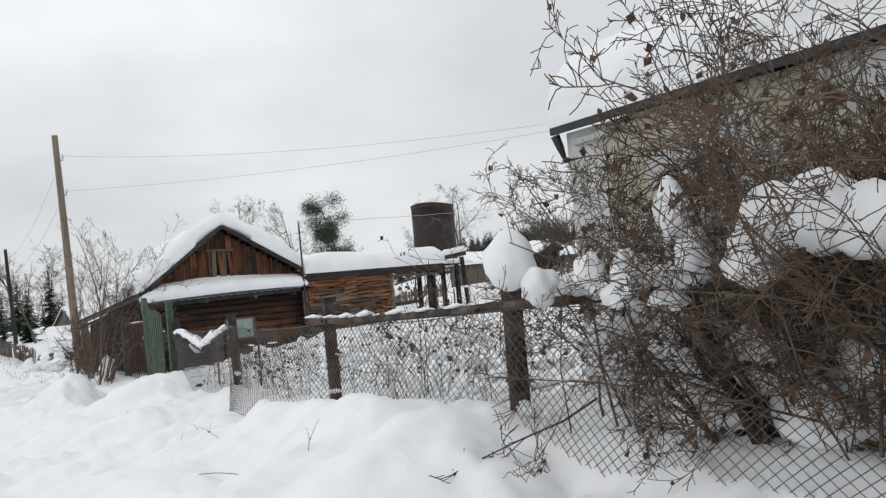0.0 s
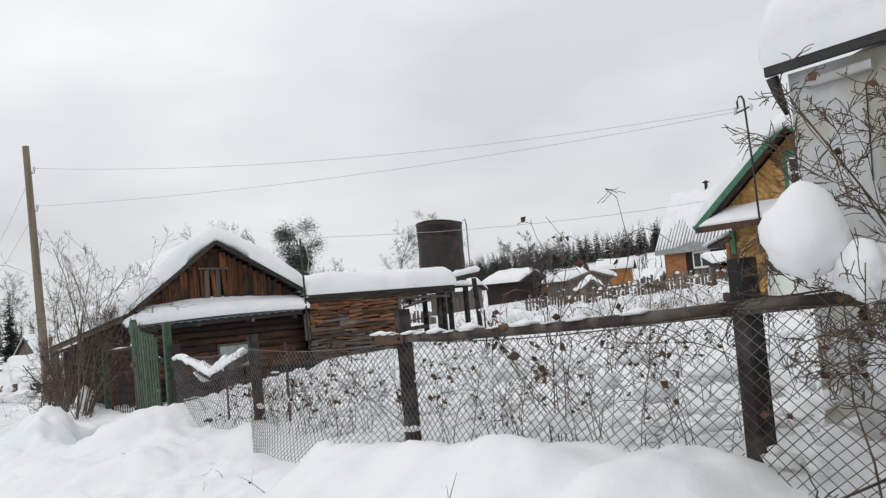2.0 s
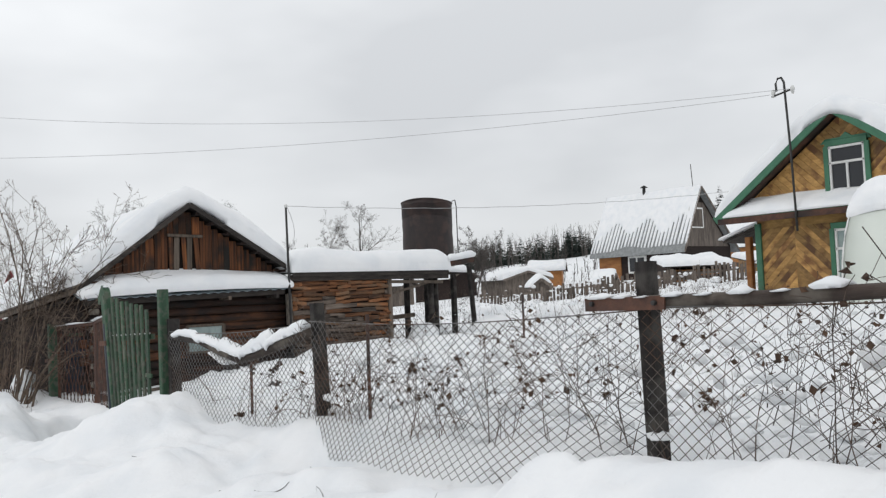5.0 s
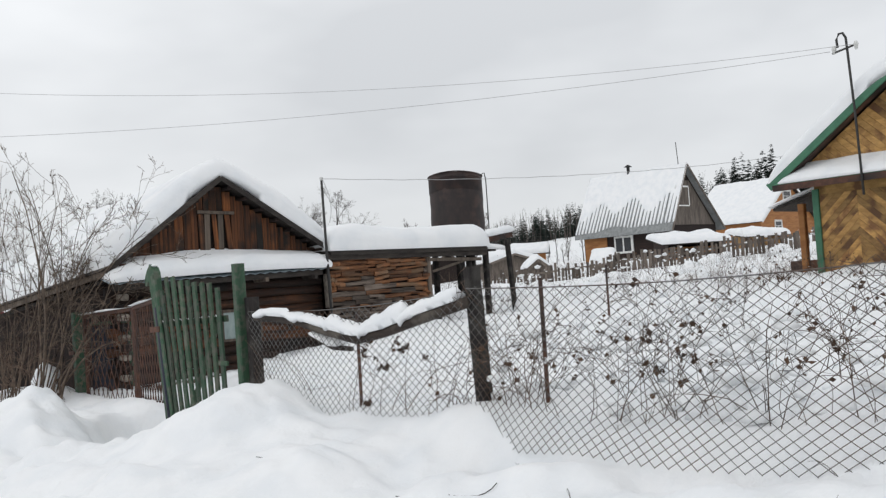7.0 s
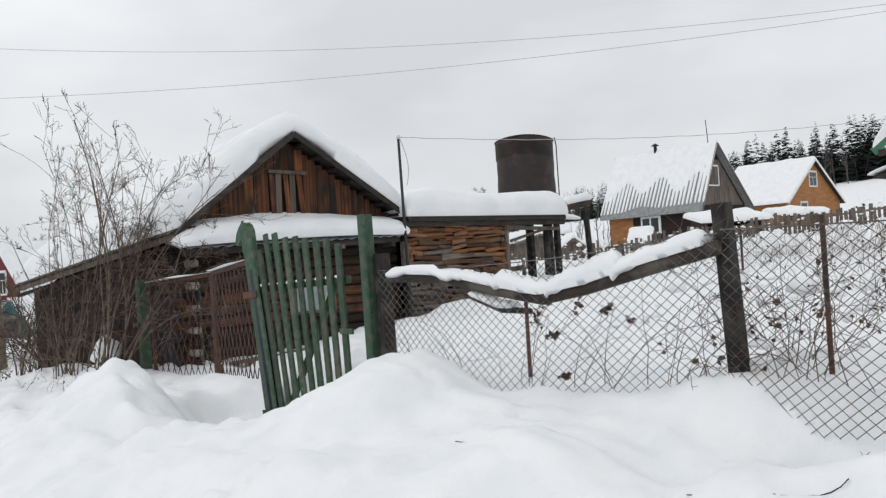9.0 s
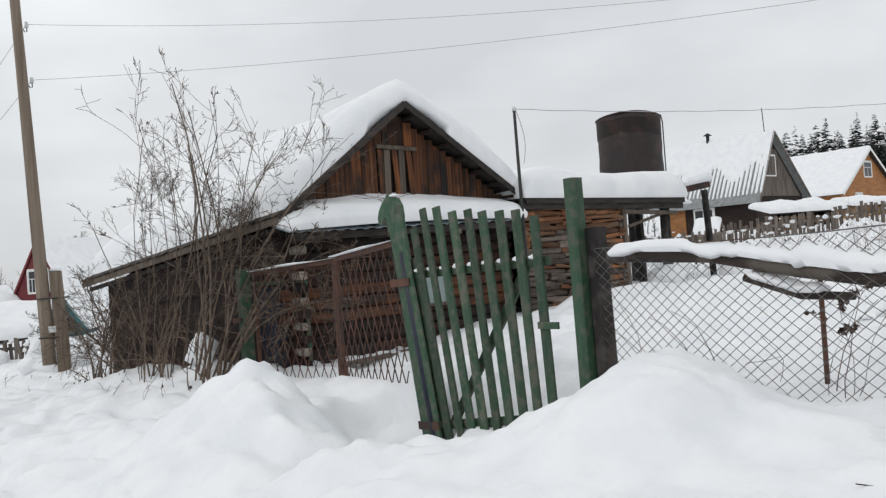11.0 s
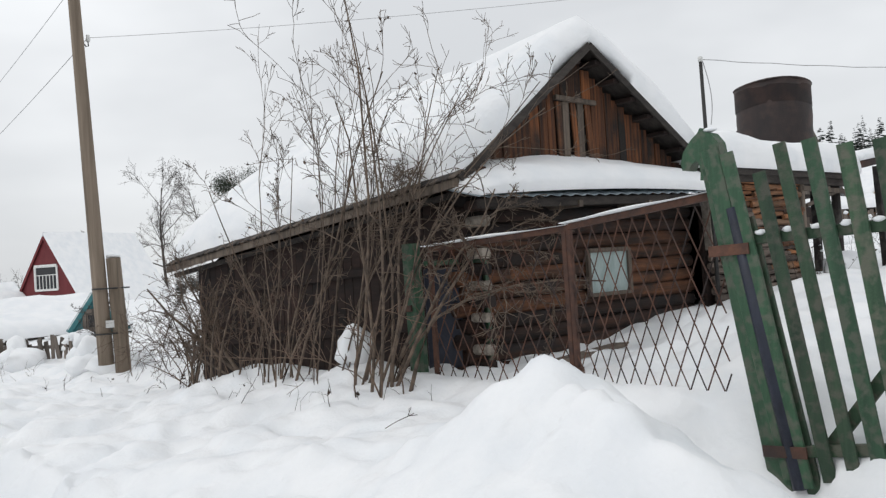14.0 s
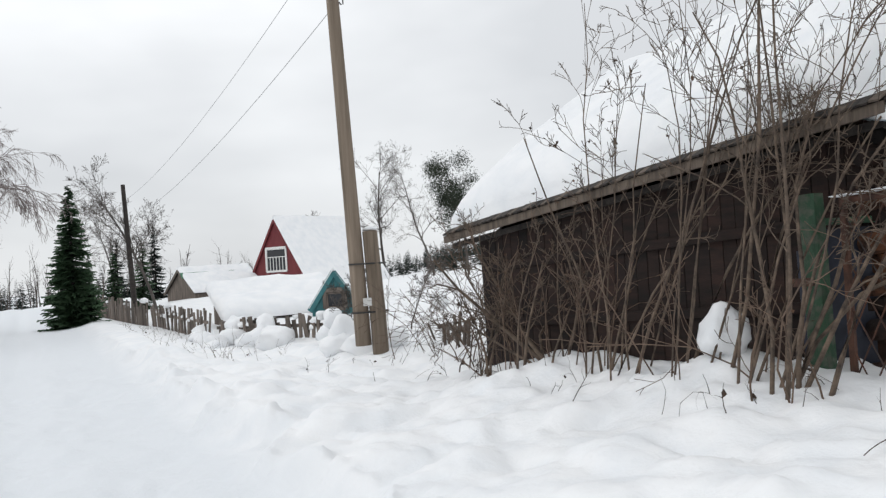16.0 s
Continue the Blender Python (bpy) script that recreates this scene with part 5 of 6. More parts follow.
    put("carved_head", Geo().slab([(1.58, -0.07, 3.98 - z0), (2.58, -0.02, 3.98 - z0), (2.50, -0.02, 4.08 - z0), (2.2, -0.02, 4.08 - z0), (2.08, -0.02, 4.17 - z0), (1.96, -0.02, 4.08 - z0), (1.66, -0.02, 4.08 - z0)], (0, 0.04, 0)), GREEN_TRIM, h)
    window_unit(h, 1.74, 2.30, 1.16 - z0, 2.26 - z0, -0.03, 2, True, WHITE_PAINT, GREEN_TRIM, CURTAIN)
    put("chimney", Geo().tube([(3.68, 2.3, 2.9), (3.68, 2.3, 4.28), (3.68, 2.3, 4.30)], [0.085, 0.085, 0.02], 12), BLACK_METAL, h, smooth=True)
    put("chimney_cap", Geo().tube([(3.68, 2.3, 4.36), (3.68, 2.3, 4.40), (3.68, 2.3, 4.46)], [0.17, 0.17, 0.03], 12), BLACK_METAL, h, smooth=True)
    put("chimney_snow", lump((3.68, 2.3, 4.48), (0.13, 0.13, 0.08), 3, 2), SNOW, h)
    # service mast with crook and crossbar
    m = put("service_mast", Geo().tube([(1.20, -0.47, 1.7), (1.17, -0.47, 3.2), (1.12, -0.47, 4.55), (1.11, -0.47, 4.78), (1.06, -0.47, 4.88), (0.98, -0.47, 4.88), (0.93, -0.47, 4.78), (0.94, -0.47, 4.62)], 0.024, 7), BLACK_METAL, h, smooth=True)
    put("crossbar", Geo().beam((0.84, -0.49, 4.52), (1.32, -0.49, 4.60), 0.03, 0.035), BLACK_METAL, m)
    for x in (0.88, 1.30):
        put("insulator", Geo().tube([(x, -0.49, 4.5), (x, -0.49, 4.6), (x, -0.49, 4.66)], [0.025, 0.05, 0.03], 8), PORCELAIN, m, smooth=True)
    # side porch towards the log house
    put("porch_roof", Geo().slab([(-1.15, 0.5, 1.62), (0.0, 0.5, 1.98), (0.0, 3.5, 1.98), (-1.15, 3.5, 1.62)], (0, 0, 0.06)), RAFTER, h)
    put("porch_snow", snow_patch(quad((-1.2, 0.45, 1.69), (0, 0.45, 2.05), (0, 3.5, 2.05), (-1.2, 3.5, 1.69)), 1.2, 3.0, 0.09, 0.08, 6, 8, 3, 0.1, (1, 0, 1, 1)), SNOW, h, smooth=True)
    for x, y in ((-0.55, 0.6), (-0.95, 3.2)):
        put("porch_post", Geo().beam((x, y, -0.6), (x, y, 1.72), 0.14, 0.14, up=(0, 1, 0)), ORANGE, h)
    put("porch_rail", Geo().beam((-0.9, 0.62, 0.15), (-0.02, 0.62, 0.15), 0.05, 0.7), RUST, h)
    return h


yellow_house()


def greenhouse():
    z0 = 0.75
    g = thing("greenhouse", pose(14.05, 11.8, z0), "white film tunnel greenhouse capped with snow", "greenhouse")
    L, R, H = 5.0, 1.35, 1.95
    n, rows = 22, 12
    v, f = [], []
    prof = [(-R * math.cos(math.pi * k / n) * (1.0 if k not in (0, n) else 1.02), H * math.sin(math.pi * k / n) ** 0.75) for k in range(n + 1)]
    for j in range(rows + 1):
        for k, (x, z) in enumerate(prof):
            s = 1 - 0.012 * (j % 2) + 0.008 * float(lattice(k, j, 2))
            v.append((x * s, -L * j / rows, z * s))
    for j in range(rows):
        for k in range(n):
            a = j * (n + 1) + k
            f.append((a, a + 1, a + n + 2, a + n + 1))
    f += [tuple(range(n + 1)), tuple(range(rows * (n + 1) + n, rows * (n + 1) - 1, -1))]
    put("film", Geo().add(v, f), FILM, g, smooth=True)
    for j in (0, 4, 8, 12):
        put("hoop", Geo().tube([(x * 1.012, -L * j / rows, z * 1.012) for x, z in prof], 0.014, 5), WHITE_PAINT, g, smooth=True)

    def top(u, w):
        q = math.pi * (0.24 + 0.52 * u + 0.03 * math.sin(w * 14) * (1 - 2 * u))
        return (-R * math.cos(q), 0.03 - (L + 0.05) * w, H * math.sin(q) ** 0.75)
    put("snow_cap", snow_patch(top, 2.4, 5.0, 0.24, 0.2, 10, 20, 6, 0.06), SNOW, g, smooth=True)


greenhouse()


# ---- houses farther off ----
def village_house(name, x, y, rz, length, half, zr, ze, zg, wall, label, snow=0.28, ragged=0.0, slate=False, windows=(), over=0.35, trim=None, left=0.0, surround=None):
    """Gable at local y = 0, ridge running back along local y; left: another half width on that side."""
    h = thing(name, pose(x, y, zg, 0, 0, rz), label, "house")
    a, e = zr - zg, ze - zg
    halves = {-1: left or half, 1: half}
    hl, hw = halves[-1] - over, half - over
    top = a - hw * (a - e) / half
    tl = a - hl * (a - e) / halves[-1]
    put("wall", Geo().slab([(-hl, 0, -0.8), (hw, 0, -0.8), (hw, 0, top), (0, 0, a - 0.08), (-hl, 0, tl)], (0, 0.15, 0)), wall, h)
    put("wall", Geo().slab([(-hl, length, -0.8), (hw, length, -0.8), (hw, length, top), (0, length, a - 0.08), (-hl, length, tl)], (0, -0.15, 0)), wall, h)
    for s in (-1, 1):
        half, hx, zt = halves[s], hw if s > 0 else hl, top if s > 0 else tl
        put("wall", Geo().slab([(s * hx, 0.15, -0.8), (s * hx, length - 0.15, -0.8), (s * hx, length - 0.15, zt), (s * hx, 0.15, zt)], (-s * 0.15, 0, 0)), wall, h)
        y0, y1 = -over, length + over
        if slate:
            n = int(length * 5)
            v, f = [], []
            for k in range(n + 1):
                w = 0.15 * (k % 2)
                yy = y0 + (y1 - y0) * k / n
                v += [(0, yy, a + w), (s * half, yy, e + w), (0, yy, a - 0.05), (s * half, yy, e - 0.05)]
            for k in range(n):
                q = k * 4
                f += [(q, q + 1, q + 5, q + 4), (q + 2, q + 6, q + 7, q + 3), (q + 1, q + 3, q + 7, q + 5)]
            put("roof", Geo().add(v, f), SLATE, h)
        else:
            put("roof", Geo().slab([(0, y0, a), (s * half, y0, e), (s * half, y1, e), (0, y1, a)], (0, 0, 0.06)), RAFTER, h)
        put("verge_board", Geo().beam((s * half, y0 - 0.01, e), (0.0, y0 - 0.01 - 0.01 * s, a), 0.04, 0.16), trim or GREY_WOOD, h)

        def roof_at(u, v, s=s, half=half):
            d = u
            if ragged:
                rib = int(v * length * 7.0)
                d = u * (1 - ragged * (0.02 + 0.13 * (0.5 + 0.5 * float(lattice(v * 5, 1.5, 3))) + (0.20 + 0.24 * (0.5 + 0.5 * math.sin(rib * 12.9)) if rib % 2 else 0.0)))
            return (s * half * d * 1.01, y0 + (y1 - y0) * v, a + 0.05 - (a - e) * d)
        put("roof_snow", snow_patch(roof_at, half * 1.2, length, snow, snow * 0.7, 10, 200 if ragged else 14, 3, 0.05, (0, 1, 1, 1)), SNOW, h, smooth=True)
    for x0, x1, z0, z1, cols in windows:
        window_unit(h, x0, x1, z0, z1, -0.03, cols, cols in (2, 6), surround or WHITE_PAINT, surround or WHITE_PAINT, GLASS_DARK)
    return h


gh = village_house("slate_roof_house", 52.3, 41.6, 0, 7.8, 4.5, 8.2, 3.5, 1.6, BOARD_LEAN, "brown house under a steep corrugated slate roof half bare of snow", 0.12, 1.05, True, [(-0.9, 0.6, 3.7, 5.0, 2)], 0.5, left=2.4)
put("gable_panel", Geo().slab([(-1.75, -0.05, 2.3), (3.7, -0.05, 2.3), (0.75, -0.05, 5.5), (-0.45, -0.05, 5.5)], (0, 0.04, 0)), GREY_WOOD, gh)
put("side_window", Geo().beam((-1.96, 3.2, 1.2), (-1.96, 4.9, 1.2), 0.06, 1.3), WHITE_PAINT, gh)
put("side_pane", Geo().beam((-2.0, 3.4, 1.2), (-2.0, 4.0, 1.2), 0.02, 1.0).beam((-2.0, 4.15, 1.2), (-2.0, 4.75, 1.2), 0.02, 1.0), GLASS_DARK, gh)
put("side_panelling", Geo().beam((-1.94, 5.6, 0.9), (-1.94, 7.7, 0.9), 0.06, 1.9), ORANGE, gh)
put("roof_vent", Geo().tube([(0, 4.6, 6.5), (0, 4.6, 7.1), (0, 4.6, 7.12), (0, 4.6, 7.3)], [0.12, 0.12, 0.32, 0.05], 8), BLACK_METAL, gh, smooth=True)
put("whip_aerial", Geo().tube([(0, 0.2, 6.5), (-0.15, 0.2, 8.3)], 0.03, 5), BLACK_METAL, gh)
village_house("orange_house", 75.3, 45.4, 0, 7.0, 5.6, 8.3, 4.3, 2.0, ORANGE, "orange timber house with smooth snow roof", 0.3, 0, False, [(-0.7, 0.7, 3.9, 5.2, 2), (-2.6, -1.4, 1.2, 2.4, 2)], 0.4, WHITE_PAINT)
village_house("garden_shed", 53.4, 56.2, 40, 2.6, 1.7, 3.45, 2.75, 1.2, ORANGE, "small orange hut with snowy roof", 0.3)
village_house("garden_shed", 43.0, 50.0, -20, 5.0, 2.0, 2.6, 2.0, 0.8, GREY_WOOD, "low grey shed buried in snow", 0.4)
village_house("garden_shed", 33.0, 33.4, 20, 1.0, 0.55, 1.9, 1.35, 0.8, GREY_WOOD, "doghouse-sized box with a snow cap", 0.25, over=0.08)
village_house("garden_shed", 31.2, 36.8, -30, 1.1, 0.6, 1.8, 1.35, 0.8, GREY_WOOD, "wooden crate shelter with a snow cap", 0.3, over=0.08)
village_house("garden_shed", 47.0, 62.0, 10, 4.0, 2.2, 3.3, 2.4, 0.6, BOARD_LEAN, "dark hut with snow in the far gardens", 0.35)
village_house("garden_shed", 38.0, 58.0, 30, 3.4, 1.6, 2.6, 1.9, 0.2, GREY_WOOD, "grey far garden hut with snow", 0.35)
village_house("red_house", 12.6, 68.85, -62, 7.6, 3.02, 4.05, -0.6, -1.6, RED_WALL, "dark red A-frame house with snowy roof", 0.25, 0, False, [(-0.85, 0.85, 2.45, 3.85, 6)], 0.1, RED_WALL)
barn = village_house("low_barn", 6.9, 70.0, -72, 4.6, 1.9, 1.25, -0.2, -1.7, GREY_WOOD, "long low grey barn with rounded snow roof", 0.2, 0, False, (), 0.15)
put("ridge_board", Geo().beam((0.62, -0.25, 2.62), (0.62, 4.9, 2.62), 0.05, 0.42, up=(-0.6, 0, 0.8)), GREEN_TRIM, barn)


def snowed_shed():
    """A low lean-to by the road fence, its roof one smooth drift facing the road."""
    t = thing("lean_to_shed", pose(5.3, 42.6, -0.9), "low grey lean-to whose roof is one smooth snow drift", "shed")
    put("front_wall", Geo().slab([(-1.7, -0.9, -0.6), (1.7, -0.9, -0.6), (1.7, -0.9, 0.35), (-1.7, -0.9, 0.30)], (0, 0.1, 0)), GREY_WOOD, t)
    put("rear_wall", Geo().slab([(-1.6, 1.1, -0.6), (1.9, 1.1, -0.6), (1.9, 1.1, 1.2), (-1.6, 1.1, 1.1)], (0, 0.1, 0)), GREY_WOOD, t)
    for x in (-1.7, 1.7):
        put("side_wall", Geo().slab([(x, -0.8, -0.6), (x, 1.1, -0.6), (x, 1.1, 1.1), (x, -0.8, 0.32)], (0.1, 0, 0)), GREY_WOOD, t)
    put("roof", Geo().slab([(-1.9, -1.2, 0.28), (1.9, -1.2, 0.34), (2.0, 1.4, 1.25), (-1.8, 1.4, 1.15)], (0, 0, 0.05)), RAFTER, t)
    put("roof_snow", snow_patch(quad((-1.95, -1.25, 0.34), (1.95, -1.25, 0.40), (2.05, 1.45, 1.31), (-1.85, 1.45, 1.21)), 3.9, 2.8, 0.34, 0.3, 12, 10, 4, 0.09), SNOW, t, smooth=True)


snowed_shed()
village_house("turquoise_shed", 6.1, 39.4, -28, 1.8, 0.72, 0.66, -0.40, -1.1, TEAL, "little turquoise gabled shed", 0.10, 0, False, [(-0.24, 0.24, 0.75, 1.2, 1)], 0.06, TEAL, surround=GREY_WOOD)


def flat_hut(name, x, y, rz, w, d, zf, zb, wall, label, timber=0):
    """A hut under a tilted board roof: plank walls, or posts with stacked timber where the front stands open."""
    zg = at_land(x, y) - 0.2
    h = thing(name, pose(x, y, zg, 0, 0, rz), label, "shed")
    rng = np.random.default_rng(int(x * 10))
    f, b = zf - zg, zb - zg
    n = int(w / 0.2)
    for k in range(n):
        xm = -w / 2 + w * (k + 0.5) / n
        put("plank", Geo().beam((xm, d, -0.3), (xm, d, b), w / n * 0.94, 0.03, up=(0, -1, 0)), wall, h)
        if not timber:
            put("plank", Geo().beam((xm, rng.uniform(-0.01, 0.01), -0.3), (xm, 0, f), w / n * 0.94, 0.03, up=(0, -1, 0)), wall, h)
    for s in (-1, 1):
        put("side_wall", Geo().slab([(s * w / 2, 0.03, -0.3), (s * w / 2, d - 0.03, -0.3), (s * w / 2, d - 0.03, b), (s * w / 2, 0.03, f)], (-s * 0.04, 0, 0)), wall, h)
        put("post", Geo().beam((s * (w / 2 - 0.06), -0.02, -0.3), (s * (w / 2 - 0.06), -0.02, f), 0.12, 0.12, up=(0, 1, 0)), GREY_WOOD, h)
    for k in range(timber):
        z = 0.25 + (f - 0.35) * k / timber
        put("timber", Geo().beam((-w / 2 + rng.uniform(0.05, 0.3), 0.12 + rng.uniform(0, 0.3), z), (w / 2 - rng.uniform(0.05, 0.5), 0.15 + rng.uniform(0, 0.3), z + rng.uniform(-0.06, 0.06)), 0.2, (f - 0.35) / timber * 0.8), BOARD_GREY if k % 3 else ORANGE, h)
    put("roof", Geo().slab([(-w / 2 - 0.3, -0.4, f - 0.05), (w / 2 + 0.3, -0.4, f - 0.05), (w / 2 + 0.3, d + 0.3, b + 0.03), (-w / 2 - 0.3, d + 0.3, b + 0.03)], (0, 0, 0.06)), RAFTER, h)
    put("roof_snow", snow_patch(quad((-w / 2 - 0.32, -0.42, f + 0.01), (w / 2 + 0.32, -0.42, f + 0.01), (w / 2 + 0.3, d + 0.3, b + 0.09), (-w / 2 - 0.3, d + 0.3, b + 0.09)), w + 0.6, d + 0.7, 0.34, 0.3, 16, 8, 5, 0.10), SNOW, h, smooth=True)
    return h


flat_hut("wood_store", 37.4, 31.6, -38, 3.0, 2.0, 2.15, 2.5, BOARD_LEAN, "open wood store stacked with boards under a snowy roof", 7)
flat_hut("plank_hut", 43.3, 30.9, -38, 2.0, 2.0, 2.35, 2.6, YELLOW, "small yellow plank hut under flat snow")


# ---- board fences, pickets and clutter along the road ----
def picket_run(p0, p1, n, h, mat, label, snow=0.5, seed=1, jitter=0.08):
    rng = np.random.default_rng(seed)
    a, b = Vector((*p0, 0)), Vector((*p1, 0))
    z0 = at_land(*p0)
    t = thing("picket_fence", pose(p0[0], p0[1], z0), label, "fence")
    d = b - a
    w = d.length / n
    for k in range(n):
        q = d * ((k + 0.5) / n)
        z = at_land(p0[0] + q.x, p0[1] + q.y) - z0
        hh = h * rng.uniform(0.75, 1.12)
        lean = rng.normal(0, jitter, 2) * h
        put("picket", Geo().beam((q.x, q.y, z - 0.3), (q.x + lean[0], q.y + lean[1], z + hh), w * rng.uniform(0.6, 0.92), 0.03, up=(d.y, -d.x, 0)), mat, t)
    zz = [at_land(*p0) - z0 + h * 0.6, at_land(*p1) - z0 + h * 0.6]
    put("rail", Geo().beam((0, 0.04, zz[0]), (d.x, d.y + 0.04, zz[1]), 0.04, 0.08), mat, t)
    if snow:
        for k in range(max(1, int(n * snow / 4))):
            u = rng.uniform(0, 1)
            q = d * u
            z = at_land(p0[0] + q.x, p0[1] + q.y) - z0
            r = rng.uniform(0.07, 0.17) * max(0.6, h)
            put("snow_clump", lump((q.x, q.y, z + h * rng.uniform(0.5, 1.05)), (r * 1.2, r, r * 0.9), k + seed, 2), SNOW, t)
    return t


picket_run((5.0, 30.6), (4.2, 28.0), 16, 0.42, GREY_WOOD, "short broken grey pickets half buried in snow", 0.3, 3, 0.2)
picket_run((4.4, 33.5), (2.7, 38.8), 34, 0.5, GREY_WOOD, "ramshackle grey picket fence heaped with snow", 2.2, 5, 0.2)
picket_run((2.6, 39.5), (2.3, 48.0), 44, 0.72, GREY_WOOD, "old grey board fence along the road", 0.8, 6, 0.06)
picket_run((2.2, 48.2), (0.9, 58.0), 50, 0.85, GREY_WOOD, "weathered close-boarded fence along the road", 0.4, 7, 0.03)
picket_run((24.0, 33.5), (29.5, 27.5), 56, 0.75, GREY_WOOD, "grey picket fence between the gardens", 0.5, 8, 0.05)
picket_run((29.5, 27.5), (34.0, 20.0), 52, 0.75, GREY_WOOD, "grey picket fence between the gardens", 0.4, 9, 0.05)
picket_run((22.5, 39.0), (12.0, 33.0), 60, 0.7, GREY_WOOD, "far grey picket fence behind the tank", 0.4, 10, 0.05)

CLODS = ((4.9, 30.3, 0.02, 0.17), (3.0, 21.6, 0.02, 0.2), (3.9, 33.2, -0.3, 0.22), (3.3, 36.2, -0.5, 0.25), (3.0, 38.0, -0.55, 0.26), (4.3, 34.4, -0.4, 0.2), (2.9, 22.9, -0.50, 0.22), (2.75, 22.2, -0.46, 0.19), (2.8, 23.7, -0.56, 0.2), (3.5, 31.5, -0.5, 0.3))
for k, (x, y, z, r) in enumerate(CLODS):
    put("snow_clump", lump((0, 0, 0), (r, r * 0.9, r * 1.15), k + 20), SNOW, None, pose(x, y, z), label="rounded snow cap caught on branches and pickets", category="snow", group="snow clumps")
rng = np.random.default_rng(31)
for k in range(22):
    u = rng.uniform(0, 1)
    x, y, r = 3.9 - 1.6 * u + rng.normal(0, 0.35), 30.5 + 10.5 * u, rng.uniform(0.14, 0.34)
    put("snow_clump", lump((0, 0, 0), (r * 1.2, r, r * 0.9), k + 140, 2, 0.25), SNOW, None, pose(x, y, at_land(x, y) + r * 0.3), label="lumpy snow heaped on the old road fence", category="snow", group="snow clumps")
for k in range(95):
    x, y = rng.uniform(12, 34), rng.uniform(14, 38)
    if 15 < x < 24 and 8 < y < 18.5:
        continue
    r = rng.uniform(0.12, 0.5)
    put("snow_clump", lump((0, 0, 0), (r * 1.3, r, r * 0.8), k + 60, 2), SNOW, None, pose(x, y, at_land(x, y)), label="snow-laden garden shrub mound", category="snow", group="garden snow mounds")


# ---- shrubs and dry growth ----
def shrub(name, base, dirs, L, R, levels, mat, label, category="shrub", wild=0.12, lift=0.03, leaf=0, leaf_size=0.05, seed=1, origin=(0, 0, 0), group="", k=5, rmin=0.0028):
    rng = np.random.default_rng(seed)
    (v, f), tips, P = branching(rng, np.asarray(base, float), np.asarray(dirs, float), np.asarray(L, float), np.asarray(R, float), levels, k, wild, lift, rmin=rmin)
    o = np.asarray(origin, float)
    t = thing(name, pose(*origin), label, category, group)
    put("stem_tangle", raw_mesh("stem_tangle", v - o, f), mat, t, kind="stuff")
    if leaf:
        pick = P.reshape(-1, 3)[rng.integers(0, len(P) * P.shape[1], leaf)]
        lv, lf = leaves(rng, pick, leaf_size)
        put("dry_leaves", raw_mesh("dry_leaves", lv - o, lf, False), LEAF_DRY, t, label="curled brown leaves")
    return t


def land_points(x, y, sink=0.12):
    return np.stack([x, y, land(x, y) - sink], 1)


# lilac hedge before the side of the log house: clumps of stems
rng = np.random.default_rng(12)
for c, (yc, n, lean) in enumerate(((20.75, 5, 0.22), (21.25, 6, 0.12), (21.8, 7, 0.05), (22.4, 6, -0.02), (23.0, 5, -0.05), (23.7, 5, -0.05), (24.6, 5, -0.05))):
    y = yc + rng.normal(0, 0.15, n)
    x = 2.80 + rng.normal(0, 0.12, n) - 0.06 * (yc - 21)
    d = np.stack([rng.normal(lean + 0.10, 0.09, n), rng.normal(-0.15, 0.10, n), np.ones(n)], 1)
    Ls = rng.uniform(2.5, 3.8, n) * (0.42 if c > 4 else 0.68 if c == 4 else 0.85 if c == 0 else 0.97)
    shrub("lilac_bush", land_points(x, y), d, Ls, rng.uniform(0.007, 0.019, n), [(3.8, 0.36, 0.40, 0.5), (3.6, 0.42, 0.5, 0.58), (2.0, 0.45, 0.55, 0.68)], TWIG, "bare multi-stemmed lilac bush rising from the snow", seed=40 + c, origin=(2.78, yc, at_land(2.78, yc)), group="lilac hedge", wild=0.085, lift=0.05, leaf=25, leaf_size=0.03, k=7, rmin=0.0026)
n = 5
shrub("lilac_bush", land_points(2.85 + rng.normal(0, 0.06, n), 20.85 + rng.normal(0, 0.10, n)), np.stack([rng.uniform(0.12, 0.5, n), rng.normal(-0.12, 0.10, n), np.ones(n)], 1), rng.uniform(2.0, 2.7, n), rng.uniform(0.014, 0.022, n), [(8, 0.42, 0.6, 0.55), (6, 0.45, 0.6, 0.6), (4, 0.48, 0.6, 0.7)], TWIG, "crooked lilac whose twigs spread over the canopy", seed=55, origin=(2.85, 20.55, at_land(2.85, 20.55)), group="lilac hedge", wild=0.12, lift=-0.025, leaf=40, leaf_size=0.03, k=7, rmin=0.0032)
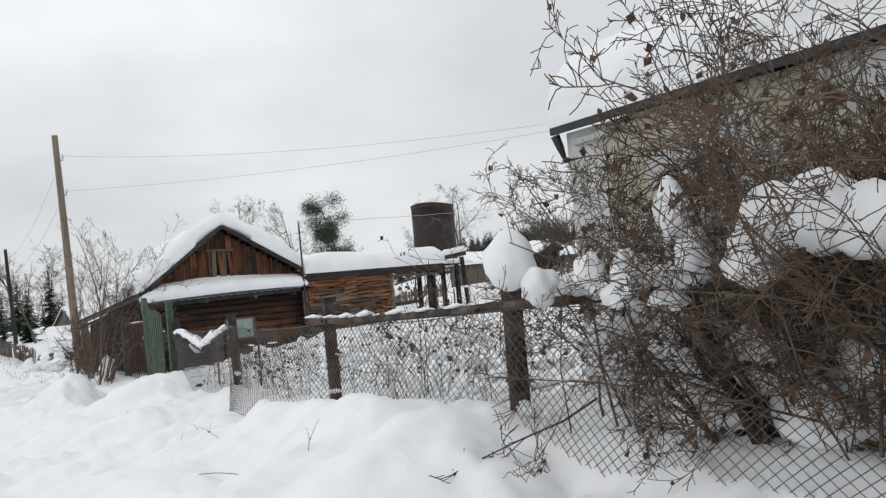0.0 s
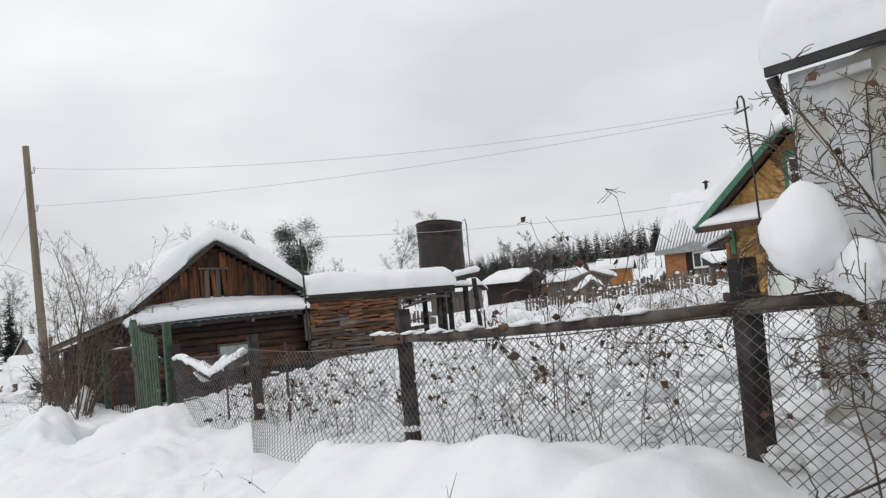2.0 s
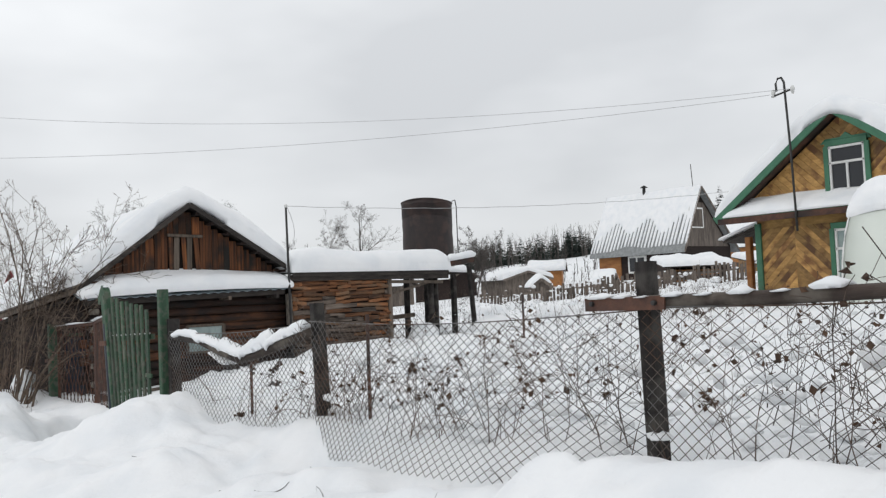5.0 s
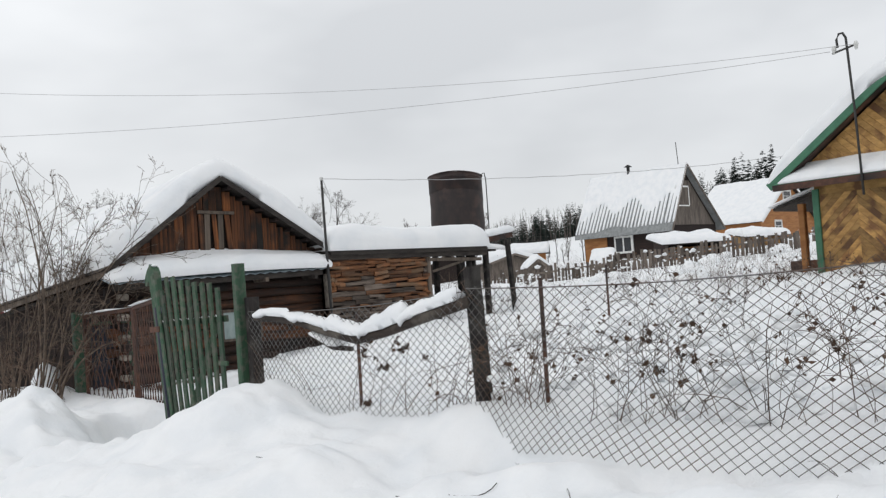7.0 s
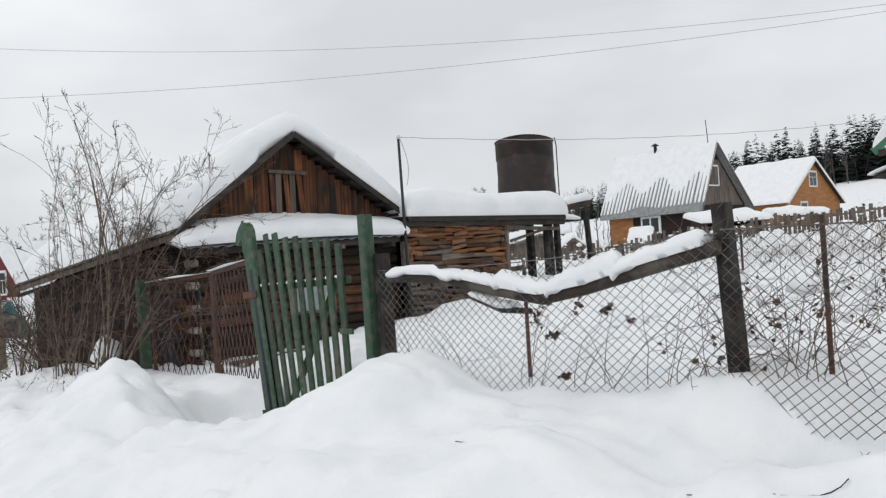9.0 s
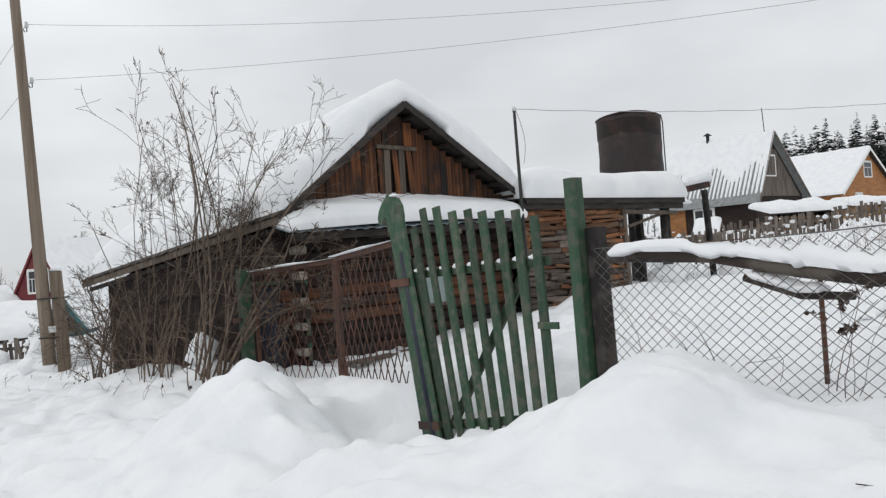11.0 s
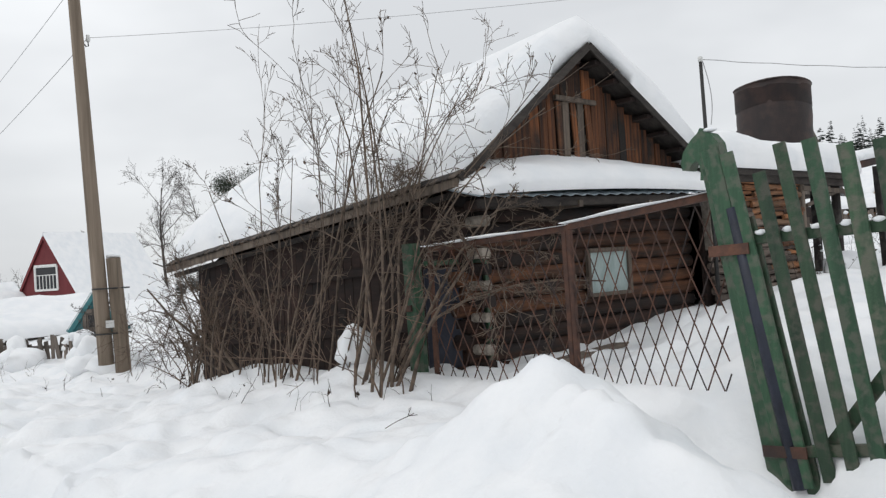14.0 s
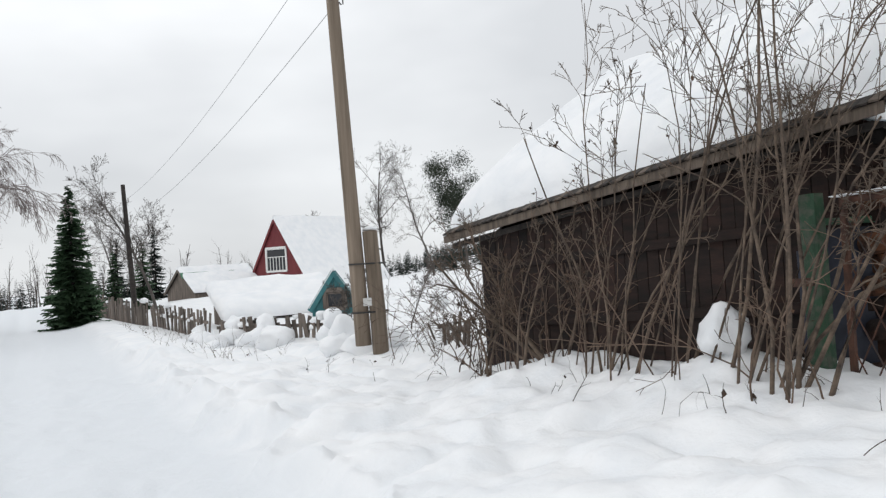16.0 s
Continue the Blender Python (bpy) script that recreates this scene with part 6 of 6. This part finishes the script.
# low suckers and fallen branches
n = 34
y, x = rng.uniform(20.5, 25.0, n), rng.uniform(2.5, 3.05, n)
shrub("lilac_suckers", land_points(x, y), np.stack([rng.normal(0, 0.25, n), rng.normal(0, 0.25, n), np.ones(n)], 1), rng.uniform(0.7, 1.7, n), rng.uniform(0.005, 0.009, n), [(2.5, 0.5, 0.5, 0.6), (2, 0.5, 0.6, 0.7)], TWIG_RED, "thin reddish suckers under the lilac", leaf=60, leaf_size=0.03, seed=60, origin=(2.7, 22.5, at_land(2.7, 22.5)))
n = 5
shrub("leaning_branch", np.tile([[2.85, 23.9, -0.35]], (n, 1)) + rng.normal(0, 0.05, (n, 3)), np.stack([rng.normal(-0.1, 0.15, n), np.full(n, 0.9), rng.uniform(0.25, 0.6, n)], 1), rng.uniform(1.4, 2.3, n), rng.uniform(0.016, 0.03, n), [(5, 0.45, 0.5, 0.5), (4, 0.5, 0.6, 0.6), (3, 0.5, 0.6, 0.7)], TWIG, "fallen leaning branches beside the pole", seed=61, origin=(2.85, 23.9, -0.35), lift=-0.02)
n = 30
y, x = rng.uniform(25.5, 28.6, n), rng.uniform(3.0, 4.4, n)
shrub("thorny_thicket", land_points(x, y), np.stack([rng.normal(0, 0.5, n), rng.normal(0, 0.5, n), np.ones(n)], 1), rng.uniform(0.7, 1.5, n), rng.uniform(0.006, 0.011, n), [(4, 0.5, 0.6, 0.6), (4, 0.5, 0.7, 0.7)], TWIG_RED, "tangled brown thicket between pole and house", seed=62, origin=(3.6, 27, at_land(3.6, 27)), lift=-0.03)

# the big thicket pressed against the fence at the walk's start
n = 54
y, x = rng.uniform(0.7, 2.9, n), rng.uniform(3.3, 3.8, n)
shrub("hazel_thicket", land_points(x, y), np.stack([rng.normal(-0.2, 0.2, n), rng.normal(0.22, 0.25, n), np.ones(n)], 1), rng.uniform(1.2, 2.3, n), rng.uniform(0.004, 0.0105, n), [(6, 0.38, 0.6, 0.6), (5, 0.45, 0.65, 0.65), (3.6, 0.5, 0.7, 0.75)], TWIG_STRAW, "dense bare hazel thicket with withered leaves over the fence", seed=70, origin=(3.6, 2.8, at_land(3.6, 2.8)), wild=0.16, lift=0.02, leaf=900, leaf_size=0.045, rmin=0.0021)
n = 68
y, x = rng.uniform(0.4, 4.05, n), rng.uniform(3.4, 3.95, n)
shrub("hazel_thicket", land_points(x, y), np.stack([rng.normal(-0.14, 0.14, n), rng.normal(-0.02, 0.18, n), np.ones(n)], 1), rng.uniform(1.2, 1.95, n), rng.uniform(0.004, 0.010, n), [(7, 0.34, 0.6, 0.6), (5, 0.45, 0.65, 0.65), (3.6, 0.5, 0.7, 0.75)], TWIG_STRAW, "tall straw-brown thicket of fine twigs before the grey building", seed=73, origin=(3.6, 2.3, at_land(3.6, 2.3)), wild=0.16, lift=0.02, leaf=300, leaf_size=0.045, rmin=0.002)
n = 22
y, x = rng.uniform(1.6, 4.4, n), rng.uniform(3.28, 3.8, n)
shrub("bramble", land_points(x, y), np.stack([rng.normal(-0.08, 0.16, n), rng.normal(0.15, 0.35, n), np.ones(n)], 1), rng.uniform(0.6, 1.15, n), rng.uniform(0.004, 0.012, n), [(5, 0.42, 0.65, 0.6), (4, 0.5, 0.7, 0.68), (2.5, 0.5, 0.7, 0.75)], TWIG, "brown low bramble crowded behind the mesh", seed=74, origin=(3.5, 2.8, at_land(3.5, 2.8)), wild=0.18, lift=0.0, leaf=350, leaf_size=0.045, rmin=0.0024)
n = 27
y, x = rng.uniform(1.2, 4.2, n), rng.uniform(3.3, 3.6, n)
shrub("bramble", np.stack([x, y, land(x, y) + rng.uniform(0.1, 0.9, n)], 1), np.stack([rng.normal(-0.15, 0.3, n), rng.normal(0.2, 0.8, n), rng.normal(0.1, 0.5, n)], 1), rng.uniform(0.5, 1.2, n), rng.uniform(0.005, 0.011, n), [(6, 0.45, 0.6, 0.6), (5, 0.5, 0.7, 0.7)], TWIG_DARK, "tangled dark bramble woven through the mesh", seed=71, origin=(3.5, 3.5, at_land(3.5, 3.5)), wild=0.25, lift=-0.06, leaf=200, leaf_size=0.045, rmin=0.003)
n = 5
y, x = rng.uniform(1.7, 2.3, n), rng.uniform(3.3, 3.6, n)
shrub("hazel_thicket", land_points(x, y), np.stack([rng.normal(-0.06, 0.06, n), rng.normal(0.10, 0.08, n), np.ones(n)], 1), rng.uniform(1.3, 1.75, n), rng.uniform(0.004, 0.007, n), [(3.5, 0.32, 0.5, 0.6), (2.5, 0.45, 0.6, 0.65)], TWIG, "thin bare hazel shoots with a few curled leaves", seed=75, origin=(3.45, 2.0, at_land(3.45, 2.0)), wild=0.12, lift=0.02, leaf=60, leaf_size=0.05, rmin=0.0022)
n = 7
y, x = rng.uniform(2.6, 3.3, n), rng.uniform(3.45, 3.6, n)
shrub("rotten_stump", land_points(x, y, 0.2), np.stack([rng.normal(-0.1, 0.3, n), rng.normal(0.1, 0.3, n), np.ones(n)], 1), rng.uniform(0.6, 1.3, n), rng.uniform(0.03, 0.07, n), [(4, 0.5, 0.7, 0.35), (4, 0.5, 0.7, 0.5)], TWIG_DARK, "dark thick old stems at the foot of the thicket", "stump", seed=72, origin=(3.5, 2.9, at_land(3.5, 2.9)), wild=0.12)
CLUMPS = ((2.90, 4.25, 1.60, 0.165, 0.21), (2.97, 4.06, 1.44, 0.10, 0.13), (2.95, 2.92, 1.76, 0.085, 0.17), (2.98, 2.86, 1.58, 0.09, 0.12), (2.96, 2.36, 1.66, 0.17, 0.18), (2.98, 2.14, 1.68, 0.17, 0.20), (2.98, 2.50, 1.52, 0.14, 0.13), (2.98, 1.92, 1.62, 0.16, 0.17), (3.0, 3.62, 1.52, 0.08, 0.12), (3.0, 3.32, 1.48, 0.085, 0.14), (3.05, 3.46, 1.38, 0.10, 0.08), (3.0, 3.05, 1.36, 0.10, 0.06), (3.62, 3.5, 1.05, 0.25, 0.28), (3.60, 2.9, 1.0, 0.28, 0.25), (3.75, 4.3, 1.0, 0.24, 0.28), (3.62, 2.3, 1.05, 0.25, 0.28), (3.58, 2.6, 0.75, 0.3, 0.22), (3.58, 3.3, 0.72, 0.3, 0.22))
for k, (x, y, z, r, hz) in enumerate(CLUMPS):
    put("snow_clump", lump((0, 0, 0), (r, r, hz), k + 90, 3, 0.10 if r > 0.15 else 0.24), SNOW, None, pose(x, y, z), label="soft snow clump lodged in the thicket", category="snow", group="snow in the thicket")


# withered leaves caught in a heap under the thicket
c = np.array([3.36, 3.43, 0.40])
lv, lf = leaves(rng, rng.normal(0, 1, (70, 3)) * np.array([0.06, 0.10, 0.05]), 0.075)
put("leaf_heap", raw_mesh("leaf_heap", lv, lf, False), LEAF_RUST, None, pose(*c), label="heap of rust-brown leaves under the thicket", category="leaves", kind="stuff")


# vines and dry stalks on and behind the mesh
def vine_bay(y0, y1, n, hmax, seed, label, leaf, dense=(3, 2)):
    rng = np.random.default_rng(seed)
    y = rng.uniform(y0, y1, n)
    x = rng.uniform(3.26, 3.6, n)
    shrub("dry_vine", land_points(x, y, 0.05), np.stack([rng.normal(-0.05, 0.12, n), rng.normal(0, 0.20, n), np.ones(n)], 1), rng.uniform(0.5, hmax, n), rng.uniform(0.0022, 0.0042, n), [(dense[0] * 0.7, 0.5, 0.55, 0.7), (dense[1] * 0.7, 0.5, 0.7, 0.75)], TWIG_RED, label, "vine", 0.15, -0.01, int(leaf * 0.6), 0.04, seed, (3.4, (y0 + y1) / 2, at_land(3.4, (y0 + y1) / 2)), "vines on the fence", 6, 0.0017)


vine_bay(5.0, 6.6, 17, 1.15, 80, "dry brown vines climbing the mesh", 90)
vine_bay(6.6, 8.2, 18, 1.0, 81, "dry stalks leaning on the mesh", 110)
vine_bay(8.4, 9.8, 20, 1.0, 82, "dense dry vines hanging on the mesh", 150)
vine_bay(9.6, 11.8, 26, 0.95, 83, "thick tangle of dark dry vines at the mesh foot", 260, (3, 2))
vine_bay(11.2, 12.5, 18, 1.15, 84, "dense reddish dry stalks by the fence post", 80)
vine_bay(12.4, 15.1, 20, 0.8, 85, "thin dry hop stems with withered leaves", 420, (1.2, 1))
for k in range(7):
    y = rng.uniform(5.2, 8.0, 1)
    x = np.full(1, 3.5)
    shrub("climbing_stem", land_points(x, y), np.stack([rng.normal(0, 0.1, 1), rng.normal(0, 0.25, 1), np.ones(1)], 1), rng.uniform(1.0, 1.55, 1), rng.uniform(0.0035, 0.005, 1), [(2, 0.35, 0.5, 0.6)], TWIG_DARK, "tall dry stem above the rail with curled leaves", seed=186 + k, origin=(3.5, float(y[0]), at_land(3.5, float(y[0]))), leaf=7, leaf_size=0.07, group="dry climbing stems")



n = 16
y, x = rng.uniform(4.9, 6.7, n), rng.uniform(3.25, 3.4, n)
shrub("hop_tangle", np.stack([x, y, np.full(n, 1.15)], 1), np.stack([rng.normal(0, 0.2, n), rng.normal(0, 0.9, n), rng.uniform(0.4, 1.2, n)], 1), rng.uniform(0.5, 1.0, n), rng.uniform(0.0024, 0.004, n), [(2.5, 0.45, 0.7, 0.7), (1.5, 0.5, 0.7, 0.75)], TWIG_RED, "wiry dry hop stems arching over the fence rail", "vine", 0.2, -0.16, 45, 0.045, 191, (3.3, 5.8, 1.2), "vines on the fence", 7, 0.0018)


def weeds(x0, x1, y0, y1, n, h, seed, label, mat=TWIG_DARK, leaf=1.0):
    rng = np.random.default_rng(seed)
    x, y = rng.uniform(x0, x1, n), rng.uniform(y0, y1, n)
    (v, f), tips, P = branching(rng, land_points(x, y, 0.03), np.stack([rng.normal(0, 0.35, n), rng.normal(0, 0.35, n), np.ones(n)], 1), rng.uniform(0.3, 1, n) * h, rng.uniform(0.0022, 0.0045, n), [(1.5, 0.5, 0.7, 0.7)], 4, 0.2, -0.02)
    ob = put("dry_weeds", raw_mesh("dry_weeds", v, f), mat, None, label=label, category="weeds", kind="stuff")
    lv, lf = leaves(rng, P.reshape(-1, 3)[rng.integers(0, P.shape[0] * P.shape[1], int(n * leaf))], 0.055)
    put("dry_weed_leaves", raw_mesh("dry_weed_leaves", lv, lf, False), LEAF_DRY, None, label="withered leaves of the garden weeds", category="weeds", kind="stuff")


def snow_bits(x0, x1, y0, y1, n, h, seed, label):
    """Crumbs of snow caught in the dry growth."""
    rng = np.random.default_rng(seed)
    ico = lump((0, 0, 0), (1, 1, 1), seed, 1, 0.3)
    bv = np.array([q.co[:] for q in ico.vertices])
    bf = np.array([q.vertices[:] for q in ico.polygons])
    bpy.data.meshes.remove(ico)
    x, y, r = rng.uniform(x0, x1, n), rng.uniform(y0, y1, n), rng.uniform(0.018, 0.06, n) * rng.uniform(0.6, 1.3, n)
    z = land(x, y) + rng.uniform(0.0, 1.0, n) ** 2 * h
    parts = [(bv * (r[k] * np.array([1.3, 1.2, 0.8])) * (1 + 0.3 * rng.normal(0, 1, 3)) + np.array([x[k], y[k], z[k]]), bf) for k in range(n)]
    v, f = merge(parts)
    put("snow_crumbs", raw_mesh("snow_crumbs", v, f), SNOW, None, label=label, category="snow", kind="stuff")


snow_bits(3.3, 4.6, 4.6, 12.2, 420, 0.55, 121, "crumbs of snow caught in the dry vines")
snow_bits(12.0, 26.0, 15.0, 30.0, 500, 0.8, 123, "crumbs of snow in the far brush")
snow_bits(4.6, 9.5, 5.0, 15.0, 500, 0.4, 122, "crumbs of snow on the garden weeds")
weeds(3.7, 6.5, 4.5, 12.5, 190, 0.65, 101, "dry raspberry canes and weeds in the snowy garden")
weeds(6.5, 14.5, 5.0, 15.0, 380, 0.55, 102, "sparse dry weeds over the snowy garden")
weeds(13.0, 17.0, 14.5, 19.0, 260, 1.0, 103, "dark brush beside the yellow house", TWIG_RED, 0.5)
weeds(12.0, 32.0, 19.0, 36.0, 950, 0.9, 104, "dry brush between the far gardens", TWIG_DARK, 0.4)
weeds(9.0, 13.0, 19.8, 24.0, 90, 0.7, 105, "dry stalks behind the annex")
weeds(0.8, 3.0, 32.0, 46.0, 130, 0.5, 106, "yellowed grass tufts along the road", TWIG, 0.2)
weeds(2.0, 3.1, 18.5, 29.5, 40, 0.4, 107, "thin dry stems poking out of the verge snow", TWIG_DARK, 0.6)
weeds(2.0, 3.1, 4.5, 15.0, 8, 0.3, 108, "thin dry stems poking out of the verge snow", TWIG_DARK, 0.4)
weeds(20, 60, 36, 70, 900, 1.6, 109, "brown brush in the far gardens", TWIG_RED, 0.2)


# fallen twigs on the snow
def fallen_twig(x, y, az, L, seed):
    rng = np.random.default_rng(seed)
    shrub("fallen_twig", [[x, y, at_land(x, y) + 0.02]], [[math.cos(az), math.sin(az), 0.02]], [L], [0.0026], [(3, 0.3, 0.35, 0.7)], TWIG_DARK, "thin dry twig lying on the snow", "twig", 0.08, 0.0, 0, 0.05, seed, (x, y, at_land(x, y)), "twigs on the snow")


for k, (x, y, az, L) in enumerate(((1.5, 6.6, -0.7, 0.55), (2.0, 13.0, -1.2, 0.9), (2.2, 11.6, -1.4, 0.7), (1.9, 19.6, 0.3, 0.3), (2.3, 8.6, -0.4, 0.3))):
    fallen_twig(x, y, az, L, 200 + k)


# ---- trees ----
def bare_tree(x, y, h, r, seed, label, mat=BARK_FAR, levels=((15, 0.42, 0.55, 0.45), (8, 0.48, 0.55, 0.55), (5, 0.5, 0.55, 0.62), (1.6, 0.55, 0.55, 0.7)), lift=0.04, wild=0.08, category="tree", group="", rmin=0.006):
    rng = np.random.default_rng(seed)
    z = at_land(x, y) - 0.2
    (v, f), tips, P = branching(rng, np.array([[0, 0, 0.0]]), np.array([[rng.normal(0, 0.05), rng.normal(0, 0.05), 1]]), np.array([h * 0.92]), np.array([r]), list(levels), 7, wild, lift, 0.2, rmin=rmin)
    t = thing("bare_tree", pose(x, y, z), label, category, group)
    k = 7 * 5
    nf = 6 * 5
    put("trunk", raw_mesh("trunk", v[:k], f[:nf]), mat, t)
    put("crown", raw_mesh("crown", v[k:], f[nf:] - k), mat, t)


bare_tree(4.2, 60.4, 7.2, 0.09, 301, "bare young birch by the road fence")
bare_tree(-2.95, 44.0, 14.5, 0.17, 302, "tall weeping birch with pale trunk", BIRCH_TWIG, ((22, 0.30, 0.75, 0.35), (9, 0.55, 0.5, 0.5), (7, 0.55, 0.5, 0.6), (4, 0.7, 0.3, 0.7)), -0.13, rmin=0.005)
bare_tree(-4.9, 53.0, 12.0, 0.15, 303, "tall weeping birch with pale trunk", BIRCH_TWIG, ((22, 0.30, 0.75, 0.35), (9, 0.55, 0.5, 0.5), (7, 0.55, 0.5, 0.6), (4, 0.7, 0.3, 0.7)), -0.13, rmin=0.005)
bare_tree(43.6, 72.0, 9.9 - at_land(43.6, 72.0), 0.14, 304, "bare broad-crowned tree beyond the gardens", group="far bare trees")
bare_tree(38.0, 72.0, 7.8 - at_land(38.0, 72.0), 0.10, 305, "bare broad-crowned tree beyond the gardens", group="far bare trees")
bare_tree(23.0, 76.0, 9.8, 0.14, 306, "bare broad-crowned tree beyond the gardens", group="far bare trees")
bare_tree(36.2, 95.0, 11.8 - at_land(36.2, 95.0), 0.14, 307, "bare broad-crowned tree beyond the gardens", group="far bare trees")
bare_tree(53.5, 72.0, 6.8 - at_land(53.5, 72.0), 0.09, 315, "bare spreading tree behind the gardens", group="far bare trees")
bare_tree(57.0, 73.0, 6.6 - at_land(57.0, 73.0), 0.09, 316, "bare spreading tree behind the gardens", group="far bare trees")
bare_tree(36.0, 46.5, 4.4, 0.06, 308, "bare garden apple tree", group="garden trees")
bare_tree(33.0, 44.0, 3.8, 0.05, 309, "bare garden apple tree", group="garden trees")
bare_tree(39.0, 51.0, 4.6, 0.06, 310, "bare garden apple tree", group="garden trees")
bare_tree(13.5, 30.5, 3.2, 0.04, 311, "bare young tree behind the house", group="garden trees", rmin=0.003)
bare_tree(5.5, 33.0, 2.0, 0.02, 312, "slender bare sapling by the pickets", group="garden trees", rmin=0.003)
bare_tree(4.0, 31.5, 1.7, 0.02, 313, "slender bare sapling by the pickets", group="garden trees", rmin=0.003)
bare_tree(17.0, 76.0, 5.0, 0.07, 314, "bare tree beside the red house", group="far bare trees")
for k in range(3):
    bare_tree(1.0 + 3.5 * k, 78 + 5 * (k % 3), 6.5 + (k % 2), 0.08, 320 + k, "bare far tree along the road", group="far bare trees")


def spruce(x, y, h, r, seed, label, whorls=34, per=11, sprays=9, mat=NEEDLE):
    rng = np.random.default_rng(seed)
    z = at_land(x, y) - 0.15
    t = thing("spruce_tree", pose(x, y, z), label, "tree")
    put("trunk", Geo().tube([(0, 0, 0), (0, 0, h * 0.5), (0, 0, h)], [r * 0.09, r * 0.05, 0.008], 7), RAFTER, t, smooth=True)
    v, f = conifer(rng, h, r, whorls, per, sprays)
    put("crown", raw_mesh("crown", v, f, False), mat, t)


spruce(-0.1, 49.5, 5.1, 1.2, 401, "dense young spruce beside the road")
spruce(2.4, 62.0, 3.6, 0.7, 402, "slim dark spruce beyond the fence", 24, 8, 6)
spruce(4.0, 63.5, 3.8, 0.9, 403, "slim dark spruce beyond the fence", 24, 8, 6)
spruce(1.4, 64.0, 3.2, 0.7, 404, "slim dark spruce beyond the fence", 24, 8, 6)
spruce(6.8, 79.7, 5.4, 1.1, 405, "dark spruce in the far gardens", 22, 8, 5, NEEDLE_FAR)
spruce(4.4, 81.0, 4.8, 1.0, 406, "dark spruce in the far gardens", 22, 8, 5, NEEDLE_FAR)


def pine(x, y, h, seed, label):
    """Scots pine: bare trunk below, ragged cloud of needle tufts above."""
    rng = np.random.default_rng(seed)
    z = at_land(x, y) - 0.2
    (v, f), tips, P = branching(rng, np.array([[0, 0, 0.0]]), np.array([[0.03, 0, 1]]), np.array([h * 0.95]), np.array([0.16]), [(24, 0.26, 1.6, 0.4), (9, 0.5, 0.9, 0.5), (5, 0.5, 0.8, 0.6)], 7, 0.06, 0.02, 0.3)
    t = thing("pine_tree", pose(x, y, z), label, "tree")
    put("trunk", raw_mesh("trunk", v, f), BARK_FAR, t)
    p = P[:, 1:].reshape(-1, 3)
    p = p[p[:, 2] > h * 0.38]
    p = np.repeat(p, 3, 0) + rng.normal(0, 0.42, (len(p) * 3, 3))
    lv, lf = leaves(rng, p, 0.13, 0.4)
    put("crown", raw_mesh("crown", lv, lf, False), PINE_NEEDLE, t)


pine(40.2, 95.0, 11.9 - at_land(40.2, 95.0), 501, "solitary ragged pine behind the log house")


def far_wood(name, n, xr, yr, hr, seed, label, slim=0.27):
    rng = np.random.default_rng(seed)
    parts = []
    x, y = rng.uniform(*xr, n), rng.uniform(*yr, n)
    for a, b in zip(x, y):
        h = rng.uniform(*hr)
        v, f = conifer(rng, h, h * slim * rng.uniform(0.8, 1.2), 18, 5, 2)
        parts.append((v + np.array([a, b, at_land(a, b) - 0.3]), f))
    v, f = merge(parts)
    put(name, raw_mesh(name, v, f, False), NEEDLE_FAR, None, label=label, category="forest", kind="stuff")


far_wood("spruce_forest", 230, (160, 225), (30, 120), (8, 13), 600, "dark spruce forest on the far hillside")
far_wood("spruce_forest", 480, (160, 225), (120, 330), (5, 9.5), 601, "dark spruce forest on the far hillside")
far_wood("spruce_forest", 230, (100, 165), (180, 330), (4.5, 8), 602, "dark spruce forest behind the gardens")
far_wood("spruce_forest", 260, (-150, 60), (240, 300), (7, 11), 603, "low dark forest at the end of the road")


def far_brush(n, xr, yr, hr, seed, label):
    rng = np.random.default_rng(seed)
    x, y = rng.uniform(*xr, n), rng.uniform(*yr, n)
    (v, f), tips, P = branching(rng, land_points(x, y, 0.2), np.stack([rng.normal(0, 0.06, n), rng.normal(0, 0.06, n), np.ones(n)], 1), rng.uniform(*hr, n), rng.uniform(0.06, 0.12, n), [(7, 0.3, 0.4, 0.5), (4, 0.4, 0.5, 0.6)], 5, 0.05, 0.05, 0.25, (3, 3, 3))
    put("bare_wood", raw_mesh("bare_wood", v, f), BARK_FAR, None, label=label, category="forest", kind="stuff")


far_brush(420, (150, 178), (50, 260), (5, 9), 611, "grey-brown bare wood on the hillside")
far_brush(170, (85, 125), (70, 190), (2.5, 5), 612, "grey-brown bare wood behind the gardens")
far_brush(200, (-40, 40), (110, 220), (4, 8), 613, "bare scrub beyond the village")
